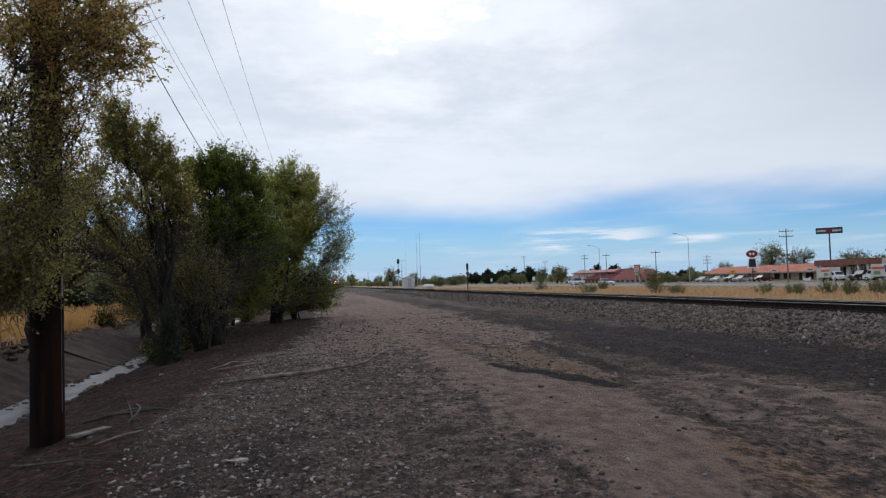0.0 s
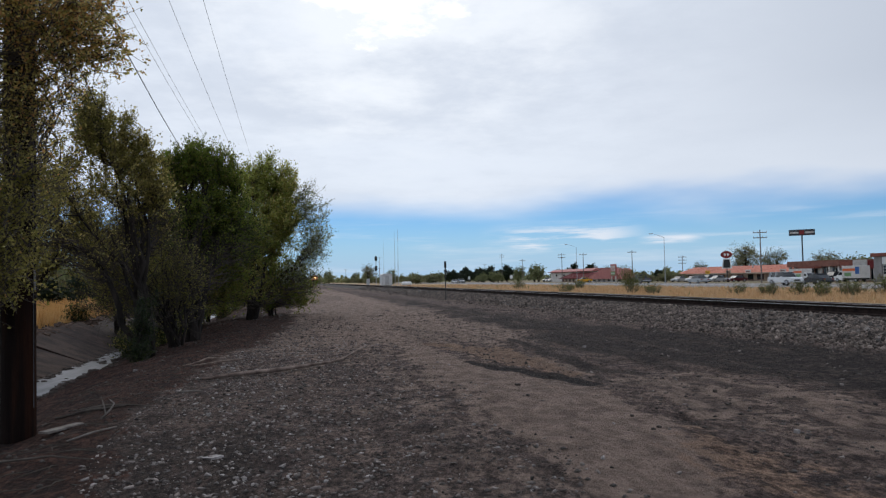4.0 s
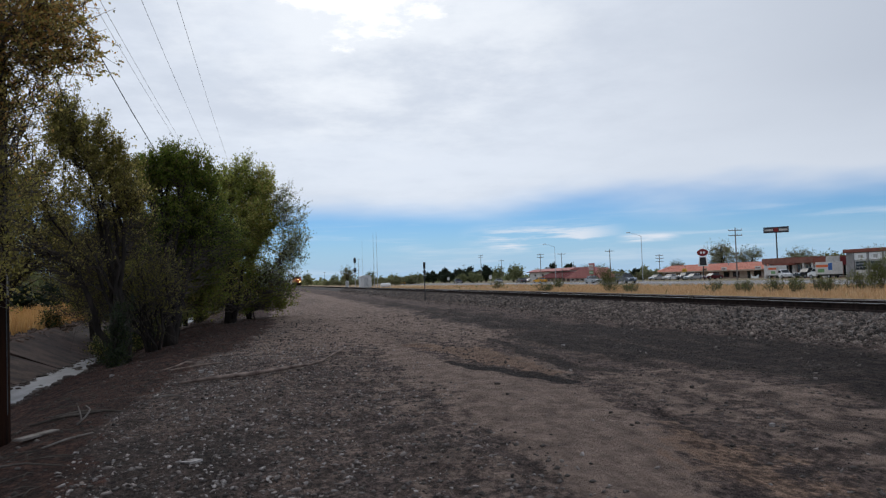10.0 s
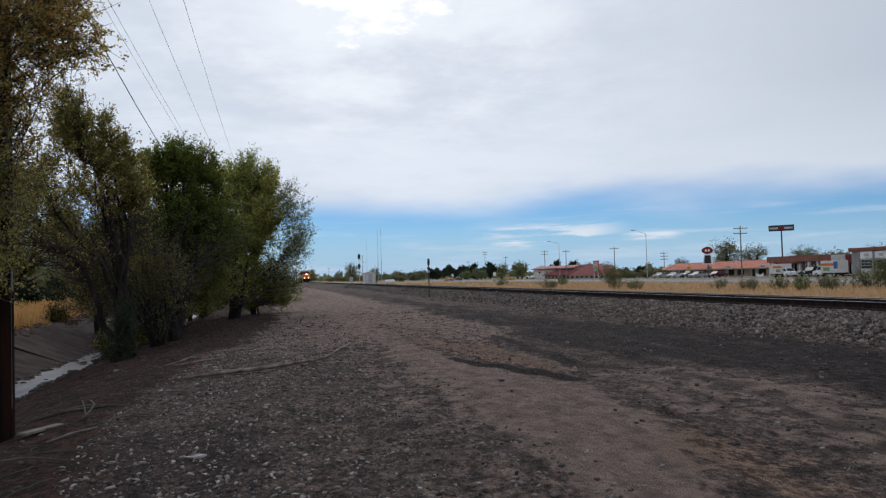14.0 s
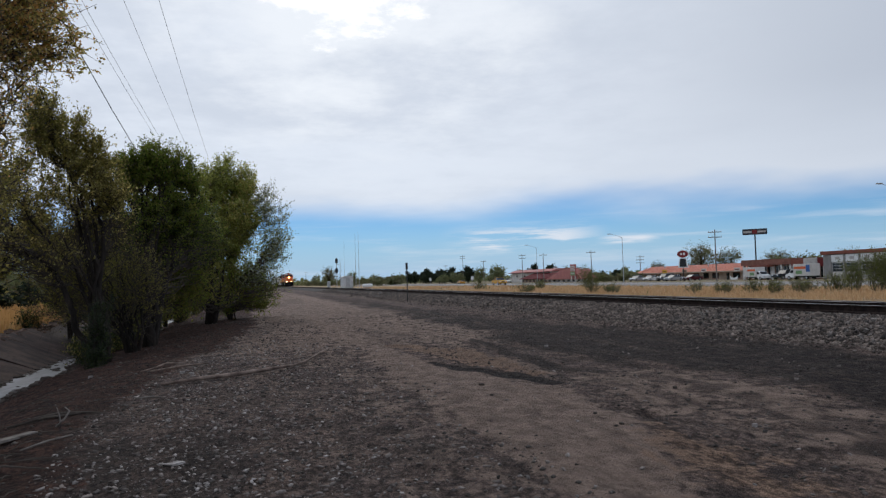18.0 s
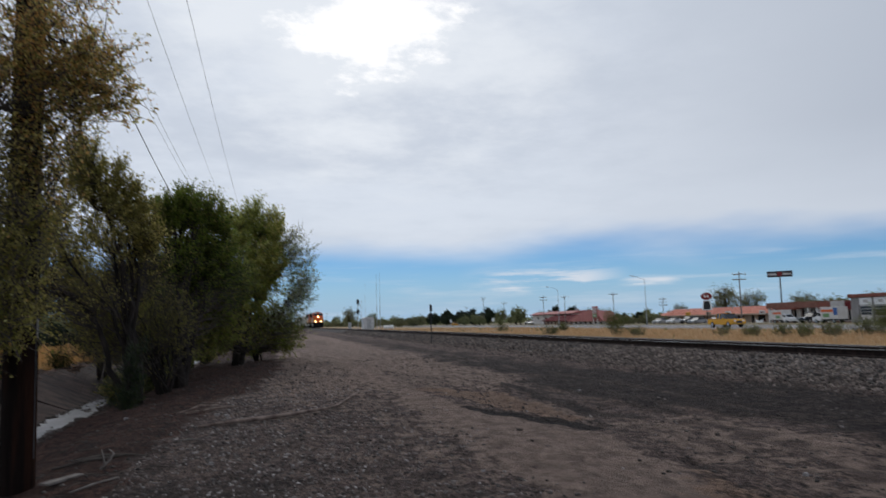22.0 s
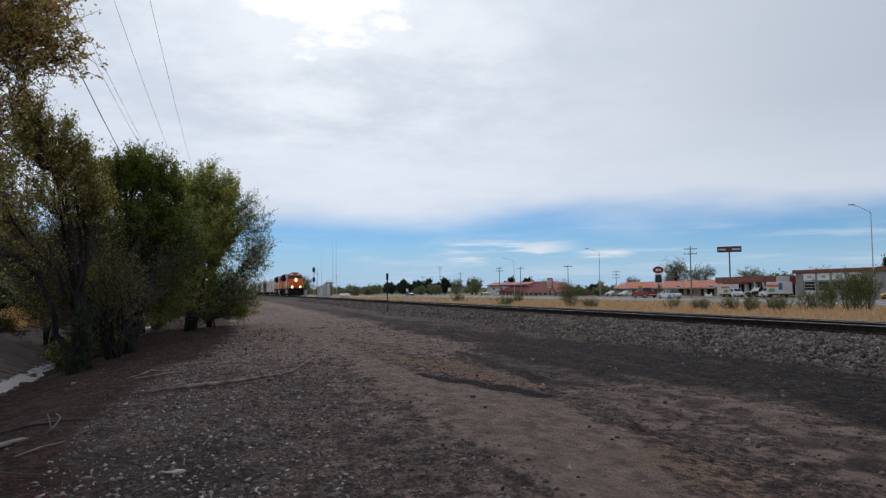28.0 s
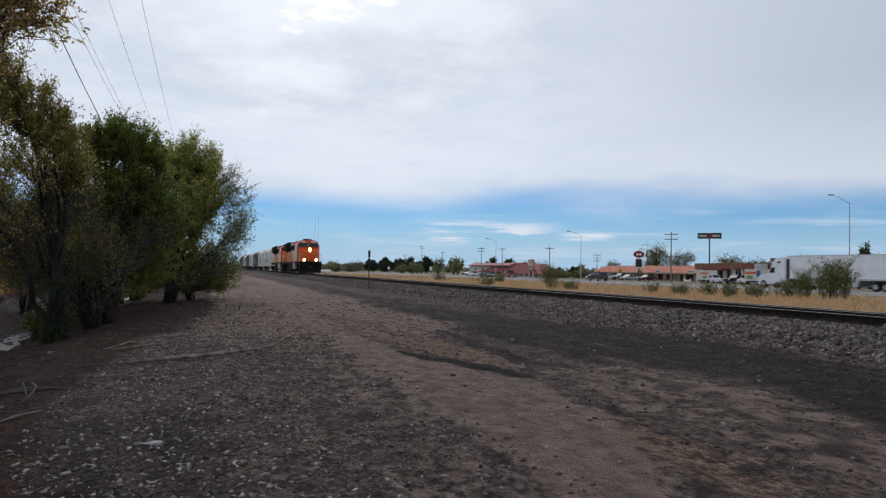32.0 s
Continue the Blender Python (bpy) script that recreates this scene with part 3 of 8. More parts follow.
    sand = np.maximum(sand, 0.56 * hill(x + wob, 4.2, 6.3, 0.8) * hill(y, 3, 11.0, 1.5))
    sand = np.maximum(sand, 0.55 * path([(0.9, 52, 1.0), (2.5, 46, 0.8), (4.4, 43, 0.5)], 0.6))
    sand = np.maximum(sand, 0.60 * hill(x + wob, -1.0, 6.6, 1.5) * hill(y, 14.5, 300, 8))
    sand = np.maximum(sand, 0.22 * hill(x + wob, 9.0, 9.9, 0.5))
    sand = np.maximum(sand, 0.44 * hill(x + wob * 2, 0.7, 2.6, 1.2) * hill(y, 3, 16, 3))
    sand = np.maximum(sand, 0.40 * hill(value_noise(x, y * 0.3, 1.6, 19), 0.62, 2, 0.12) * hill(x, -1, 6, 1.5) * hill(y, 4, 80, 5))
    # rust-stained soil by the hollow and in the near wheel track
    ochre = 0.66 * path([(3.85, 7.2, 0.15), (3.78, 6.5, 0.35), (3.66, 5.6, 0.55), (3.36, 4.6, 0.5)], 0.5) + 0.95 * path([(3.3, 17.4, 0.3), (3.95, 15.6, 0.5), (4.1, 13.6, 0.45), (4.3, 12.3, 0.3), (4.45, 11.3, 0.15)], 0.35) + 0.5 * path([(3.5, 11.0, 0.2), (3.5, 9.4, 0.3)], 0.4)
    low = key_points(y, [0, 7.6, 8.8, 9.8, 10.8, 11.5, 12.7, 19.9, 31, 52], [6.3, 6.3, 6.1, 6.05, 5.85, 5.55, 5.3, 6.0, 6.4, 6.0])
    high = key_points(y, [0, 11.4, 17.7, 23, 32, 60], [9.2, 9.1, 8.7, 8.4, 8.3, 8.6])
    fan0 = value_noise(x - 0.12 * y, y * 0.2, 0.35, 29)
    dark = 0.94 * hill(x + wob * 2.8 + 1.5 * (fan0 - 0.5), low, high + 0.7 * (fan0 - 0.5), 1.6) * key_points(y, [0, 14, 26, 60, 120], [1, 1, 0.72, 0.52, 0.4])
    dark = np.maximum(dark, 0.95 * path([(5.2, 17.5, 0.10), (4.95, 14.1, 0.14), (4.9, 11.6, 0.20), (5.2, 10.6, 0.18)], 0.18))
    dark = np.maximum(dark, 0.58 * path([(5.25, 10.6, 0.08), (4.85, 8.9, 0.12), (4.9, 7.6, 0.16), (4.8, 6.8, 0.12), (4.7, 6.3, 0.06)], 0.16))
    dark = np.maximum(dark, 0.40 * path([(5.9, 8.8, 0.06), (5.7, 7.4, 0.12), (5.4, 6.2, 0.10)], 0.16))
    dark = np.maximum(dark, 0.54 * hill(x + wob * 2, -3.4, 0.3, 1.6) * hill(y, 2, 9.5, 3))
    dark = np.maximum(dark, 0.50 * path([(-1.7, 8.8, 0.4), (-1.2, 6.5, 0.6), (-0.9, 4.2, 0.8)], 0.4))
    dark = np.maximum(dark, 0.9 * path([(4.10, 7.60, 0.07), (4.30, 7.38, 0.10)], 0.10))
    fan = value_noise((x - 0.12 * y) * 1.0, y * 0.16, 0.30, 27) * 0.65 + value_noise(x - 0.10 * y, y * 0.3, 0.12, 28) * 0.35
    dark = np.maximum(dark, 0.52 * hill(fan, 0.57, 2, 0.16) * hill(x + wob, 4.3, 7.2, 0.6) * hill(y, 4.5, 13.0, 1.2))
    # where the hollows' inner sides get their shade painted into the ground colour
    pit_shade = np.maximum(path([(3.27, 13.7, 0.08), (3.50, 12.5, 0.28), (3.80, 11.7, 0.32), (4.05, 11.1, 0.27), (4.15, 10.0, 0.14)], 0.12), 0.95 * path([(4.10, 7.60, 0.07), (4.30, 7.38, 0.09)], 0.10))
    # shade of the elm canopy on the near-left bank, painted as darker ground
    dark = np.maximum(dark, 0.7 * path([(-2.7, 7.6, 0.5), (-2.2, 6.0, 0.8), (-1.7, 4.4, 1.0)], 0.6))
    dark = np.maximum(dark, 0.85 * path([(2.85, 17.3, 0.05), (3.2, 16.6, 0.10), (3.6, 16.3, 0.05)], 0.10))
    dark = np.maximum(dark, 0.8 * path([(1.4, 13.5, 0.08), (2.15, 13.0, 0.12)], 0.12))
    dark = np.maximum(dark, 0.42 * hill(value_noise(x, y * 0.55, 0.9, 8) * 0.7 + value_noise(x, y, 0.3, 18) * 0.3, 0.56, 2, 0.14) * hill(x, -2.2, 2.0, 1.0) * hill(y, 2, 16, 4))
    dark = np.maximum(dark, 0.42 * hill(value_noise(x, y * 0.4, 1.8, 9), 0.64, 2, 0.12) * hill(x, -2, 6.5, 1) * hill(y, 16, 90, 5))
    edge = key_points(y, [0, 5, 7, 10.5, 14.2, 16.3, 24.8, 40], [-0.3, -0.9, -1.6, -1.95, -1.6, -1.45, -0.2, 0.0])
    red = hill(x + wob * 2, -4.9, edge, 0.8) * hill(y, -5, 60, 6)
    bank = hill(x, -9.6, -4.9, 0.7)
    straw = np.maximum(hill(x, 16.5, 53, 2.0), hill(x, -60, -9.4, 1.0))
    far = np.maximum(hill(x, 52, 5000, 3), hill(x, -5000, -55, 8))
    for name, v in (("sand", sand), ("ochre", ochre), ("dark", dark), ("pit_shade", pit_shade), ("red", red), ("bank", bank), ("straw", straw), ("far", far)):
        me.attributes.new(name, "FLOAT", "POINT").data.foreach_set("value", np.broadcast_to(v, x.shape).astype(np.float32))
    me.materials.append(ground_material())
    me.update(calc_edges=True)
    ob = new("ground", me)
    ob.matrix_world = FRAME
    tagged(ob, "bare gravelly dirt lot with sandy wheel tracks and dry verges", "ground", kind="structure")


build_ground()


def build_road():
    """The four-lane highway beyond the verge: a slab with worn paint."""
    xs, z = [54.0, 54.4, 64.5, 75.6, 76.0], [-0.20, -0.16, -0.14, -0.19, -0.25]
    bm = bmesh.new()
    rows = []
    for y in (-400, 0, 100, 200, 400, 900, 2500):
        rows.append([bm.verts.new((a, y, float(ground_z(a, y)) + 0.09 if 54.2 < a < 75.8 else float(ground_z(a, y)) - 0.15)) for a in xs])
    for r0, r1 in zip(rows, rows[1:]):
        for i in range(len(xs) - 1):
            bm.faces.new((r0[i], r0[i + 1], r1[i + 1], r1[i]))
    road = part("road", bm, M["asphalt"], None)
    road.matrix_world = FRAME
    tagged(road, "grey asphalt highway with a low shoulder beside dry grass", "road", kind="structure")
    bm = bmesh.new()
    for x in (55.0, 64.2, 65.0, 75.0):
        for y in range(-40, 420, 40):
            box(x - 0.06, x + 0.06, y, y + 40, float(ground_z(x, y)) + 0.086, float(ground_z(x, y)) + 0.099, bm=bm)
    p = part("road_lines", bm, M["white"], road, "worn white painted road lines")
    return road


build_road()

# ---- railway: bed, stones, ties, rails ----


def stone_shapes(n, seed, rough=0.35):
    """A few broken stones: bent blocks of 8 points and 12 faces."""
    g = np.random.default_rng(seed)
    v = np.array([(x, y, z) for x in (-0.62, 0.62) for y in (-0.62, 0.62) for z in (-0.62, 0.62)])
    f = np.array([(0, 1, 3), (0, 3, 2), (4, 6, 7), (4, 7, 5), (0, 4, 5), (0, 5, 1), (2, 3, 7), (2, 7, 6), (0, 2, 6), (0, 6, 4), (1, 5, 7), (1, 7, 3)])
    return [(v + rough * 0.8 * g.uniform(-1, 1, v.shape)) * g.uniform(0.7, 1.15, 3) for _ in range(n)], f


def scatter_stones(name, places, sizes, mat, seed=1, sink=0.3, flat=0.75, rough=0.35):
    """Many loose stones as one mesh."""
    shapes, f = stone_shapes(7, seed, rough)
    if rough > 0.5:
        shapes = [s * np.array([1.35, 0.75, 0.8]) for s in shapes]
    g = np.random.default_rng(seed + 5)
    n, k = len(places), len(shapes[0])
    V = np.empty((n, k, 3))
    for i in range(n):
        a, b = g.uniform(0, 6.283, 2)
        s = shapes[i % 7] @ np.array([[math.cos(b), 0, math.sin(b)], [0, 1, 0], [-math.sin(b), 0, math.cos(b)]])
        s = s @ np.array([[math.cos(a), math.sin(a), 0], [-math.sin(a), math.cos(a), 0], [0, 0, 1]])
        V[i] = s * np.array([1, 1, flat]) * sizes[i] + places[i] + np.array([0, 0, sizes[i] * flat * (1 - 2 * sink) * 0.8])
    F = (f[None] + (np.arange(n) * k)[:, None, None]).reshape(-1, 3)
    me = bpy.data.meshes.new(name)
    me.vertices.add(n * k)
    me.vertices.foreach_set("co", V.astype(np.float32).ravel())
    me.loops.add(F.size)
    me.loops.foreach_set("vertex_index", F.astype(np.int32).ravel())
    me.polygons.add(len(F))
    me.polygons.foreach_set("loop_start", (np.arange(len(F)) * 3).astype(np.int32))
    me.polygons.foreach_set("loop_total", np.full(len(F), 3, np.int32))
    me.materials.append(mat)
    me.update(calc_edges=True)
    ob = new(name, me)
    ob.matrix_world = FRAME
    return ob


def bed_z(x):
    return key_points(x, [9.3, 9.7, 11.45, 11.9, 14.5, 14.95, 16.6, 17.0], [0.10, 0.22, 0.50, 0.545, 0.545, 0.50, 0.2, 0.05])


def build_bed():
    xs = np.array([9.3, 9.7, 10.3, 10.9, 11.45, 11.9, 12.6, 13.2, 13.8, 14.5, 14.95, 15.7, 16.6, 17.0])
    ys = np.concatenate([np.arange(-40, 60, 0.8), np.arange(60, 900, 12.0), [1500, 2500]])
    X, Y = np.meshgrid(xs, ys)
    Z = bed_z(X) + 0.025 * waves(X, Y, 0.9, 1.0) * (X < 11.7)
    X = X + 0.12 * waves(X, Y, 2.3, 4.0) * (X < 10.5)
    nx, ny = len(xs), len(ys)
    idx = np.arange(nx * ny).reshape(ny, nx)
    q = np.stack([idx[:-1, :-1], idx[:-1, 1:], idx[1:, 1:], idx[1:, :-1]], -1).reshape(-1, 4)
    ob = mesh_ob("ballast_bed", np.stack([X, Y, Z], -1).reshape(-1, 3).tolist(), q.tolist(), M["ballast"], True)
    ob.matrix_world = FRAME
    tagged(ob, "raised bed of grey crushed stone under the railway", "ballast", kind="structure")
    g = np.random.default_rng(3)
    y = np.concatenate([g.uniform(4, 26, 26000), g.uniform(26, 60, 9000), g.uniform(60, 120, 2500)])
    x = np.concatenate([g.triangular(9.45, 11.0, 12.3, 26000), g.triangular(9.5, 10.9, 12.3, 9000), g.triangular(9.6, 10.8, 12.2, 2500)])
    toe = g.uniform(0, 1, len(x)) < 0.07
    x = np.where(toe, 9.75 - np.abs(g.normal(0, 0.45, len(x))), x)
    size = 0.016 + 0.034 * g.uniform(0, 1, len(x)) ** 1.5 * np.where(y > 26, 1.35, 1.0) * np.where(y > 60, 1.5, 1.0)
    z = np.maximum(bed_z(x), ground_z(x, y))
    st = scatter_stones("ballast_stones", np.stack([x, y, z], 1), size, M["stones"], 11, sink=0.35, flat=0.85, rough=0.56)
    tagged(st, "loose crushed grey stones heaped along the railway bed", "stones", kind="stuff")


def build_lone_stones():
    """Single stones on the shoulder of the bed, where it lies nearest."""
    bed = bpy.data.objects["ballast_bed"]
    shapes, f = stone_shapes(9, 91, 0.42)
    kinds = []
    for v in shapes:
        me = bpy.data.meshes.new("stone")
        me.from_pydata((v * np.array([1, 1, 0.8])).tolist(), [], f.tolist())
        me.materials.append(M["lone_stone"])
        kinds.append(me)
    g = np.random.default_rng(92)
    for k in range(300):
        x, y = g.triangular(9.5, 10.9, 12.1), 8 + 9 * g.uniform() ** 1.2
        r = 0.035 + 0.035 * g.uniform() ** 1.5
        ob = new("stone", kinds[k % 9])
        ob.parent = bed
        ob.matrix_basis = pose(x, y, float(bed_z(x)) + r * 0.75, g.uniform(0, 60), g.uniform(0, 60), g.uniform(0, 360))
        ob.scale = (r, r, r)


def rail_outline():
    return [(-0.075, 0), (0.075, 0), (0.07, 0.018), (0.012, 0.045), (0.012, 0.13), (0.036, 0.142), (0.036, 0.172), (-0.036, 0.172), (-0.036, 0.142), (-0.012, 0.13), (-0.012, 0.045), (-0.07, 0.018)]


def build_track():
    track = holder("railway_track", "single railway line with steel rails on dark timber ties", "railway track", kind="structure")
    for side in (-1, 1):
        r = part("rail", prism([(a + TRACK + side * 0.753, z + RAIL_TOP - 0.175) for a, z in rail_outline()], -60, 2400), M["rail"], track, "rust-brown steel rail")
        part("rail_head", box(TRACK + side * 0.753 - 0.033, TRACK + side * 0.753 + 0.033, -60, 2400, RAIL_TOP - 0.006, RAIL_TOP), M["railhead"], r, "polished running surface")
        if side > 0:
            x = TRACK + side * 0.753 - side * 0.036
            part("gauge_corner", prism([(x - 0.004, RAIL_TOP - 0.030), (x + 0.014, RAIL_TOP + 0.002), (x + 0.014, RAIL_TOP - 0.030)], -60, 2400), M["railhead"], r, "polished rounded gauge corner")
    tie = None
    for i in range(190):
        y = 2.0 + i * 0.53
        if tie is None:
            tie = part("tie", box(-1.3, 1.3, -0.115, 0.115, -0.18, 0, 0.012), M["tie"], track)
            t = tie
        else:
            t = new("tie", tie.data)
            t.parent = track
        t.matrix_basis = pose(TRACK + rng.normal(0, 0.02), y, RAIL_TOP - 0.178, 0, 0, rng.normal(0, 0.5))
    plate = None
    for i in range(100):
        y = 2.0 + i * 0.53
        if plate is None:
            plate = part("tie_plate", box(-0.17, 0.17, -0.09, 0.09, 0, 0.012), M["rail"], track)
            t = plate
        else:
            t = new("tie_plate", plate.data)
            t.parent = track
        t.matrix_basis = pose(TRACK - 0.753, y, RAIL_TOP - 0.18)
    track.matrix_world = FRAME


build_bed()
build_lone_stones()
build_track()

# ---- the ditch ----


def build_water():
    m = surface("ditch_water", [(0.028, 0.024, 0.023), (0.135, 0.122, 0.128)], 3.4, 0.42, bump=0.6, fine=9, spec=0.25, grain=0.12, stretch=(1, 0.3, 1))
    ys = np.arange(-20, 120, 0.7)
    v, f = [], []
    for i, y in enumerate(ys):
        k = min(1.0, max(0.0, (y - 15) / 6))
        v += [(-6.3 + 0.05 * math.sin(y * 0.9), y, -0.74 - 0.03 * k), (-4.85 - 0.3 * k + 0.10 * math.sin(y * 1.3 + 1) + 0.07 * math.sin(y * 3.1), y, -0.74 - 0.03 * k)]
        if i:
            f.append((2 * i - 2, 2 * i - 1, 2 * i + 1, 2 * i))
    ob = mesh_ob("water", v, f, m)
    ob.matrix_world = FRAME
    tagged(ob, "shallow milky grey water running in the ditch", "water", kind="structure")


build_water()


def build_lining():
    """The far side of the ditch is lined with slabs of worn concrete."""
    lining = holder("ditch_lining", "cracked grey concrete slabs lining the far ditch bank", "ditch lining", kind="structure")
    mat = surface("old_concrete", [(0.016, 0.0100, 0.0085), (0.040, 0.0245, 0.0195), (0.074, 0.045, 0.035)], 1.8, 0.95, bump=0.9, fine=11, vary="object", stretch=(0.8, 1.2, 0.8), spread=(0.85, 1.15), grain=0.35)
    g = np.random.default_rng(9)
    for i in range(17):
        y = -2 + i * 3.8
        bm = bmesh.new()
        z0, z1 = -0.86 + g.normal(0, 0.02), 0.0 + g.normal(0, 0.05)
        x0, x1 = -6.28, -8.35 + g.normal(0, 0.06)
        vs = [bm.verts.new(p) for p in ((x0, y + 0.015, z0), (x0, y + 3.785, z0), (x1, y + 3.785 + g.normal(0, .03), z1), (x1, y + 0.015, z1 + g.normal(0, .03)))]
        face = bm.faces.new(vs)
        got = bmesh.ops.extrude_face_region(bm, geom=[face])
        for q in got["geom"]:
            if isinstance(q, bmesh.types.BMVert):
                q.co += Vector((0.04, 0, 0.07))
        bmesh.ops.recalc_face_normals(bm, faces=bm.faces)
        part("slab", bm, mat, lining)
    lining.matrix_world = FRAME


build_lining()

# ---- trees ----


def grow(g, stems, height, spread, levels=3, kids=5, base_r=0.12, lean=(0, 0), droop=0.0, wander=0.16, start=0.25):
    """Stems, limbs and twigs as tubes by thickness, and the points along the twigs where leaves sit."""
    thick, thin, tips = [], [], []

    def shoot(p, d, length, r, level):
        n = 6 if level == 0 else (5 if level == 1 else 4)
        pts, rad = [p.copy()], [r]
        for i in range(n):
            d = (d + Vector(g.normal(0, wander, 3)) + Vector((0, 0, 0.10 - droop * level * 0.12))).normalized()
            p = p + d * length / n
            pts.append(p.copy())
            rad.append(max(0.004, r * (1 - 0.75 * (i + 1) / n)))
        (thick if level < 2 else thin).append((pts, rad))
        if level >= levels - 1:
            for q0, q1 in zip(pts, pts[1:]):
                tips.extend([q0.lerp(q1, 0.33), q0.lerp(q1, 0.66), q1])
            return
        if level == levels - 2:
            tips.extend(pts[2:])
        count = kids + int(g.integers(0, 3))
        for k in range(count):
            u = start + (1 - start) * (k + g.uniform(0.1, 0.9)) / count
            j = min(n - 1, int(u * n))
            q = pts[j].lerp(pts[j + 1], u * n - j)
            a = g.uniform(0, 2 * math.pi)
            out = Vector((math.cos(a), math.sin(a), g.uniform(-0.1, 0.5)))
            nd = (d * 0.55 + out * 0.8).normalized()
            shoot(q, nd, length * g.uniform(0.36, 0.58) * (1.15 - 0.45 * u), max(0.004, r * 0.45), level + 1)

    for k in range(stems):
        a = 2 * math.pi * (k + g.uniform(0, 0.6)) / stems
        s = spread * g.uniform(0.35, 1.0)
        d = Vector((math.cos(a) * s + lean[0], math.sin(a) * s + lean[1], 1)).normalized()
        o = Vector((math.cos(a) * 0.18, math.sin(a) * 0.18, -0.15)) if stems > 1 else Vector((0, 0, -0.15))
        shoot(o, d, height * g.uniform(0.72, 1.0), base_r * g.uniform(0.7, 1.1), 0)
    return thick, thin, np.array([tuple(t) for t in tips])


def leaves_at(g, tips, count, size, fuzz):
    """Small pointed leaves (two bent halves) round the twig points."""
    c = tips[g.integers(0, len(tips), count)] + g.normal(0, fuzz, (count, 3))
    a = g.normal(0, 1, (count, 3))
    a /= np.linalg.norm(a, axis=1)[:, None]
    b = np.cross(a, g.normal(0, 1, (count, 3)))
    b /= np.linalg.norm(b, axis=1)[:, None] + 1e-9
    s = size * g.uniform(0.6, 1.3, (count, 1))
    return np.stack([c - a * s, c - b * s * 0.5, c + a * s, c + b * s * 0.5], 1).reshape(-1, 3)


def make_tree(name, label, seed, stems, height, spread, leaf, count, size, fuzz=0.14, levels=3, kids=5, base_r=0.12, lean=(0, 0), droop=0.0, squash=(1, 1, 1), group="", bark="bark", trim=None, wander=0.16, start=0.25, category="tree", split=True):
    """A tree with its trunk, limbs, twigs and crown; leaf is a list of (material, share)."""
    g = np.random.default_rng(seed)
    thick, thin, tips = grow(g, stems, height, spread, levels, kids, base_r, lean, droop, wander, start)
    if trim:
        tips = tips[trim(tips)]
    tree = holder(name, label, category, group)
    for one in thick[:stems]:
        v, f = polytube(*one, 7)
        mesh_ob("trunk", v, f, M[bark], True).parent = tree
    if len(thick) > stems and not split:
        v, f = tubes_mesh(thick[stems:] + thin, 3)
        tw = mesh_ob("bough_growth", v, f, M[bark], True)
        tw.parent = tree
        tagged(tw, kind="stuff")
        thin = []
    elif len(thick) > stems:
        for one in thick[stems:]:
            v, f = polytube(*one, 5)
            mesh_ob("limb", v, f, M[bark], True).parent = tree
    if thin:
        v, f = tubes_mesh(thin, 3)
        tw = mesh_ob("twig_growth", v, f, M["twig"])
        tw.parent = tree
        tagged(tw, kind="stuff")
    for mat, share in leaf:
        crown = quads_ob("crown", leaves_at(g, tips, int(count * share), size, fuzz), M[mat])
        crown.parent = tree
        tagged(crown, kind="stuff")
    return tree


def bend(p, q, lift, n, g, jitter=0.05, out_=0.45):
    """A bowed line of n steps from p to q, rising first; out_ says how soon it leans out."""
    p, q = Vector(p), Vector(q)
    c = p.lerp(q, out_)
    c.z = p.z + (q.z - p.z) * lift
    out = []
    for i in range(n + 1):
        u = i / n
        v = p * (1 - u) ** 2 + c * 2 * u * (1 - u) + q * u ** 2
        if 0 < i < n:
            v = v + Vector(g.normal(0, jitter, 3))
        out.append(v)
    return out


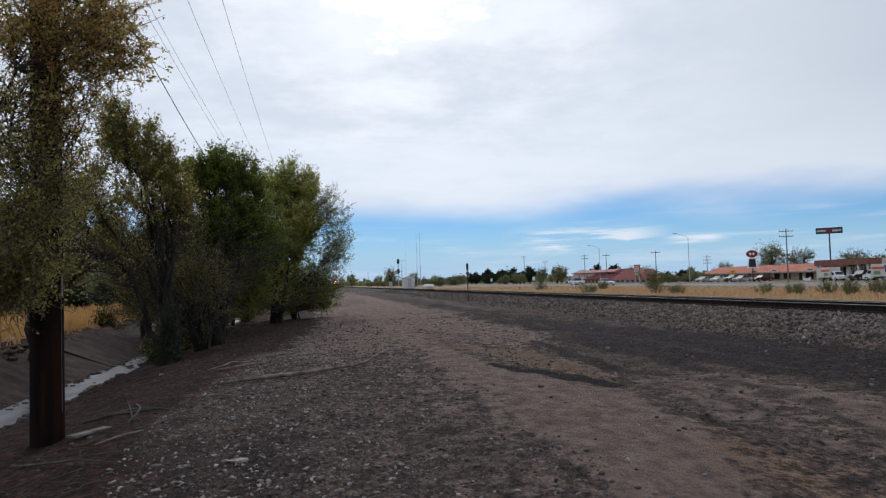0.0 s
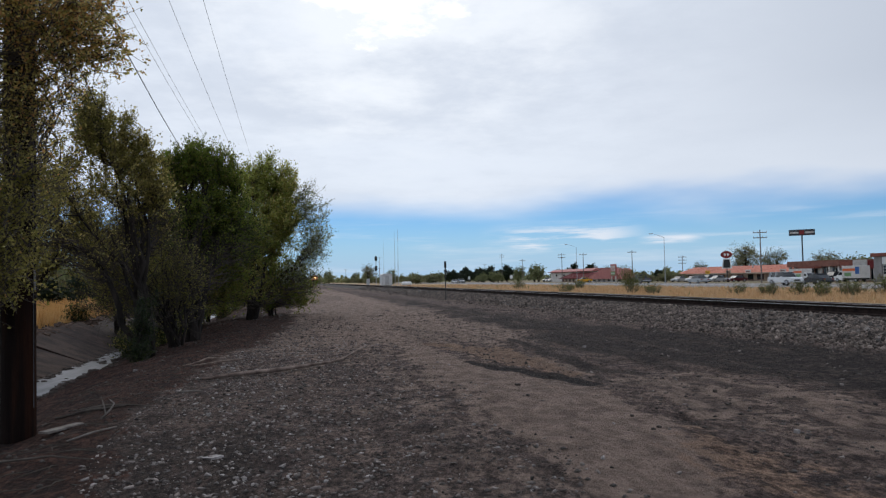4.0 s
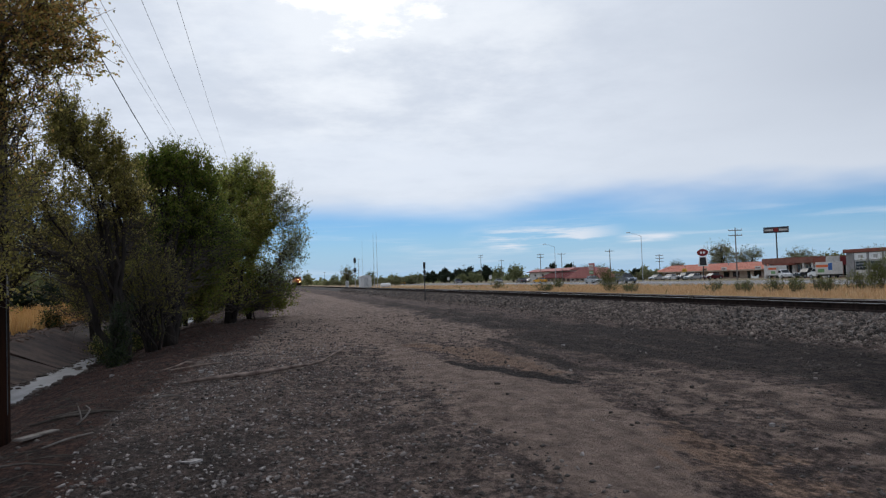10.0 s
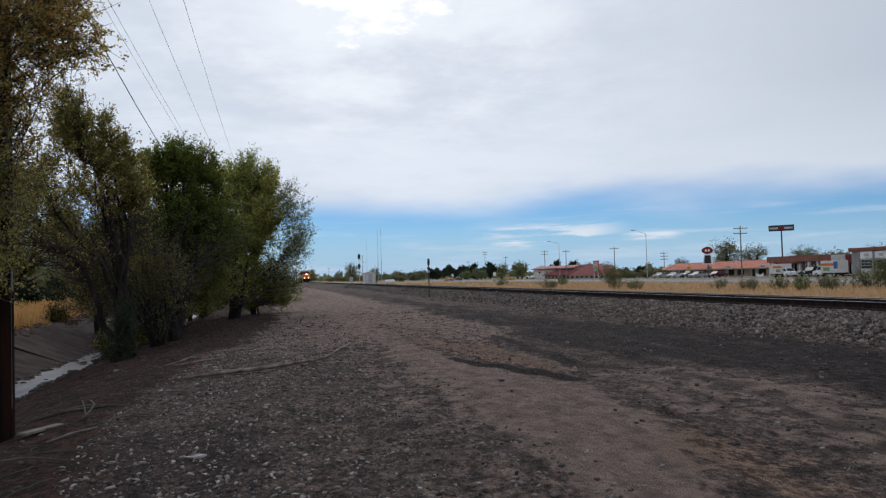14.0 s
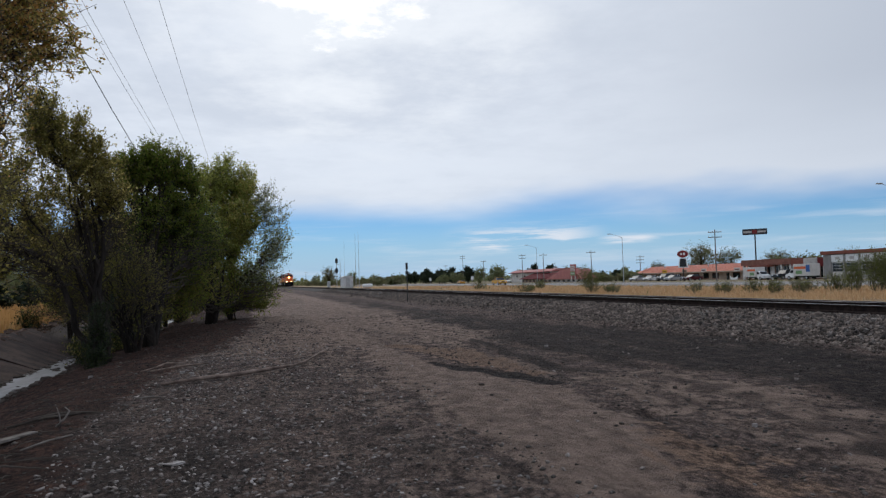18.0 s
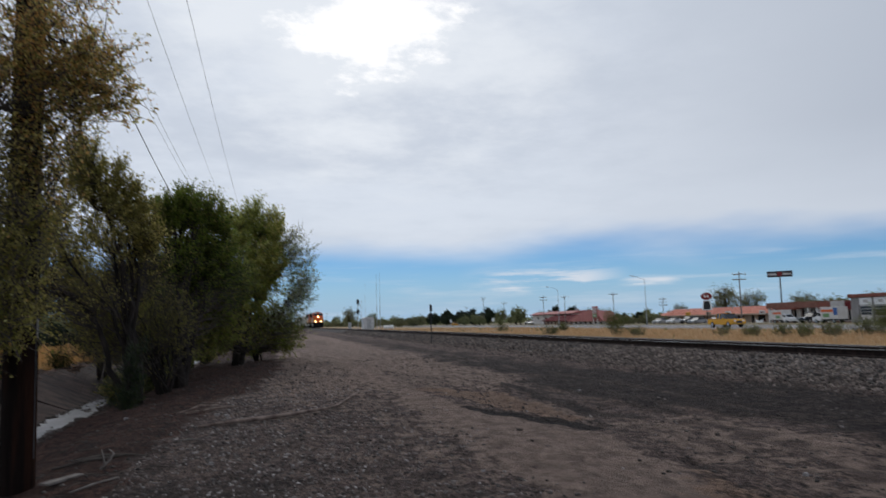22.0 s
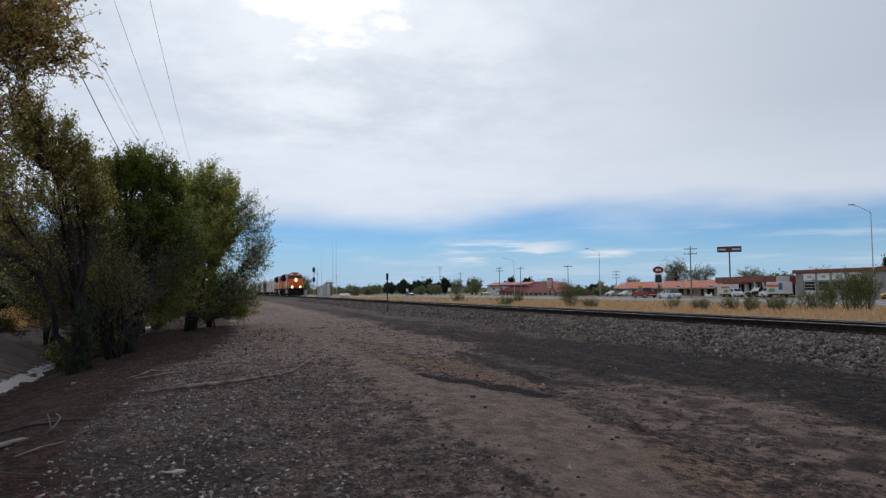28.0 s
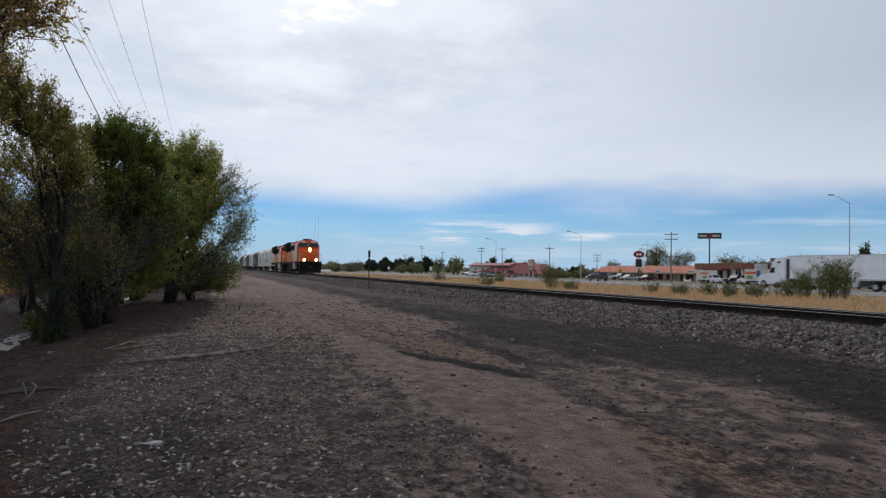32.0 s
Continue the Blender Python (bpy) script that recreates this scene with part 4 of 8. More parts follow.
def make_elm(label, seed, base, stems, blobs, clumps, leaf, per_twig=20, twigs=8, size=0.034, reach=0.55, stem_r=0.09, name="tree", category="tree", far=False, group="", bark="bark", rise=0.25, beads=6, bead=0.03, curl=0.28):
    """A broad tree: stems lean out from one foot, branches run to clumps that fill the crown, sprays of twigs carry small leaves in beads.
    blobs: centre, radii, share and leafiness of each mass of the crown, in the plan along the railway.
    leaf: material, share, height at which it is commonest, and the masses it keeps to (all when empty)."""
    g = np.random.default_rng(seed)
    o = np.array(base)
    share = np.array([b[6] for b in blobs]) / sum(b[6] for b in blobs)
    pick = g.choice(len(blobs), clumps, p=share)
    d = g.normal(0, 1, (clumps, 3))
    d /= np.linalg.norm(d, axis=1)[:, None]
    r = (0.20 + 0.80 * g.uniform(0, 1, clumps) ** 0.6) * (0.86 + 0.20 * waves(d[:, 0] * 3 + d[:, 2] * 2, d[:, 1] * 3 + d[:, 2], 1.0, seed) + 0.20 * waves(d[:, 0] * 9 + d[:, 2] * 5, d[:, 1] * 9 - d[:, 2] * 4, 1.0, seed + 7))
    mid = np.array([blobs[k][:3] for k in pick])
    cen = mid + d * r[:, None] * np.array([blobs[k][3:6] for k in pick]) - o
    tree = holder(name, label, category, group)
    put(tree, *base)
    trunk_pts, thin = [], []
    order = np.argsort(-share)[:max(1, (len(blobs) * 2) // 3)]
    for k in range(stems):
        b = blobs[order[k % len(order)]]
        a = g.uniform(0, 6.283)
        tip = np.array(b[:3]) + np.array([math.cos(a) * b[3] * 0.4, math.sin(a) * b[4] * 0.4, b[5] * g.uniform(0.35, 0.75)]) - o
        foot = Vector((math.cos(a) * 0.16, math.sin(a) * 0.16, -0.2))
        pts = bend(foot, tip, 0.60, 10, g, 0.06, 0.24)
        r0 = stem_r * g.uniform(0.6, 1.15)
        rad = [max(0.012, r0 * (1 - 0.085 * i)) for i in range(11)]
        if far and k:
            thin.append((pts, rad))
        else:
            v, f = polytube(pts, rad, 7)
            mesh_ob("trunk", v, f, M[bark], True).parent = tree
        trunk_pts += [(p, rr) for p, rr in zip(pts[2:], rad[2:])]
    T = np.array([tuple(p) for p, _ in trunk_pts])
    R = np.array([rr for _, rr in trunk_pts])
    starts, ways = [], []
    for i in range(clumps):
        p = cen[i]
        cost = np.linalg.norm(T - p, axis=1) + np.where(T[:, 2] > p[2] - 0.15, 1.5, 0) + g.uniform(0, 0.5, len(T))
        j = int(np.argmin(cost))
        pts = bend(T[j], p, 0.35, 2 if far else 5, g, 0.04 + 0.02 * math.dist(T[j], p))
        r0 = min(R[j] * 0.55, 0.030)
        rad = [max(0.005, r0 * (1 - 0.17 * k)) for k in range(len(pts))]
        if i < 26 and not far:
            v, f = polytube(pts, rad, 5)
            mesh_ob("limb", v, f, M[bark], True).parent = tree
        elif not far or i % 2 == 0:
            thin.append((pts, rad))
        tail = np.array([tuple(pts[-1]), tuple(pts[-3] if len(pts) > 3 else pts[-2])])
        u = g.uniform(0, 1, (twigs, 1))
        u[:2] = 0
        starts.append(tail[0] + (tail[1] - tail[0]) * u)
        along = np.array((pts[-1] - pts[-2]).normalized())
        ways.append(along * 0.35 + d[i] * 0.40 + g.normal(0, 0.5, (twigs, 3)) + np.array([0, 0, rise]))
    # sprays: three bent steps each
    S, W = np.concatenate(starts), np.concatenate(ways)
    W /= np.linalg.norm(W, axis=1)[:, None]
    n = len(S)
    owner = np.repeat(pick, twigs)
    step = reach * g.uniform(0.35, 1.3, (n, 1)) / 3
    A = np.empty((n, 4, 3))
    A[:, 0] = S
    for k in range(3):
        W = W + g.normal(0, curl, (n, 3)) + np.array([0, 0, 0.10 * rise])
        W /= np.linalg.norm(W, axis=1)[:, None]
        A[:, k + 1] = A[:, k] + W * step
    for i in range(0 if not far else n, n):
        thin.append(([Vector(q) for q in A[i, (0, 1, 3), :]], [0.0045, 0.0038, 0.002]))
    v, f = tubes_mesh(thin, 3)
    tw = mesh_ob("twig_growth", v, f, M["bark" if far else "twig"])
    tw.parent = tree
    tagged(tw, kind="stuff")
    if far:
        per_twig, size, bead = per_twig * 0.36, size * 1.5, bead * 4
    full = np.array([b[7] if len(b) > 7 else 1.0 for b in blobs])[owner] * g.uniform(0.4, 1.5, n)
    for mat, part_, at, *own in leaf:
        m = int(n * per_twig * part_)
        # each leaf colour keeps to its own height and masses, lit tops partly by colour
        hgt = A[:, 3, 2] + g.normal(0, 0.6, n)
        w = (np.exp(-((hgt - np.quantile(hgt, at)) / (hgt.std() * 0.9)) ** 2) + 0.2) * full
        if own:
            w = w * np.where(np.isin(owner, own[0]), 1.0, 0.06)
        j = g.choice(n, m, p=w / w.sum())
        # leaves gather in beads along each spray
        u = np.clip((g.integers(0, beads, m) + 0.5 + g.normal(0, 0.16, m)) / beads, 0, 0.999) * 3
        k = u.astype(int)
        q = (u - k)[:, None]
        c = A[j, k] * (1 - q) + A[j, k + 1] * q + g.normal(0, bead, (m, 3))
        x = g.normal(0, 1, (m, 3))
        x /= np.linalg.norm(x, axis=1)[:, None]
        y = np.cross(x, g.normal(0, 1, (m, 3)))
        y /= np.linalg.norm(y, axis=1)[:, None] + 1e-9
        sz = size * g.uniform(0.55, 1.4, (m, 1))
        V = np.stack([c - x * sz, c - y * sz * 0.6, c + x * sz, c + y * sz * 0.6], 1).reshape(-1, 3)
        crown = quads_ob("crown", V, M[mat])
        crown.parent = tree
        tagged(crown, kind="stuff")
    return tree


def build_grove():
    """The elms along the ditch bank."""
    make_elm("tall elm with rust-tinged young leaves beside a power pole", 21, (-5.0, 9.9, -0.4), 5,
             [(-2.84, 8.70, 4.57, 0.72, 0.80, 0.56, 0.68, 0.95), (-2.87, 8.90, 5.58, 1.09, 1.00, 0.58, 0.50, 0.80), (-4.23, 9.20, 5.06, 0.77, 1.00, 1.03, 0.48, 0.80), (-2.25, 8.90, 4.56, 0.29, 0.50, 0.52, 0.34, 0.85),
              (-1.90, 8.80, 4.24, 0.26, 0.25, 0.14, 0.08, 1.50), (-2.32, 8.90, 3.98, 0.28, 0.30, 0.25, 0.12, 0.90), (-2.65, 9.00, 3.57, 0.35, 0.40, 0.55, 0.28, 0.6), (-3.20, 8.70, 3.45, 0.42, 0.40, 0.69, 0.70, 0.85), (-2.93, 8.50, 2.33, 0.45, 0.35, 0.72, 0.80, 0.80),
              (-3.14, 8.40, 1.74, 0.38, 0.35, 0.29, 0.45, 1.20), (-2.85, 8.50, 1.67, 0.21, 0.25, 0.24, 0.20, 1.00), (-3.05, 10.60, 2.97, 0.50, 0.60, 0.80, 0.50, 0.70), (-4.17, 9.20, 2.67, 0.70, 0.80, 1.27, 0.60, 0.90)], 410,
             [("leaf_brown", 0.44, 0.85, (0, 1, 2, 3, 4, 5, 6)), ("leaf_gold", 0.42, 0.75, (0, 1, 2, 3, 4, 5, 6, 7)), ("leaf_olive", 0.80, 0.5), ("leaf_mid", 0.35, 0.2, (8, 9, 10, 11, 12))], 8.0, 8, 0.0185, 0.44, 0.045, rise=0.10, beads=7, bead=0.026, curl=0.5)
    make_elm("many-stemmed elm with thin olive leaves on the ditch bank", 34, (-3.6, 20.0, -0.2), 9,
             [(-4.82, 19.00, 5.45, 0.25, 0.45, 1.10, 0.75, 1.20), (-4.51, 19.40, 5.35, 0.28, 0.50, 1.10, 0.70, 1.10), (-3.99, 19.20, 4.84, 0.33, 0.60, 0.95, 0.55, 1.00), (-3.62, 19.60, 4.66, 0.20, 0.50, 0.90, 0.30, 1.00),
              (-4.25, 19.60, 3.82, 1.06, 1.10, 0.92, 0.90, 1.00), (-3.43, 20.20, 4.17, 0.52, 0.80, 0.96, 0.50, 1.00), (-5.12, 18.80, 4.07, 0.57, 0.80, 1.08, 0.50, 0.60), (-5.67, 18.40, 3.24, 0.85, 0.90, 1.18, 0.85, 0.70),
              (-4.83, 19.20, 2.47, 1.38, 1.10, 0.90, 0.80, 0.50), (-3.39, 20.50, 3.09, 0.67, 0.80, 1.34, 0.45, 0.25), (-3.30, 19.80, 3.75, 0.42, 0.50, 0.60, 0.40, 0.7)], 540,
             [("leaf_olive", 0.68, 0.6), ("leaf_mid", 0.45, 0.75), ("leaf_gold", 0.22, 0.4)], 8.0, 7, 0.029, 0.40, 0.085, rise=0.9, beads=5, bead=0.034)
    make_elm("many-stemmed elm with thin olive leaves on the ditch bank", 35, (-7.6, 22.0, -0.3), 6,
             [(-7.2, 22.0, 3.3, 1.9, 2.0, 1.8, 1.0, 0.7), (-7.2, 21.6, 2.2, 1.7, 1.7, 0.7, 0.3, 0.4), (-5.5, 21.7, 3.0, 0.75, 0.7, 0.9, 0.55, 0.4)], 340, [("leaf_olive", 0.6, 0.6), ("leaf_mid", 0.4, 0.4)], 14, 7, 0.030, 0.50, 0.07, rise=0.5, beads=5, bead=0.035)
    # bright leaves high, dark ones low: lit top and shaded inside put into colour
    make_elm("dense dark green elm above a tangle of stems", 36, (-3.0, 23.4, -0.1), 10,
             [(-2.84, 24.20, 5.26, 0.50, 0.80, 0.90, 0.70, 1.20), (-3.50, 24.00, 5.02, 0.53, 0.80, 0.80, 0.60, 1.10), (-2.06, 24.80, 5.13, 0.48, 0.80, 0.85, 0.50, 0.80), (-2.77, 24.60, 3.73, 1.36, 1.40, 1.36, 1.30, 1.10),
              (-1.92, 25.40, 3.70, 0.79, 1.20, 1.50, 0.70, 1.00), (-1.35, 27.0, 3.0, 0.80, 1.20, 1.60, 0.60, 0.8), (-3.55, 24.20, 3.27, 0.92, 1.20, 1.24, 0.80, 0.90), (-2.42, 24.40, 2.18, 1.52, 1.30, 0.81, 0.60, 0.50)], 560,
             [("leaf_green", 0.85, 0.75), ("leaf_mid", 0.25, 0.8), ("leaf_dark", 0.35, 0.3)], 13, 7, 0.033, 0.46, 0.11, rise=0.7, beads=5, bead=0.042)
    # lime leaves near the top colour the crown as if lit from above
    make_elm("round-crowned elm in light green leaf with black stems", 38, (-1.75, 33.6, -0.05), 10,
             [(-1.09, 33.60, 6.10, 0.50, 1.00, 1.20, 0.60, 1.00), (-1.72, 33.40, 5.80, 0.65, 1.10, 1.20, 0.60, 1.00), (-0.23, 33.80, 5.85, 0.56, 1.00, 1.10, 0.50, 0.90), (0.59, 34.00, 5.14, 0.64, 0.90, 1.15, 0.40, 0.45),
              (1.28, 34.20, 4.12, 0.62, 0.90, 1.29, 0.38, 0.38), (-0.63, 33.60, 4.23, 1.26, 1.60, 1.51, 1.10, 1.00), (0.89, 34.00, 2.91, 0.87, 1.00, 1.02, 0.45, 0.42), (-1.37, 33.20, 3.22, 1.28, 1.50, 1.48, 1.20, 1.00),
              (0.25, 33.60, 1.85, 1.05, 1.00, 0.75, 0.65, 0.60), (-3.0, 33.0, 3.4, 1.5, 1.6, 2.2, 0.7, 0.9), (-1.6, 32.6, 1.3, 1.6, 1.2, 0.8, 0.5, 0.5), (-0.3, 33.3, 1.35, 0.9, 0.9, 0.55, 0.35, 0.7), (0.9, 33.8, 1.5, 0.7, 0.8, 0.5, 0.14, 0.4)], 760,
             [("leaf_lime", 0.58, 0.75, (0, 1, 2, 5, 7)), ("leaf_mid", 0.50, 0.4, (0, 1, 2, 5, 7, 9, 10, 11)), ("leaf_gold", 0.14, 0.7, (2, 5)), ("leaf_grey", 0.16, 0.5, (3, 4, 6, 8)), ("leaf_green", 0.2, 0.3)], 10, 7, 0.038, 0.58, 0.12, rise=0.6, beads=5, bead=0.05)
    make_elm("dense green elm further along the ditch bank", 39, (-4.2, 38.0, -0.1), 6,
             [(-4.0, 38.0, 3.4, 2.4, 2.2, 2.9, 1.0), (-4.0, 37.0, 1.4, 2.2, 2.0, 1.3, 0.5)], 260, [("leaf_mid", 0.8, 0.5), ("leaf_green", 0.4, 0.4)], 16, 7, 0.045, 0.75, 0.10, bead=0.06)
    make_elm("low dark green sucker growth at the foot of an elm", 40, (-3.55, 19.0, -0.3), 6,
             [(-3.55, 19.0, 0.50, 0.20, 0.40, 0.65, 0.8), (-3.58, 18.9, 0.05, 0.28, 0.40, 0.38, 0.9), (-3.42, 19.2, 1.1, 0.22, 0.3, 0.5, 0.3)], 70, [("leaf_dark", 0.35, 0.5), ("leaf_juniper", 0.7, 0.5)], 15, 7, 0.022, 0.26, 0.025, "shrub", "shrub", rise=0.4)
    make_elm("thicket of bare grey stems under the elms", 41, (-3.2, 22.0, -0.15), 16,
             [(-3.2, 22.0, 1.6, 1.1, 1.3, 1.4, 1.0), (-4.6, 20.8, 1.8, 1.0, 1.2, 1.3, 0.9), (-3.9, 20.9, 3.0, 0.7, 0.8, 0.9, 0.6), (-5.2, 22.5, 1.6, 1.0, 1.2, 1.2, 0.8)], 330, [("leaf_mid", 0.6, 0.5), ("leaf_olive", 0.4, 0.5)], 4.5, 10, 0.026, 0.85, 0.04, "shrub", "shrub", rise=0.6, curl=0.18)
    make_elm("thicket of green suckers between the elms", 42, (-3.4, 28.0, -0.15), 9,
             [(-3.4, 28.0, 1.8, 1.7, 2.2, 1.7, 1.0), (-2.2, 27.0, 2.2, 1.2, 1.6, 1.6, 0.7)], 260, [("leaf_mid", 0.9, 0.5), ("leaf_green", 0.5, 0.5)], 15, 7, 0.034, 0.6, 0.05, "shrub", "shrub", bead=0.05)
    make_elm("low thicket of suckers behind the round elm", 58, (-0.9, 36.6, 0.0), 8,
             [(-0.9, 36.6, 1.5, 1.5, 1.2, 1.4, 1.0), (-2.4, 36.2, 1.8, 1.2, 1.2, 1.8, 0.7), (0.5, 37.0, 0.9, 0.9, 1.0, 0.8, 0.4)], 200, [("leaf_mid", 0.6, 0.5), ("leaf_green", 0.4, 0.5)], 14, 7, 0.045, 0.6, 0.05, "shrub", "shrub", bead=0.06)
    make_elm("thicket of young elms along the water", 49, (-5.6, 32.0, -0.3), 9,
             [(-5.2, 33.0, 2.0, 1.6, 2.4, 1.8, 0.8), (-4.6, 30.0, 1.6, 0.9, 2.0, 1.4, 0.5)], 200, [("leaf_mid", 0.9, 0.5), ("leaf_olive", 0.5, 0.6)], 13, 7, 0.042, 0.7, 0.05, "shrub", "shrub", bead=0.06)
    make_elm("leafy young elm beyond the ditch water", 55, (-7.0, 33.0, -0.2), 6,
             [(-6.9, 33.0, 2.6, 1.5, 1.8, 2.1, 1.0), (-5.6, 34.0, 2.9, 1.4, 1.6, 2.2, 0.8), (-6.4, 32.0, 1.1, 1.4, 1.6, 0.8, 0.4)], 260, [("leaf_mid", 0.6, 0.5), ("leaf_olive", 0.7, 0.5), ("leaf_dark", 0.4, 0.3)], 15, 7, 0.045, 0.7, 0.07, rise=0.4, bead=0.07)
    for k, (x, y, r) in enumerate(((-4.6, 23.6, 0.45), (-4.4, 26.0, 0.55), (-4.6, 29.0, 0.6), (-4.3, 32.0, 0.6), (-4.4, 36.0, 0.7), (-3.6, 40.0, 0.8), (-3.9, 45.0, 0.9), (-3.8, 52.0, 1.0), (-3.6, 60.0, 1.0))):
        make_elm("tangle of dry twigs and suckers on the near ditch bank", 70 + k, (x, y, float(ground_z(x, y))), 6, [(x, y, float(ground_z(x, y)) + r * 0.7, 0.5, 1.3, r * 0.85, 1.0)], 100, [("leaf_dark", 0.7, 0.5), ("leaf_olive", 0.3, 0.5)], 9, 7, 0.028, 0.45, 0.02, "shrub", "shrub", group="suckers on the ditch bank")
    for k, (x, y, r) in enumerate(((-8.75, 26.5, 0.28), (-8.8, 33.5, 0.42), (-8.8, 19.5, 0.4), (-8.9, 42.0, 0.6))):
        make_elm("dark straggling shrub on the far ditch bank", 43 + k, (x, y, 0.0), 6, [(x, y, r * 0.9, r, r * 1.2, r * 0.8, 1.0)], 70, [("leaf_dark", 0.8, 0.5), ("leaf_brown", 0.3, 0.5)], 14, 6, 0.03, 0.4, 0.025, "shrub", "shrub")


build_grove()


def build_pole_line():
    pole = holder("utility_pole", "tall round creosoted wooden power pole on the ditch bank", "utility pole")
    bm = bmesh.new()
    n = 18
    rings = []
    for z, r in ((-0.4, 0.19), (0, 0.185), (2, 0.176), (5, 0.160), (9.1, 0.125)):
        rings.append([bm.verts.new((r * math.cos(2 * math.pi * k / n) * (1 + 0.03 * math.sin(k * 5)), r * math.sin(2 * math.pi * k / n), z)) for k in range(n)])
    for a, b in zip(rings, rings[1:]):
        for k in range(n):
            bm.faces.new((a[k], a[(k + 1) % n], b[(k + 1) % n], b[k]))
    bm.faces.new(rings[-1])
    part("shaft", bm, M["pole_wood"], pole, smooth=True)
    part("crossarm", box(-1.0, 1.28, -0.05, 0.05, 8.45, 8.58, 0.01), M["pole_wood"], pole)
    for x in (-0.85, -0.67, 0.26, 1.05):
        part("insulator", tube((x, 0, 8.58), (x, 0, 8.72), 0.05, 0.035), M["concrete"], pole, "pale ceramic insulator")
    part("ground_wire", tube((0.175, -0.06, 0.3), (0.14, -0.05, 8.3), 0.005), M["cable"], pole, "thin dark ground wire")
    part("wire_guard", tube((0.182, -0.06, 1.62), (0.180, -0.06, 1.85), 0.011), M["concrete"], pole, "white plastic guard strip")
    put(pole, -3.05, 9.25, -0.1)
    for x, z, r, mat, sag, label in ((-2.0, 8.62, 0.0048, "wire", 0.6, "thin grey overhead power line"), (-2.79, 8.62, 0.0048, "wire", 0.6, "thin grey overhead power line"),
                                     (-3.72, 8.62, 0.0048, "wire", 0.6, "thin grey overhead power line"), (-3.90, 8.62, 0.0048, "wire", 0.6, "thin grey overhead power line"),
                                     (-3.2, 6.97, 0.0095, "cable", 1.8, "thick dark overhead cable")):
        tubes = []
        for y0, y1 in ((-45, 9.25), (9.25, 62), (62, 115), (115, 170)):
            pts = []
            for i in range(17):
                u = i / 16
                pts.append((x, y0 + (y1 - y0) * u, z - sag * 4 * u * (1 - u)))
            tubes.append((pts, [r] * 17))
        v, f = tubes_mesh(tubes, 4)
        w = mesh_ob("overhead_wire", v, f, M[mat])
        w.matrix_world = FRAME
        tagged(w, label, "wire", "overhead wires")


build_pole_line()

# ---- the train; x across, y back from the front, z up from the rail ----
M.update(
    orange=surface("orange_paint", [(0.56, 0.080, 0.008), (0.70, 0.115, 0.014)], 0.8, 0.42, bump=0.03, fine=20, grain=0.10, spec=0.4),
    loco_black=surface("loco_black", [(0.008, 0.008, 0.008), (0.020, 0.018, 0.017)], 1.5, 0.85, bump=0.05, spec=0.08),
    yellow_rail=surface("yellow_rail", [(0.60, 0.38, 0.08), (0.72, 0.48, 0.12)], 2, 0.5, bump=0.0),
    loco_grey=surface("loco_grey", [(0.36, 0.34, 0.32), (0.52, 0.50, 0.48)], 1.5, 0.6, bump=0.05),
    hopper=surface("hopper_paint", [(0.46, 0.44, 0.38), (0.64, 0.62, 0.55), (0.74, 0.72, 0.65)], 0.5, 0.6, bump=0.05, stretch=(1, 1, 0.3)),
    cream=surface("cream_paint", [(0.46, 0.36, 0.27), (0.58, 0.48, 0.38)], 1.5, 0.5, bump=0.03),
    graffiti=surface("faded_tag", [(0.22, 0.26, 0.27), (0.34, 0.36, 0.36)], 2.0, 0.7, bump=0.0),
    headlight=glow("headlight", (1.0, 0.60, 0.22), 14.0),
    hopper_dark=surface("hopper_dark", [(0.10, 0.10, 0.095), (0.17, 0.165, 0.16)], 0.5, 0.7, bump=0.05),
)


def wheelset(parent, y, z=0.53, r=0.53):
    for s in (-1, 1):
        w = part("wheel", tube((s * 0.69, y, z), (s * 0.82, y, z), r, sides=20), M["dark_steel"], parent)


def truck(parent, y, axles, gap):
    """One bogie: wheels, side frames, bolster."""
    span = gap * (axles - 1) / 2
    b = part("truck_frame", box(-0.5, 0.5, y - 0.5, y + 0.5, 0.45, 0.95, 0.03), M["loco_black"], parent)
    for s in (-1, 1):
        out = [(y - span - 0.5, 0.62), (y - span - 0.5, 0.42), (y - span + 0.35, 0.42), (y - 0.5, 0.25), (y + 0.5, 0.25), (y + span - 0.35, 0.42), (y + span + 0.5, 0.42), (y + span + 0.5, 0.62), (y + 0.6, 0.9), (y - 0.6, 0.9)]
        part("side_frame", prism(out, s * 0.95, s * 1.12, axis="x"), M["loco_black"], parent)
    for i in range(axles):
        wheelset(parent, y - span + i * gap)


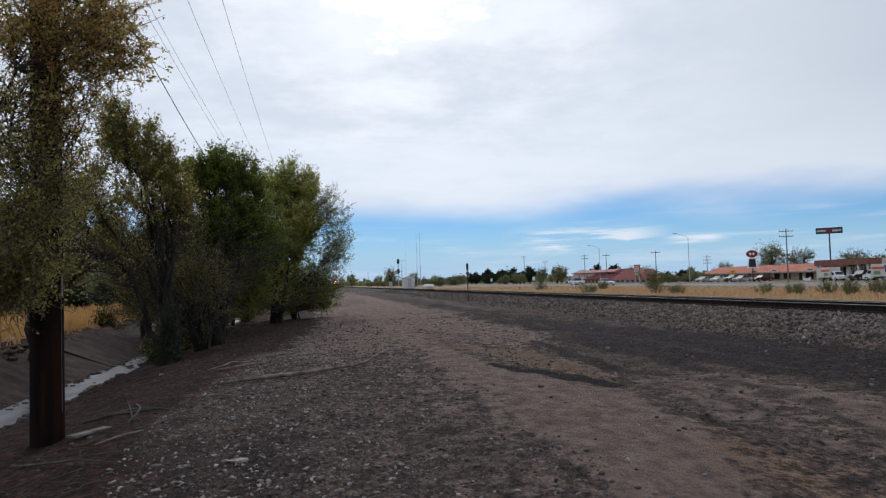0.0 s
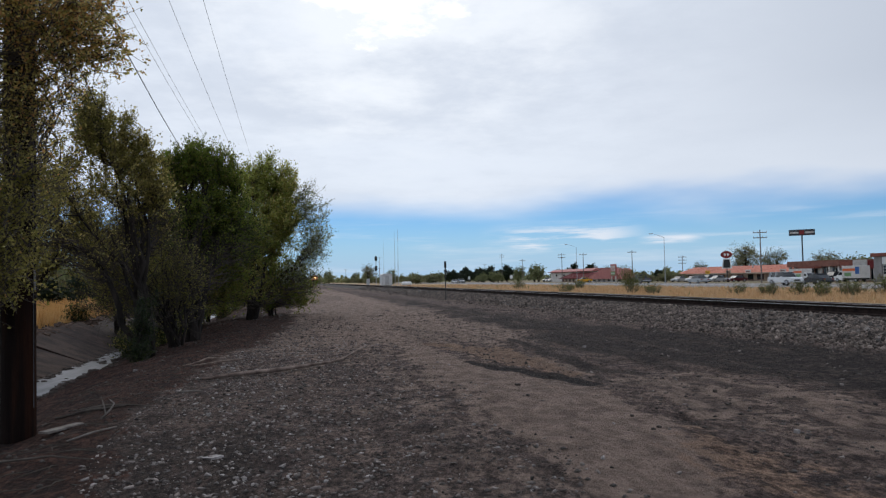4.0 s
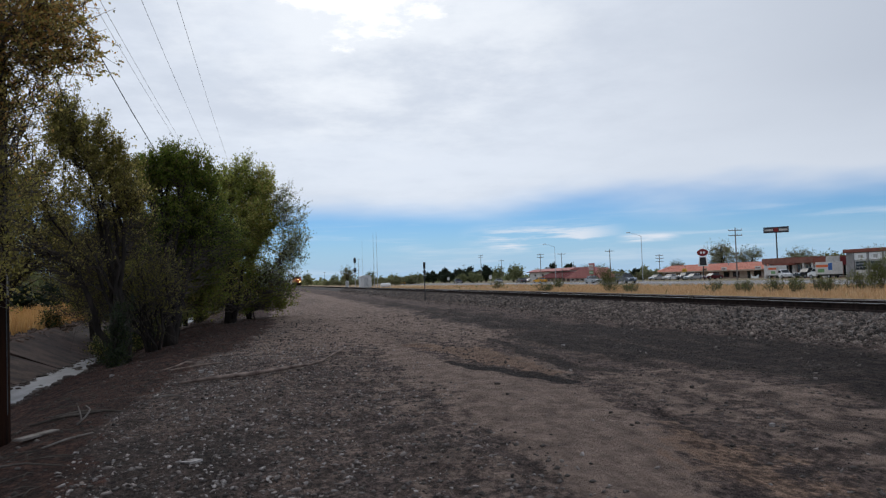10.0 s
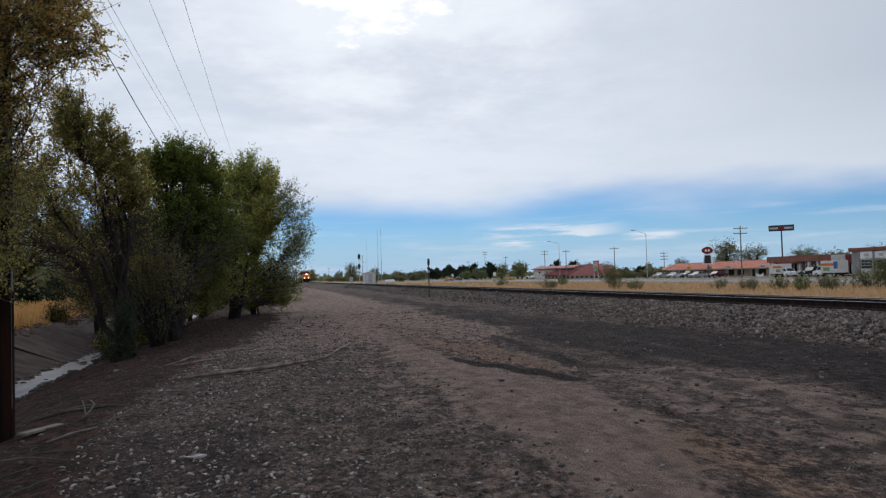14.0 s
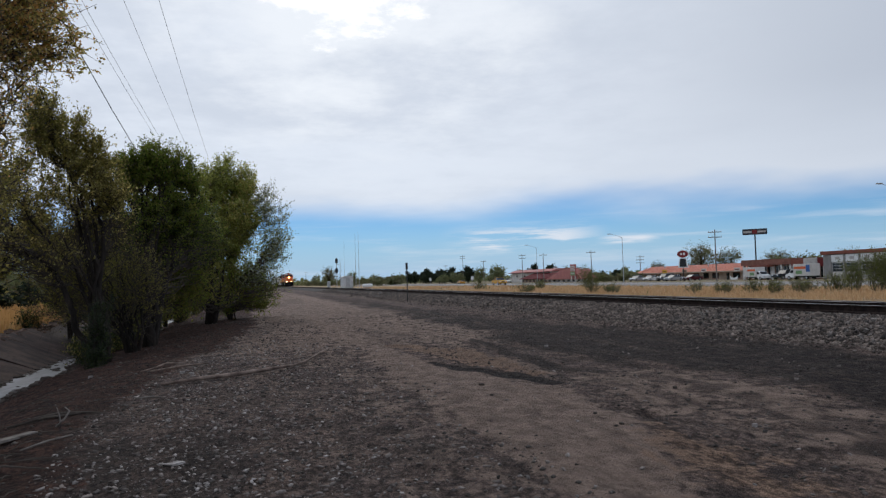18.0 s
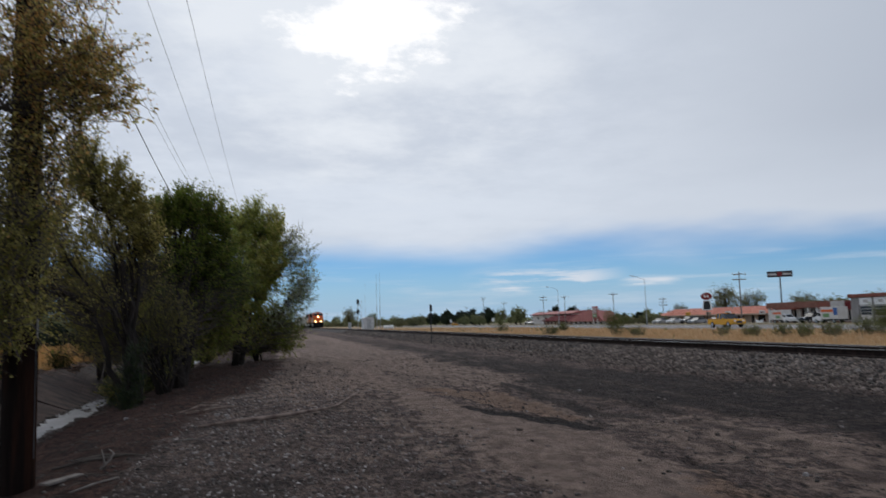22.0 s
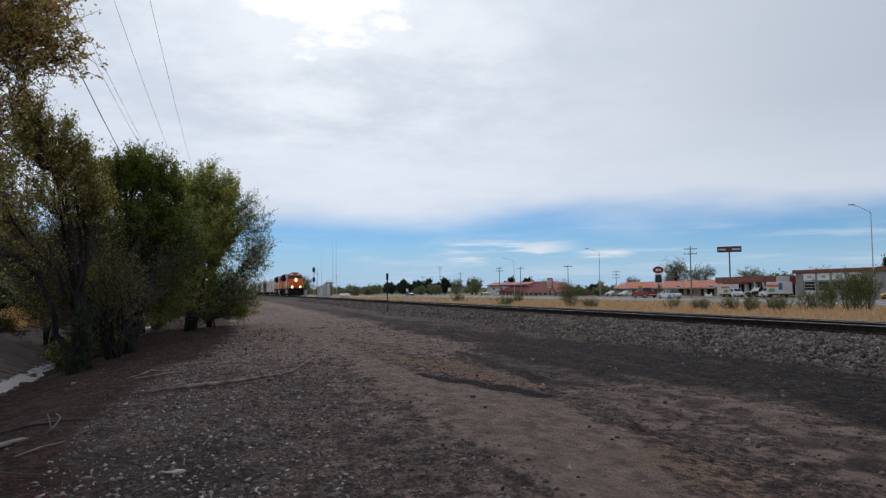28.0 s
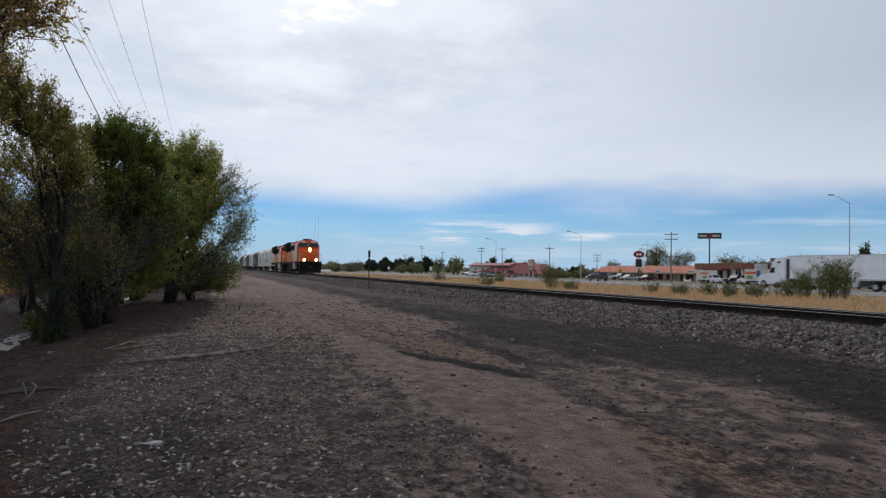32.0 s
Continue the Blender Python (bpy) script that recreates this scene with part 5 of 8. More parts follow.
def make_loco(lit=True):
    lens = M["headlight"] if lit else M["glass"]
    e = holder("locomotive", "orange and black diesel freight locomotive with " + ("lit headlights" if lit else "unlit headlights"), "locomotive", "train")
    part("underframe", box(-1.5, 1.5, 0.35, 21.9, 1.28, 1.62, 0.04), M["loco_black"], e)
    # pilot and plough
    part("pilot", prism([(-1.5, 0.55), (1.5, 0.55), (1.5, 1.62), (-1.5, 1.62)], 0.15, 0.45), M["loco_black"], e)
    bm = bmesh.new()
    vs = [bm.verts.new(p) for p in ((-1.45, 0.25, 0.10), (0, -0.25, 0.10), (1.45, 0.25, 0.10), (1.45, 0.3, 0.70), (0, 0.05, 0.75), (-1.45, 0.3, 0.70))]
    bm.faces.new((vs[0], vs[1], vs[4], vs[5]))
    bm.faces.new((vs[1], vs[2], vs[3], vs[4]))
    got = bmesh.ops.extrude_face_region(bm, geom=bm.faces[:])
    for q in got["geom"]:
        if isinstance(q, bmesh.types.BMVert):
            q.co.y += 0.06
    bmesh.ops.recalc_face_normals(bm, faces=bm.faces)
    part("snow_plough", bm, M["loco_black"], e)
    part("coupler", box(-0.14, 0.14, -0.55, 0.3, 0.75, 1.02, 0.04), M["dark_steel"], e)
    # nose: wide, its top sloping down from the windscreen
    bm = bmesh.new()
    lo = [(-1.28, 1.55), (-1.05, 0.95), (1.05, 0.95), (1.28, 1.55), (1.28, 3.0), (-1.28, 3.0)]
    r0 = [bm.verts.new((x, y, 1.62)) for x, y in lo]
    r1 = [bm.verts.new((x, y, z)) for (x, y), z in zip(lo, (3.15, 3.10, 3.10, 3.15, 3.55, 3.55))]
    for i in range(6):
        bm.faces.new((r0[i], r0[(i + 1) % 6], r1[(i + 1) % 6], r1[i]))
    bm.faces.new(r1)
    bm.faces.new(r0[::-1])
    bmesh.ops.bevel(bm, geom=bm.edges[:], offset=0.07, segments=2, affect="EDGES")
    bmesh.ops.recalc_face_normals(bm, faces=bm.faces)
    nose = part("nose", bm, M["orange"], e)
    part("nose_door", box(-0.35, 0.35, 0.915, 0.97, 1.7, 2.95, 0.01), M["orange"], nose)
    part("headlight_box", box(-0.20, 0.20, 0.86, 1.0, 2.94, 3.54, 0.03), M["loco_black"], nose)
    for z in (3.12, 3.36):
        part("headlight", tube((0, 0.80, z), (0, 0.87, z), 0.16, sides=16), lens, nose, "glowing warm headlight" if lit else "unlit headlight")
    # cab
    out = [(-1.54, 1.62), (1.54, 1.62), (1.54, 3.75), (1.42, 4.15), (1.15, 4.45), (0.70, 4.62), (-0.70, 4.62), (-1.15, 4.45), (-1.42, 4.15), (-1.54, 3.75)]
    cab = part("cab", prism(out, 2.55, 5.3), M["orange"], e)
    for s in (-1, 1):
        pane = [(s * 0.10, 3.66), (s * 0.10, 4.24), (s * 0.72, 4.26), (s * 1.22, 4.12), (s * 1.40, 3.86), (s * 1.38, 3.62)]
        part("windscreen", prism(pane[::s], 2.50, 2.555), M["glass"], cab)
        part("wiper", tube((s * 0.5, 2.48, 3.62), (s * 0.7, 2.48, 4.05), 0.015, sides=5), M["loco_black"], cab)
        part("side_panel", box(s * 1.545, s * 1.56, 2.62, 5.25, 1.75, 2.85), M["cream"], cab, "cream painted side panel")
        part("nose_flash", prism([(1.9, 1.75), (2.95, 1.75), (2.95, 3.1), (2.2, 2.95)], s * 1.285, s * 1.30, axis="x"), M["cream"], nose, "cream painted flash")
        part("hood_panel", box(s * 1.525, s * 1.54, 5.4, 7.95, 1.75, 3.0), M["cream"], e, "cream painted panel")
    for s in (-1, 1):
        part("side_window", box(s * 1.53, s * 1.565, 2.85, 3.75, 3.0, 3.75, 0.01), M["glass"], cab)
        part("side_window", box(s * 1.53, s * 1.565, 3.85, 4.7, 3.0, 3.75, 0.01), M["glass"], cab)
    part("number_board", box(-0.95, -0.4, 2.49, 2.56, 4.25, 4.45, 0.01), M["white"], cab, "lit white number board with dark bars")
    part("number_board", box(0.4, 0.95, 2.49, 2.56, 4.25, 4.45, 0.01), M["white"], cab, "lit white number board with dark bars")
    part("roof_unit", box(-0.55, 0.55, 3.2, 4.6, 4.60, 4.82, 0.05), M["loco_black"], cab)
    part("horn", tube((0.3, 2.9, 4.72), (0.3, 3.4, 4.72), 0.09, 0.05), M["steel"], cab)
    # ditch lights
    for s in (-1, 1):
        part("ditch_light_box", box(s * 0.82 - 0.2, s * 0.82 + 0.2, 0.30, 0.46, 1.66, 2.06, 0.03), M["loco_black"], e)
        part("ditch_light", tube((s * 0.82, 0.24, 1.86), (s * 0.82, 0.31, 1.86), 0.18, sides=16), lens, e, "glowing warm ditch light" if lit else "unlit ditch light")
    # engine hood with doors, radiator wings
    hood = part("hood", prism([(-0.98, 1.62), (0.98, 1.62), (0.98, 4.12), (0.75, 4.36), (-0.75, 4.36), (-0.98, 4.12)], 5.3, 21.2), M["orange"], e)
    for s in (-1, 1):
        for k in range(12):
            y = 8.1 + k * 0.72
            part("hood_door", box(s * 0.975, s * 1.0, y, y + 0.66, 1.75, 3.2), M["orange"], hood)
        part("black_band", box(s * 0.975, s * 1.006, 5.35, 16.2, 3.3, 4.1), M["loco_black"], hood, "black painted band")
        part("yellow_stripe", box(s * 0.975, s * 1.01, 5.35, 17.5, 3.22, 3.30), M["yellow_rail"], hood, "thin yellow stripe")
        part("inverter_box", box(s * 0.98, s * 1.52, 5.35, 8.0, 1.62, 3.3, 0.03), M["orange"], e)
    part("radiator", prism([(-1.0, 3.2), (-1.52, 3.55), (-1.52, 4.45), (-1.1, 4.72), (1.1, 4.72), (1.52, 4.45), (1.52, 3.55), (1.0, 3.2)], 16.3, 21.0), M["loco_black"], hood)
    for s in (-1, 1):
        part("roof_panel", box(s * 0.80, s * 1.03, 13.4, 15.2, 4.15, 4.60, 0.02), M["loco_grey"], hood, "pale grey roof-edge panel")
    part("exhaust", box(-0.45, 0.45, 11.8, 13.0, 4.36, 4.66, 0.03), M["loco_black"], hood)
    part("dynamic_brake", box(-0.95, 0.95, 6.0, 9.5, 4.30, 4.62, 0.06), M["loco_black"], hood)
    # tank, side boxes, walkway rails, steps
    part("fuel_tank", prism([(-1.45, 0.5), (-1.1, 0.28), (1.1, 0.28), (1.45, 0.5), (1.45, 1.28), (-1.45, 1.28)], 7.6, 14.2), M["loco_black"], e)
    for s in (-1, 1):
        part("battery_box", box(s * 1.2, s * 1.52, 5.6, 7.4, 0.55, 1.5, 0.03), M["loco_grey"], e, "pale grey box below the walkway")
        bm = bmesh.new()
        for y in np.arange(5.6, 21.6, 1.6):
            tube((s * 1.48, y, 1.62), (s * 1.48, y, 2.65), 0.03, sides=6, bm=bm)
        tube((s * 1.48, 5.4, 2.65), (s * 1.48, 21.6, 2.65), 0.032, sides=6, bm=bm)
        part("handrail", bm, M["yellow_rail"], e)
        bm = bmesh.new()
        tube((s * 1.48, 0.42, 0.75), (s * 1.48, 0.42, 2.55), 0.04, sides=6, bm=bm)
        tube((s * 1.48, 0.42, 2.55), (s * 0.55, 0.42, 2.75), 0.04, sides=6, bm=bm)
        tube((s * 1.48, 0.42, 2.55), (s * 1.3, 1.5, 2.75), 0.04, sides=6, bm=bm)
        part("front_handrail", bm, M["yellow_rail"], e)
        for k in range(4):
            part("step", box(s * 1.1, s * 1.5, 0.45, 0.75, 0.45 + k * 0.3, 0.49 + k * 0.3), M["loco_black"], e)
    truck(e, 4.2, 3, 2.0)
    truck(e, 18.0, 3, 2.0)
    return e


def make_hopper(body="hopper"):
    h = holder("hopper_car", f"weathered {'pale' if body == 'hopper' else 'dark'} grey covered hopper freight car", "freight car", "train")
    out = [(-1.53, 1.25), (-1.1, 1.0), (1.1, 1.0), (1.53, 1.25), (1.58, 3.9), (1.15, 4.45), (-1.15, 4.45), (-1.58, 3.9)]
    b = part("body", prism(out, 1.6, 16.4), M[body], h)
    for s in (-1, 1):
        for k in range(13):
            y = 1.8 + k * 1.2
            part("rib", box(s * 1.55, s * 1.62, y - 0.05, y + 0.05, 1.25, 3.92), M[body], b)
    for y, d in ((1.6, -1), (16.4, 1)):
        part("end_slope", prism([(y, 2.2), (y, 4.4), (y + d * 0.25, 4.4), (y + d * 0.25, 2.0)], -1.4, 1.4, axis="x"), M[body], b)
        part("end_frame", prism([(y, 1.0), (y, 1.5), (y + d * 1.5, 1.3), (y + d * 1.5, 1.0)], -1.4, 1.4, axis="x"), M[body], b)
        for s in (-1, 1):
            part("end_brace", tube((s * 1.3, y + d * 1.4, 1.2), (s * 1.3, y + d * 0.3, 4.3), 0.04, sides=6), M[body], h)
            part("ladder", tube((s * 1.45, y + d * 1.45, 0.6), (s * 1.45, y + d * 1.45, 2.6), 0.03, sides=6), M[body], h)
        part("coupler", box(-0.13, 0.13, y + d * 1.4, y + d * 2.05, 0.75, 1.0), M["dark_steel"], h)
    part("sill", box(-1.55, 1.55, 0.3, 17.7, 1.0, 1.2), M[body], h)
    for k in range(3):
        y = 4.2 + k * 4.8
        part("outlet", prism([(-1.2, 1.05), (-0.4, 0.35), (0.4, 0.35), (1.2, 1.05)], y - 1.2, y + 1.2), M[body], h)
    for k in range(8):
        part("hatch", box(-0.35, 0.35, 2.2 + k * 1.75, 3.4 + k * 1.75, 4.45, 4.55, 0.02), M[body], h)
    part("roof_walk", box(0.75, 1.15, 0.9, 17.1, 4.5, 4.56), M["loco_grey"], h)
    g = np.random.default_rng(5)
    for k in range(9):
        y = 6 + k * 0.75
        part("faded_bar", box(-1.60, -1.55, y, y + g.uniform(0.3, 0.6), 1.6 + g.uniform(0, 0.3), 2.3 + g.uniform(0, 0.5)), M["graffiti"], b, "faded grey lettering bar")
    truck(h, 2.4, 2, 1.75)
    truck(h, 15.6, 2, 1.75)
    return h


LOCO = make_loco()
TRAIN = [(LOCO, 0.0), (make_loco(False), 23.0)]
HOP = make_hopper()
TRAIN.append((HOP, 46.0))
TRAIN.append((copy_thing(HOP, pose(0, 0, 0)), 46.0 + 18.9))
DARK_HOP = make_hopper("hopper_dark")
TRAIN.append((DARK_HOP, 46.0 + 18.9 * 2))
for k in range(3, 7):
    TRAIN.append((copy_thing(HOP if k % 2 else DARK_HOP, pose(0, 0, 0)), 46.0 + 18.9 * k))


def train_s(t):
    """Where the front of the train is along the railway."""
    return 101.5 + 12.215 * (32 - t) + 0.00058 * (32 - t) ** 2


# ---- beside the railway ----


def gz(x, y):
    return float(ground_z(x, y))


def build_railside():
    # marker post on the near side
    p = holder("marker_post", "slim dark steel post topped by a small box", "marker post")
    part("post", tube((0, 0, -0.2), (0, 0, 2.35), 0.032, sides=8), M["dark_steel"], p)
    part("box", box(-0.065, 0.065, -0.06, 0.06, 2.0, 2.42, 0.02), M["dark_steel"], p)
    part("collar", box(-0.085, 0.085, -0.07, 0.07, 1.72, 1.90, 0.01), M["dark_steel"], p)
    put(p, 9.3, 45.2, gz(9.3, 45.2))
    # two-head block signal
    s = holder("railway_signal", "tall railway signal mast with two black heads", "railway signal")
    part("mast", tube((0, 0, 0), (0, 0, 6.4), 0.07, 0.06), M["steel"], s)
    part("base", box(-0.35, 0.35, -0.35, 0.35, -0.4, 0.25, 0.03), M["concrete"], s)
    for z in (5.75, 3.75):
        out = [(0.27 * math.cos(2 * math.pi * k / 20), z + 0.25 * math.copysign(1, math.sin(2 * math.pi * k / 20 + 0.01)) + 0.27 * math.sin(2 * math.pi * k / 20)) for k in range(20)]
        h = part("signal_head", prism(out, -0.06, 0.06), M["black"], s, "long black backing plate with rounded ends")
        part("lamp_box", box(-0.14, 0.14, 0.06, 0.3, z - 0.42, z + 0.42, 0.03), M["black"], h)
        for dz in (-0.26, 0.0, 0.26):
            part("hood", tube((0, -0.34, z + dz), (0, -0.06, z + dz), 0.10, sides=10), M["black"], h)
        part("bracket", box(0, 0.75, 0.02, 0.08, z - 0.75, z - 0.68), M["steel"], s)
    part("ladder", box(0.72, 0.78, 0, 0.06, 0.2, 6.0), M["steel"], s)
    put(s, 17.0, 153.4, 0.3)
    b = holder("equipment_hut", "silver metal railway equipment hut on concrete feet", "hut")
    part("body", box(-1.2, 1.2, -2.2, 2.2, 0.15, 2.55, 0.04), M["silver_paint"], b)
    part("roof", prism([(-1.35, 2.52), (1.35, 2.52), (0.6, 2.82), (-0.6, 2.82)], -2.35, 2.35), M["silver_paint"], b)
    part("door", box(-0.45, 0.45, -2.24, -2.19, 0.3, 2.3, 0.01), M["steel"], b)
    for y in (-1.8, 1.8):
        part("foot", box(-1.1, 1.1, y - 0.2, y + 0.2, -0.3, 0.16), M["concrete"], b)
    put(b, 21.2, 171, 0.25)
    b = holder("relay_box", "small silver relay cabinet beside the track", "cabinet")
    part("body", box(-0.32, 0.32, -0.4, 0.4, 0.2, 1.5, 0.03), M["silver_paint"], b)
    part("foot", box(-0.25, 0.25, -0.3, 0.3, -0.3, 0.2), M["concrete"], b)
    part("door", box(-0.28, 0.28, -0.42, -0.40, 0.28, 1.42), M["steel"], b)
    put(b, 16.5, 165, 0.45)
    for y, top, thick in ((197.8, 12.3, 0.035), (175.9, 13.0, 0.065), (170.5, 13.1, 0.065)):
        a = holder("antenna_mast", "slender grey radio antenna mast by the equipment hut", "antenna", "antenna masts")
        part("lower_tube", tube((0, 0, -0.3), (0, 0, top * 0.42), thick), M["steel"], a)
        part("whip", tube((0, 0, top * 0.42), (0, 0, top), thick * 0.55, thick * 0.3), M["steel"], a)
        if y > 190:
            for z in (5.6, 7.4):
                part("cross_whip", tube((-1.5, 0, z), (0, 0, z), 0.02), M["steel"], a)
        put(a, 24, y, 0.2)
    t = holder("gas_tank", "white horizontal gas tank on short legs", "tank")
    bm = tube((-0.75, 0, 0.55), (0.75, 0, 0.55), 0.42, sides=16)
    for e in (-0.75, 0.75):
        bmesh.ops.create_uvsphere(bm, u_segments=12, v_segments=8, radius=0.42, matrix=Matrix.Translation((e, 0, 0.55)))
    part("shell", bm, M["white"], t, smooth=True)
    for e in (-0.5, 0.5):
        part("leg", box(e - 0.08, e + 0.08, -0.3, 0.3, -0.2, 0.25), M["concrete"], t)
    put(t, 24, 158, 0.2)


build_railside()


def tuft_field(name, label, mat, count, xr, yr, h, seed, lean=0.25, blades=5, width=0.012):
    """Tufts of narrow blades as one mesh."""
    g = np.random.default_rng(seed)
    cx, cy = g.uniform(*xr, count), yr[0] + (yr[1] - yr[0]) * g.uniform(0, 1, count) ** 1.3
    keep = (0.55 + 0.45 * waves(cx, cy, 4.0, seed)) > g.uniform(0, 1, count) * 0.9
    cx, cy = cx[keep], cy[keep]
    n = len(cx) * blades
    bx, by = np.repeat(cx, blades) + g.normal(0, 0.07, n), np.repeat(cy, blades) + g.normal(0, 0.07, n)
    bz = np.maximum(ground_z(bx, by), np.where((bx > 9.3) & (bx < 17), bed_z(bx), -9)) - 0.02
    hh = h * g.uniform(0.4, 1.15, n) * np.repeat(g.uniform(0.6, 1.2, len(cx)), blades)
    a = g.uniform(0, 6.283, n)
    w = width * g.uniform(0.7, 1.6, n) * (1 + np.hypot(bx, by) / 25)
    dx, dy = g.normal(0, lean, n) * hh, g.normal(0, lean, n) * hh
    V = np.stack([np.stack([bx - np.cos(a) * w, by - np.sin(a) * w, bz], 1), np.stack([bx + np.cos(a) * w, by + np.sin(a) * w, bz], 1), np.stack([bx + dx, by + dy, bz + hh], 1)], 1).reshape(-1, 3)
    ob = quads_ob(name, V, M[mat], 3)
    ob.matrix_world = FRAME
    return tagged(ob, label, "grass", kind="stuff")


tuft_field("dry_grass", "tall dry golden grass on the verge beyond the railway", "straw", 9000, (17.2, 36), (12, 75), 0.30, 1)
tuft_field("dry_grass", "tall dry golden grass on the verge beyond the railway", "straw", 4200, (17.2, 53), (30, 160), 0.28, 2, width=0.02)
tuft_field("dry_grass", "pale dry grass patch on the far ditch bank", "straw_orange", 8000, (-19, -8.8), (14, 70), 0.55, 3, width=0.012)
tuft_field("weeds", "sparse green weeds among the dry grass", "weeds", 220, (17.5, 45), (15, 120), 0.35, 4)


def build_verge_shrubs():
    """Loose green shrubs in the verge, each with its stems and leaves."""
    kinds = []
    for k, (leafs, tall, wide, n) in enumerate((([("leaf_verge", 0.75)], 2.2, 0.6, 8000), ([("leaf_verge", 0.6), ("leaf_faded", 0.3)], 0.95, 0.6, 1500), ([("leaf_verge", 0.8)], 0.9, 0.6, 1700))):
        kinds.append(make_tree("shrub", ("tall feathery green shrub in dry roadside grass", "low sparse green shrub in dry roadside grass", "low rounded green shrub in dry roadside grass")[k],
                               60 + k, 8, tall, wide, leafs, int(n * 0.8), 0.033, 0.10, 3, 5, 0.03, start=0.1, group="verge shrubs", bark="shrub_stem", category="shrub"))
    spots = [(0, 33, 33.4, 1.05), (0, 33.3, 32.7, 1.12), (0, 32.6, 34.6, 0.85), (2, 33, 36.4, 1.3), (0, 23.4, 48.7, 0.9), (1, 24.0, 47.0, 0.9),
             (1, 28, 39.9, 0.8), (2, 28, 37.2, 0.95), (2, 28, 35.4, 1.0), (1, 30, 35.8, 0.95), (1, 22, 58.1, 1.0), (1, 27, 41.4, 0.85), (1, 27, 38.6, 0.8),
             (2, 24, 62, 0.8), (1, 23.5, 45.8, 0.7), (2, 30, 75, 1.2), (1, 26, 84, 1.2), (1, 31.2, 36.8, 0.9)]
    used = set()
    for k, x, y, sc in spots:
        ob = kinds[k] if k not in used else copy_thing(kinds[k], pose(0, 0, 0))
        used.add(k)
        put(ob, x, y, gz(x, y), (x * 77 + y * 31) % 360)
        ob.scale = (sc, sc, sc)


build_verge_shrubs()

# ---- across the highway ----
M.update(
    salmon=surface("salmon_roof", [(0.50, 0.17, 0.11), (0.60, 0.23, 0.155)], 0.6, 0.7, bump=0.1, fine=12),
    pink_roof=surface("pink_roof", [(0.34, 0.12, 0.11), (0.44, 0.17, 0.15)], 0.6, 0.7, bump=0.1, fine=12),
    dark_red=surface("dark_red_roof", [(0.10, 0.013, 0.015), (0.15, 0.021, 0.022)], 0.6, 0.9, bump=0.1, fine=12),
    rust_fascia=surface("rust_fascia", [(0.17, 0.055, 0.04), (0.25, 0.085, 0.06)], 0.7, 0.8, bump=0.2, fine=15),
    stucco=surface("white_stucco", [(0.52, 0.49, 0.46), (0.64, 0.61, 0.58)], 0.8, 0.9, bump=0.2),
    beige=surface("beige_wall", [(0.34, 0.26, 0.20), (0.44, 0.35, 0.27)], 0.8, 0.9, bump=0.2),
    block=surface("grey_block", [(0.22, 0.21, 0.205), (0.30, 0.29, 0.285)], 0.8, 0.9, bump=0.2),
    brown_brick=surface("brown_brick", [(0.17, 0.075, 0.055), (0.26, 0.12, 0.09)], 1.2, 0.9, bump=0.3),
    sign_red=surface("sign_red", [(0.17, 0.018, 0.018), (0.24, 0.028, 0.026)], 1, 0.4, bump=0),
    sign_dark=surface("sign_dark", [(0.03, 0.032, 0.04), (0.05, 0.052, 0.06)], 1, 0.4, bump=0),
    sign_yellow=surface("sign_yellow", [(0.65, 0.36, 0.03), (0.75, 0.45, 0.05)], 1, 0.5, bump=0),
    sign_orange=surface("sign_orange", [(0.60, 0.10, 0.02), (0.70, 0.14, 0.04)], 1, 0.5, bump=0),
    sign_blue=surface("sign_blue", [(0.03, 0.09, 0.28), (0.05, 0.14, 0.36)], 1, 0.5, bump=0),
    sign_green=surface("sign_green", [(0.12, 0.25, 0.10), (0.2, 0.32, 0.15)], 1, 0.5, bump=0),
    lamp_grey=surface("lamp_grey", [(0.34, 0.355, 0.37), (0.46, 0.475, 0.49)], 3, 0.6, 0.2, bump=0.05),
    grey_pole=surface("grey_pole", [(0.16, 0.14, 0.13), (0.24, 0.21, 0.19)], 2, 0.9, bump=0.2),
)


def wall_window(parent, x, y0, y1, z0, z1, frame="stucco"):
    """A window facing the highway: frame, pane, sill."""
    w = part("window", box(x - 0.03, x + 0.05, y0, y1, z0, z1), M[frame], parent)
    part("pane", box(x - 0.05, x - 0.032, y0 + 0.08, y1 - 0.08, z0 + 0.08, z1 - 0.08), M["glass"], w)
    part("sill", box(x - 0.12, x - 0.03, y0 - 0.05, y1 + 0.05, z0 - 0.08, z0), M[frame], w)


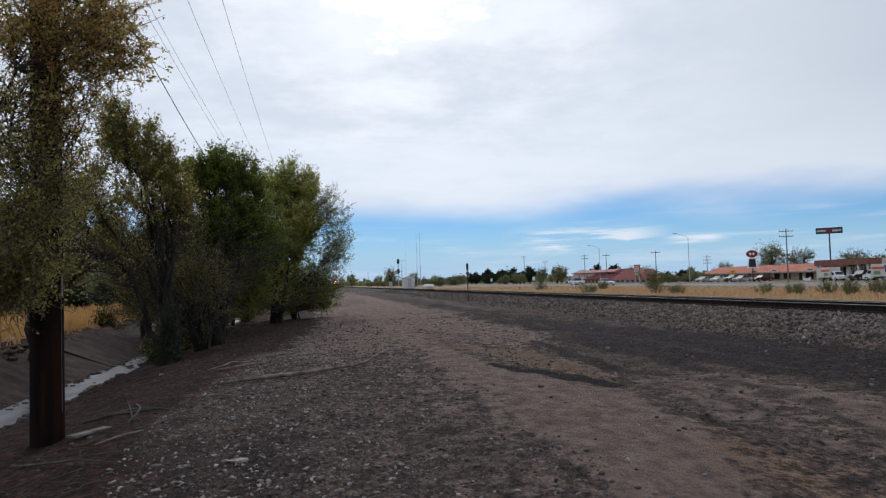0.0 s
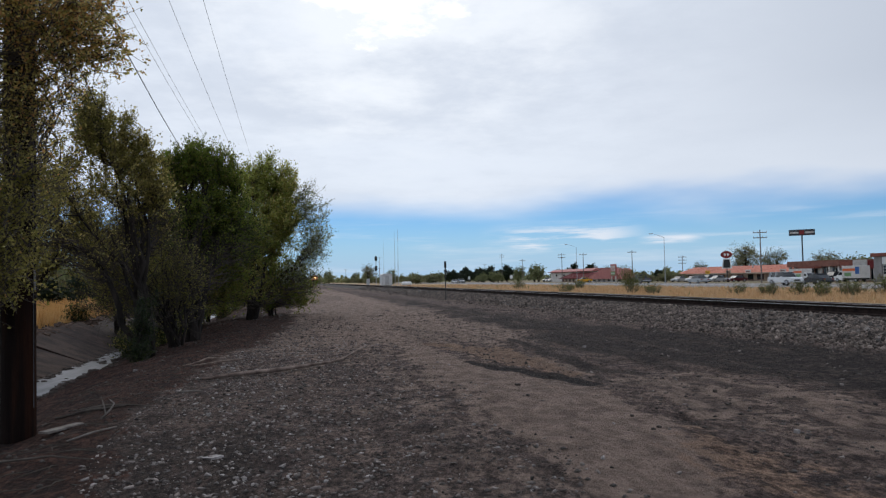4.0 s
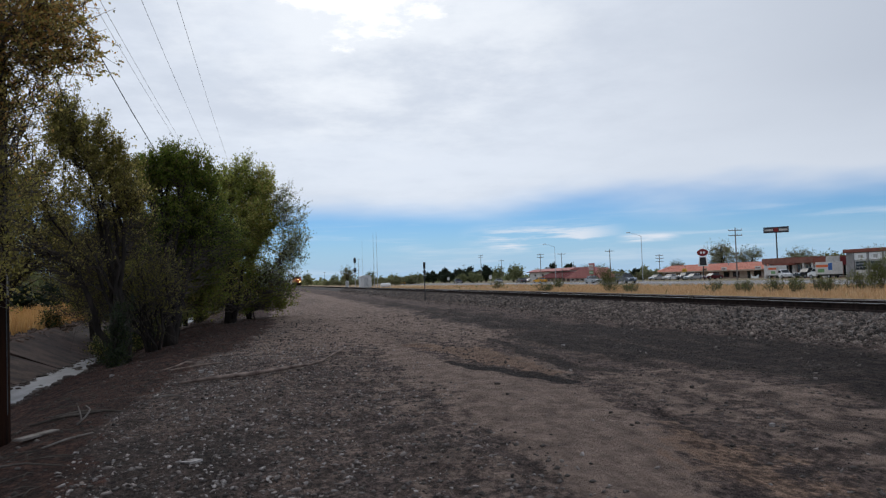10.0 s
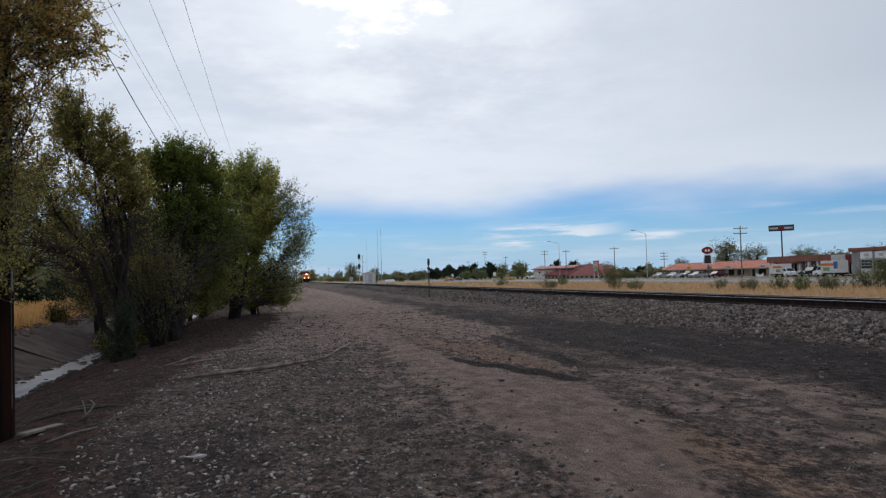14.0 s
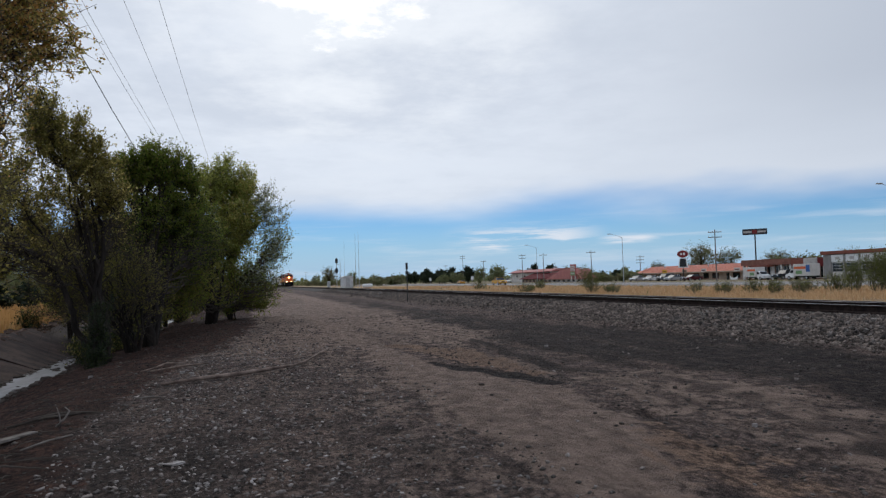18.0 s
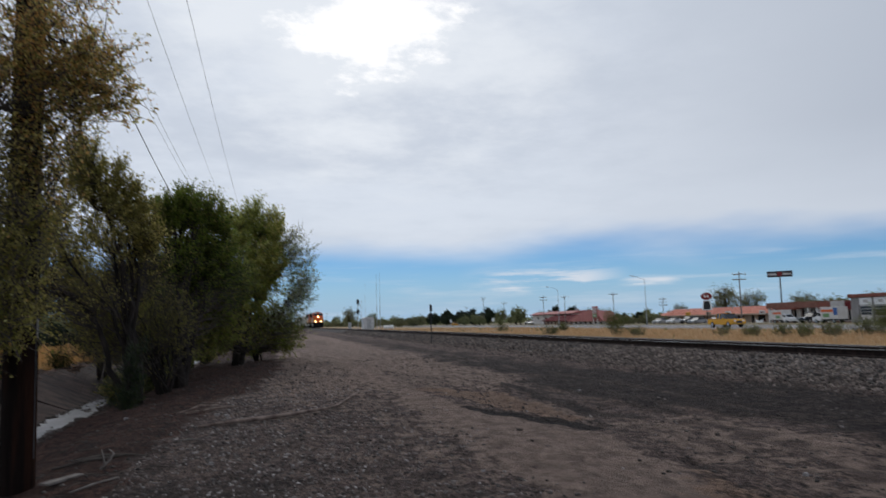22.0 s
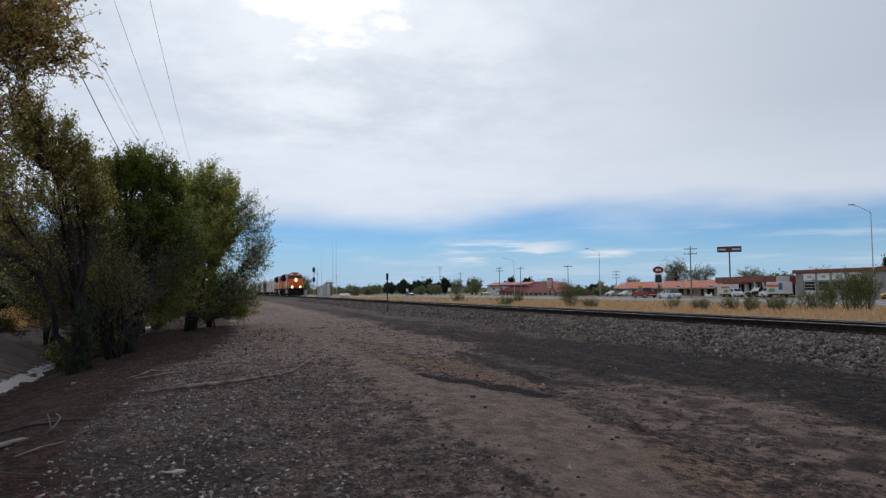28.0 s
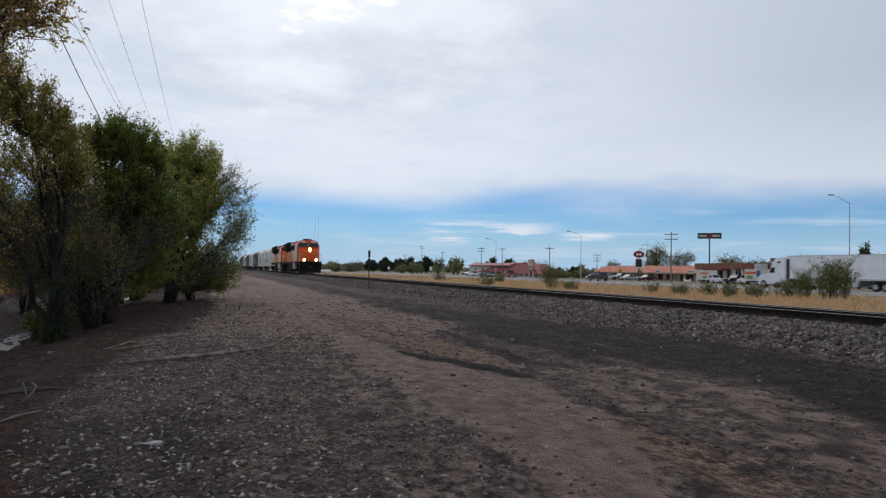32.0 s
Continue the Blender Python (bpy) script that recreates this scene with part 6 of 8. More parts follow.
def build_diner():
    """The long low restaurant row under a salmon roof."""
    b = holder("restaurant", "long low restaurant row with a salmon metal roof", "building")
    y0, y1, x0, x1, g = 151.0, 211.0, 118.0, 130.0, -0.95
    part("wall", box(x0, x1, y0, y1, g - 0.3, 1.75), M["beige"], b)
    roof = part("roof", prism([(x0 - 1.6, 1.62), (x0 + 5.0, 3.55), (x1 + 1.0, 1.62), (x1 + 1.0, 1.5), (x0 - 1.6, 1.5)], y0 - 1, y1 + 1), M["salmon"], b, "salmon ribbed metal roof")
    for y in np.arange(y0, y1, 1.5):
        part("seam", prism([(x0 - 1.6, 1.64), (x0 + 5.0, 3.57), (x0 + 5.0, 3.63), (x0 - 1.6, 1.70)], y, y + 0.10), M["salmon"], roof)
    part("fascia", box(x0 - 1.68, x0 - 1.58, y0 - 1, y1 + 1, 1.35, 1.66), M["beige"], b)
    for k, y in enumerate(np.arange(y0 + 1.5, y1 - 3, 4.4)):
        if k % 4 == 3:
            d = part("door", box(x0 - 0.06, x0 + 0.02, y, y + 1.1, g, g + 2.1), M["glass"], b)
            part("handle", box(x0 - 0.10, x0 - 0.06, y + 0.9, y + 0.95, g + 0.9, g + 1.2), M["steel"], d)
        else:
            wall_window(b, x0, y, y + 2.9, g + 0.7, g + 2.2, "brown_brick")
    for y in np.arange(y0, y1, 6.0):
        part("porch_post", box(x0 - 1.5, x0 - 1.3, y, y + 0.2, g - 0.2, 1.5), M["beige"], b)
    for y, z, mat in ((193.3, 2.0, "sign_yellow"), (183, 1.9, "beige"), (174, 1.95, "stucco"), (160, 1.9, "stucco")):
        s = part("roof_sign", box(x0 - 1.9, x0 - 1.72, y - 1.1, y + 1.1, z - 0.45, z + 0.45, 0.03), M[mat], b, "small business sign above the eave")
        part("lettering_bar", box(x0 - 1.93, x0 - 1.90, y - 0.8, y + 0.8, z - 0.1, z + 0.12), M["dark_red"], s)
    for y in (157, 179, 201):
        part("vent", tube((x0 + 3, y, 2.9), (x0 + 3, y, 3.5), 0.15), M["steel"], roof)
    b.matrix_world = FRAME


def build_red_house():
    """White block with a red flat roof, dark red lean-to and a pink hipped wing."""
    b = holder("cafe", "white stuccoed cafe with red and pink roofs", "building")
    g = -0.55
    part("wall", box(97, 108, 232, 271, g - 0.3, 3.2), M["stucco"], b)
    part("roof", prism([(96.2, 3.2), (108.8, 3.2), (106, 4.2), (99, 4.2)], 231, 272), M["pink_roof"], b)
    part("roof_edge", box(96.1, 96.25, 231, 272, 3.05, 3.3), M["dark_red"], b, "dark red fascia")
    part("lean_to_roof", prism([(91.6, 0.95), (97.1, 2.85), (97.1, 2.70), (91.6, 0.8)], 210, 248), M["dark_red"], b, "dark red lean-to roof")
    for y in np.arange(211, 248, 2.2):
        part("seam", prism([(91.6, 0.96), (97.1, 2.86), (97.1, 2.92), (91.6, 1.02)], y, y + 0.12), M["dark_red"], b)
    part("lean_to_wall", box(92.4, 97, 211, 247, g - 0.3, 0.95), M["beige"], b)
    part("wing_wall", box(91.6, 95.0, 196.0, 219.0, g - 0.3, 0.75), M["stucco"], b)
    bm = prism([(194.7, 0.72), (199.8, 3.6), (207.5, 3.6), (220.5, 0.72), (220.5, 0.6), (194.7, 0.6)], 90.4, 95.5, axis="x")
    part("wing_roof", bm, M["pink_roof"], b, "pink hipped roof")
    for y in np.arange(218, 246, 3.4):
        wall_window(b, 92.4, y, y + 1.8, g + 0.45, g + 1.25, "dark_red")
    for y in np.arange(197.5, 217, 3.6):
        wall_window(b, 91.6, y, y + 2.0, g + 0.35, g + 1.1)
    for y in (240, 248, 256, 264):
        wall_window(b, 97, y, y + 1.6, 1.6, 2.4)
    part("door", box(92.32, 92.42, 229, 230.2, g, g + 1.4), M["glass"], b)
    for y in (238, 262):
        part("roof_vent", box(101, 102, y, y + 1.2, 4.2, 4.9, 0.05), M["steel"], b)
    b.matrix_world = FRAME
    s = holder("pylon_sign", "pink and white pylon sign with rows of dark bars", "sign")
    part("cabinet", box(-0.2, 0.2, -1.7, 1.7, 2.0, 5.4, 0.05), M["pink_roof"], s)
    for z, tall, mat in ((4.55, 0.35, "stucco"), (3.75, 0.30, "stucco"), (2.75, 0.50, "sign_green")):
        f = part("face", box(-0.24, -0.2, -1.45, 1.45, z - tall, z + tall), M[mat], s, "green face" if mat == "sign_green" else "white face")
        part("lettering_bar", box(-0.27, -0.24, -1.1, 1.1, z - 0.10, z + 0.10), M["sign_red" if mat == "stucco" else "stucco"], f)
    for y in (-1.3, 1.3):
        part("leg", box(-0.12, 0.12, y - 0.12, y + 0.12, -0.3, 2.0), M["stucco"], s)
    put(s, 90, 198.8, -0.55)


def build_strip():
    """Brown brick shop strip."""
    b = holder("shop_strip", "low brick shop strip with rust fascia and glass doors", "building")
    g = -0.45
    part("wall", box(105, 117, 113.3, 141, g - 0.3, 3.0), M["brown_brick"], b)
    part("fascia", box(103.4, 117, 125.5, 141, 2.55, 3.75), M["brown_brick"], b)
    part("fascia", box(103.4, 117, 113.3, 125.4, 2.2, 3.35), M["rust_fascia"], b)
    part("canopy", box(102.2, 104, 131, 136, 2.2, 2.6), M["rust_fascia"], b)
    part("sign_board", box(103.2, 103.38, 118.3, 121.8, 2.3, 3.6, 0.03), M["loco_grey"], b, "blank pale sign board")
    part("maroon_panel", box(103.22, 103.38, 113.4, 118.1, 1.9, 3.4, 0.02), M["dark_red"], b, "dark maroon panel")
    for y in np.arange(126.0, 140.5, 2.4):
        part("mullion", box(104.8, 104.95, y, y + 0.12, g + 0.2, 2.5), M["white"], b)
    for y in np.arange(114.6, 139.5, 2.5):
        wall_window(b, 105, y, y + 2.3, g + 0.25, g + 2.75, "stucco")
    for y in (114, 117, 120, 123, 126, 128.6, 131.3, 135.6, 140.5):
        part("column", box(103.6, 104.1, y - 0.22, y + 0.22, g - 0.3, 2.6), M["stucco"], b)
    b.matrix_world = FRAME


def build_garage():
    """Grey workshop with a rust-red fascia and white bay panels."""
    b = holder("workshop", "grey block workshop with rust fascia and roll-up doors", "building")
    g = -0.42
    part("wall", box(100, 116, 40, 113, g - 0.3, 3.95), M["block"], b)
    part("fascia", box(99.6, 116.4, 39.6, 113.3, 3.95, 4.55, 0.03), M["rust_fascia"], b)
    for k in range(4):
        y = 99.6 + k * 3.3 - 1.5
        part("bay_panel", box(99.86, 99.99, y, y + 3.0, 2.62, 3.85, 0.02), M["white"], b, "white panel above a bay")
        part("panel_mark", box(99.82, 99.86, y + 1.0, y + 2.0, 3.0, 3.5), M["loco_grey"], b)
        d = part("roll_door", box(99.9, 100.02, y + 0.2, y + 2.8, g, 2.5), M["stucco"], b)
        for r in range(3):
            for c in range(3):
                part("pane", box(99.87, 99.9, y + 0.3 + c * 0.82, y + 1.05 + c * 0.82, 0.9 + r * 0.52, 1.35 + r * 0.52), M["glass"], d)
        part("pier", box(99.7, 100.02, y + 2.95, y + 3.3, g - 0.2, 3.9), M["block"], b)
    for y in (60, 70, 84):
        wall_window(b, 100, y, y + 1.4, 1.2, 2.2)
    part("wall_lamp", box(99.8, 100, 88, 88.4, 2.6, 2.9), M["steel"], b)
    b.matrix_world = FRAME


def build_signs():
    s = holder("pole_sign", "high pole sign with a dark panel, pale bars and red centre", "sign")
    part("pole", tube((0, 0, -0.4), (0, 0, 9.9), 0.19, 0.16), M["dark_steel"], s)
    p = part("panel", box(-0.25, 0.25, -2.95, 2.95, 9.75, 11.0, 0.04), M["sign_dark"], s)
    part("pale_bar", box(-0.28, -0.25, 0.7, 2.7, 10.15, 10.55), M["loco_grey"], p)
    part("pale_bar", box(-0.28, -0.25, -2.7, -0.7, 10.15, 10.55), M["loco_grey"], p)
    part("red_mark", box(-0.29, -0.25, -0.55, 0.55, 9.95, 10.8), M["sign_red"], p)
    put(s, 105, 138, -0.55, 46)
    s.scale = (1, 0.84, 1)
    s = holder("pole_sign", "red pointed-oval restaurant sign over a black letter board", "sign")
    part("pole", tube((0, 0, -0.4), (0, 0, 3.3), 0.14), M["dark_steel"], s)

    def oval(w, h, x0, x1):
        bm = bmesh.new()
        rows = []
        for x in (x0, x1):
            ring = []
            for k in range(24):
                a = 2 * math.pi * k / 24
                ring.append(bm.verts.new((x, math.copysign(abs(math.cos(a)) ** 1.25, math.cos(a)) * w, math.sin(a) * h + 6.45)))
            rows.append(ring)
        for k in range(24):
            bm.faces.new((rows[0][k], rows[0][(k + 1) % 24], rows[1][(k + 1) % 24], rows[1][k]))
        bm.faces.new(rows[0][::-1])
        bm.faces.new(rows[1])
        bmesh.ops.recalc_face_normals(bm, faces=bm.faces)
        return bm

    o = part("oval_edge", oval(1.70, 0.93, -0.2, 0.2), M["white"], s, "white rim")
    part("oval_face", oval(1.60, 0.85, -0.24, 0.24), M["sign_red"], o, "dark red face")
    for y in (-0.42, 0.42):
        part("white_mark", tube((-0.28, y, 6.45), (-0.24, y, 6.45), 0.30, sides=14), M["white"], o)
    part("board_frame", prism([(-1.45, 3.2), (1.45, 3.2), (0.95, 5.5), (-0.95, 5.5)], -0.15, 0.15, axis="x"), M["white"], s, "white tapering frame")
    part("letter_board", prism([(-1.0, 3.4), (1.0, 3.4), (0.8, 5.3), (-0.8, 5.3)], -0.2, -0.15, axis="x"), M["black"], s, "black letter board")
    put(s, 100, 158, -0.5, 48)
    s.scale = (1, 0.80, 1)
    b = holder("banner", "white sagging banner tied between two stakes", "banner")
    bm = bmesh.new()
    rows = []
    for x in (0, 0.03):
        top = [bm.verts.new((x, -1.15 + 2.3 * k / 10, 0.9 - 0.35 * (1 - (k / 5 - 1) ** 2))) for k in range(11)]
        low = [bm.verts.new((x, -1.15 + 2.3 * k / 10, 0.25 - 0.1 * (1 - (k / 5 - 1) ** 2))) for k in range(11)]
        rows.append((top, low))
        for k in range(10):
            bm.faces.new((top[k], top[k + 1], low[k + 1], low[k]))
    bmesh.ops.recalc_face_normals(bm, faces=bm.faces)
    part("cloth", bm, M["white"], b)
    for y in (-1.15, 1.15):
        part("stake", tube((0, y, -0.3), (0, y, 1.0), 0.04, sides=6), M["steel"], b)
    put(b, 92, 127.8, gz(92, 127.8))
    for x, y in ((78.5, 262), (79, 330)):
        s = holder("road_sign", "small white rectangular road sign on a post", "sign", "road signs")
        part("post", tube((0, 0, -0.3), (0, 0, 2.6), 0.04, sides=6), M["steel"], s)
        part("plate", box(-0.5, 0.5, -0.03, 0, 1.5, 2.8), M["white"], s)
        put(s, x, y, gz(x, y), 0)


def build_street_lamps():
    first = None
    for y, tall in ((144.5, 0.96), (194, 0.98), (73.9, 1.09)):
        if first is None:
            first = holder("street_lamp", "tall grey steel street lamp with a curved arm", "street lamp", "street lamps")
            part("pole", tube((0, 0, 0), (0, 0, 10.1), 0.085, 0.045), M["lamp_grey"], first)
            v, f = polytube([(0, 0, 10.0), (-0.3, 0, 10.2), (-1.6, 0, 10.65), (-2.8, 0, 10.95)], [0.035, 0.035, 0.03, 0.026], 6)
            a = mesh_ob("arm", v, f, M["lamp_grey"], True)
            a.parent = first
            part("lamp_head", box(-3.35, -2.55, -0.14, 0.14, 10.85, 11.0, 0.04), M["loco_grey"], first)
            part("base", tube((0, 0, -0.3), (0, 0, 0.35), 0.24, 0.2), M["concrete"], first)
            ob = first
        else:
            ob = copy_thing(first, pose(0, 0, 0))
        put(ob, 77, y, gz(77, y))
        ob.scale = (1, 1, tall)
    poles = [(84, 121.8, 9.2, 2), (90, 186.8, 8.1, 1), (90, 221.2, 8.7, 1), (90, 240.2, 9.3, 2), (120, 213.9, 7.6, 3), (100, 349, 13, 2), (95, 300, 9, 1), (60, 520, 10, 1), (110, 420, 10, 1), (45, 640, 11, 1)]
    for x, y, top, arms in poles:
        p = holder("utility_pole", "weathered wooden utility pole with crossarms", "utility pole", "far utility poles")
        part("shaft", tube((0, 0, -0.5), (0, 0, top + 0.5), 0.14, 0.09), M["grey_pole"], p)
        for k in range(arms):
            z = top - k * 0.95
            part("crossarm", box(-1.2, 1.2, -0.06, 0.06, z - 0.06, z + 0.08), M["grey_pole"], p)
            for e in (-1.1, -0.4, 0.4, 1.1):
                part("insulator", tube((e, 0, z + 0.08), (e, 0, z + 0.3), 0.05, sides=6), M["loco_grey"], p)
        put(p, x, y, gz(x, y), -30)


build_diner()
build_red_house()
build_strip()
build_garage()
build_signs()
build_street_lamps()


def build_far_trees():
    """Trees and brush behind the buildings, at the end of the line and across the ditch."""
    o = (0, 0, 0)
    round_ = make_elm("leafy roadside tree in olive green", 71, o, 4, [(0, 0, 3.6, 2.6, 2.6, 2.4, 1.0), (0.8, 0.5, 2.2, 2.4, 2.4, 1.6, 0.6)], 110, [("leaf_far", 1.0, 0.5)], 13, 5, 0.125, 0.9, 0.16, far=True, group="far trees")
    bare = make_elm("half-bare spreading tree with grey-brown twigs", 72, o, 5, [(0, 0, 5.6, 3.6, 3.6, 2.8, 1.0), (1.0, 1.0, 3.8, 3.2, 3.2, 1.8, 0.5)], 150, [("leaf_faded", 0.6, 0.5), ("leaf_far", 0.4, 0.5)], 17, 6, 0.066, 1.2, 0.22, far=True, group="far trees")
    cedar = make_elm("dark dense juniper with a ragged outline", 73, o, 4, [(0, 0, 2.2, 1.9, 1.9, 1.9, 1.0), (0.2, 0, 3.6, 1.2, 1.2, 1.5, 0.5)], 110, [("leaf_juniper", 1.0, 0.5)], 13, 5, 0.16, 0.6, 0.12, far=True, group="far trees")
    brush = make_elm("broad olive brush thicket", 74, o, 7, [(-1.2, 0, 1.1, 2.2, 1.6, 1.2, 1.0), (1.4, 0.5, 1.4, 1.8, 1.6, 1.3, 0.8)], 70, [("leaf_far", 0.7, 0.5), ("leaf_faded", 0.4, 0.6)], 10, 5, 0.13, 0.6, 0.05, "shrub", "shrub", far=True, group="far brush")
    pine = make_elm("tall dark pine with an open pointed crown", 75, o, 2, [(0, 0, 4.0, 2.3, 2.3, 2.6, 1.0), (0, 0, 7.0, 1.2, 1.2, 2.2, 0.5)], 150, [("leaf_juniper", 0.7, 0.5), ("leaf_far", 0.5, 0.4)], 18, 5, 0.12, 0.8, 0.2, far=True, group="far trees")
    used = set()

    def stand(kind, x, y, sc, rz=0.0, squash=1.0):
        ob = kind if kind.name not in used else copy_thing(kind, pose(0, 0, 0))
        used.add(kind.name)
        put(ob, x, y, gz(x, y) - 0.05, rz)
        ob.scale = (sc, sc, sc * squash)

    g = np.random.default_rng(12)
    stand(bare, 150, 226, 1.9, 0, 0.82)
    stand(bare, 152, 214, 1.5, 100, 0.85)
    for x, y, sc in ((150, 186, 1.0), (151, 178, 1.05), (149, 170, 0.95), (153, 192, 0.9), (150, 160, 0.8), (150, 148, 0.75), (155, 138, 0.9), (152, 130, 0.7)):
        stand(round_ if g.uniform() < 0.35 else bare, x, y, sc * 1.65, g.uniform(0, 360), 0.72)
    for x, y, sc in ((125, 116, 1.0), (128, 110, 1.15), (126, 104, 1.2), (132, 98, 1.25), (127, 93, 1.3), (130, 87, 1.2), (126, 82, 1.25)):
        stand(pine, x, y, sc, g.uniform(0, 360))
    stand(round_, 124, 112, 1.1)
    for k in range(11):
        stand(cedar, 108 + g.uniform(-6, 6), 385 + k * 9.5 + g.uniform(-2, 2), g.uniform(1.4, 2.15), g.uniform(0, 360), 0.9)
    for k in range(9):
        stand(cedar, 98 + g.uniform(-4, 4), 372 + k * 11 + g.uniform(-3, 3), g.uniform(1.2, 1.7), g.uniform(0, 360), 0.85)
    for x, y, sc in ((102, 300, 1.15), (104, 312, 1.3), (100, 322, 1.2)):
        stand(round_, x, y, sc * 1.1, g.uniform(0, 360))
    for x, y, sc in ((113, 288, 1.2), (114, 272, 1.1), (109, 262, 1.0)):
        stand(cedar, x, y, sc * 1.3, g.uniform(0, 360))
    for x, y, sc in ((62, 330, 1.3), (66, 345, 1.5), (60, 362, 1.4), (70, 380, 1.5), (58, 395, 1.3)):
        stand(brush, x, y, sc * 1.3, g.uniform(0, 360))
    for x, y, sc in ((110, 278, 1.0), (112, 284, 0.85), (108, 268, 0.7), (70 + 40, 300, 0.9), (112, 215, 0.75), (125, 238, 0.8), (128, 246, 0.85)):
        stand(cedar, x, y, sc, g.uniform(0, 360))
    for k in range(9):
        stand(round_, 82 + g.uniform(-3, 6), 285 + k * 6 + g.uniform(-3, 3), g.uniform(0.45, 0.9), g.uniform(0, 360))
    for k in range(16):
        stand(brush, 100 + g.uniform(-4, 22), 190 + k * 3.2, g.uniform(0.7, 1.25), g.uniform(0, 360))
    for k in range(12):
        stand(round_ if k % 2 else bare, 150 + g.uniform(-10, 30), 240 + k * 22, g.uniform(0.7, 1.0), g.uniform(0, 360))
    for k in range(16):
        stand(brush, 34 + g.uniform(-4, 14), 235 + k * 14 + g.uniform(-4, 4), g.uniform(0.7, 1.3), g.uniform(0, 360))
    stand(bare, 30, 299, 1.0)
    stand(round_, 40, 403, 1.25)
    stand(round_, 22, 460, 1.0)
    for k in range(14):
        stand(brush if k % 3 else round_, -25 + k * 9 + g.uniform(-3, 3), 620 + g.uniform(-40, 60), g.uniform(1.2, 2.0), g.uniform(0, 360))
    for k in range(26):
        stand((round_, brush, cedar)[k % 3], 30 + k * 14 + g.uniform(-5, 5), 760 - k * 7 + g.uniform(-30, 30), g.uniform(1.2, 1.9), g.uniform(0, 360))
    # across the ditch
    for k in range(7):
        stand(cedar, -11.5 - k * 1.7 + g.uniform(-0.6, 0.6), 54 + g.uniform(-3, 5), g.uniform(0.36, 0.55), g.uniform(0, 360), 0.8)
    for k in range(13):
        stand(brush, -24 + g.uniform(-4, 3), 34 + k * 7.5, g.uniform(0.9, 1.5), g.uniform(0, 360))
    for k in range(9):
        stand(round_ if k % 2 else bare, -34 + g.uniform(-6, 4), 30 + k * 13, g.uniform(0.7, 1.05), g.uniform(0, 360))
    for k in range(9):
        stand(round_ if k % 2 else brush, -10 + g.uniform(-5, 5), 120 + k * 45, g.uniform(0.8, 1.3), g.uniform(0, 360))


build_far_trees()


def build_far_woods():
    """A ragged belt of trees on the horizon, of countless leaves."""
    g = np.random.default_rng(77)
    n = 26000
    bear = radians(-30) + radians(85) * g.uniform(0, 1, n)
    r = g.uniform(560, 900, n)
    x, y = r * np.sin(bear - radians(-TURN)), r * np.cos(bear - radians(-TURN))
    top = 4.2 + 2.2 * waves(bear * 60, r * 0.01, 1.0, 3) + 1.8 * waves(bear * 190, r * 0.02, 1.0, 5)
    z = ground_z(x, y) + np.maximum(top, 1.0) * g.uniform(0, 1, n) ** 0.8
    c = np.stack([x, y, z], 1)
    a = g.normal(0, 1, (n, 3))
    a /= np.linalg.norm(a, axis=1)[:, None]
    b = np.cross(a, g.normal(0, 1, (n, 3)))
    b /= np.linalg.norm(b, axis=1)[:, None]
    s = g.uniform(0.5, 1.3, (n, 1))
    ob = quads_ob("far_woods", np.stack([c - a * s, c - b * s * 0.8, c + a * s, c + b * s * 0.8], 1).reshape(-1, 3), M["leaf_far"])
    ob.matrix_world = FRAME
    tagged(ob, "low hazy belt of trees along the horizon", "woods", kind="stuff")


build_far_woods()

# ---- vehicles; x across, front towards -y, z up from the road ----


def wheel_at(parent, x, y, r, w=0.22):
    s = 1 if x > 0 else -1
    t = part("wheel", tube((x - s * w, y, r), (x, y, r), r, sides=18), M["tyre"], parent)
    part("rim", tube((x - s * 0.02, y, r), (x + s * 0.012, y, r), r * 0.62, sides=12), M["rim"], t)


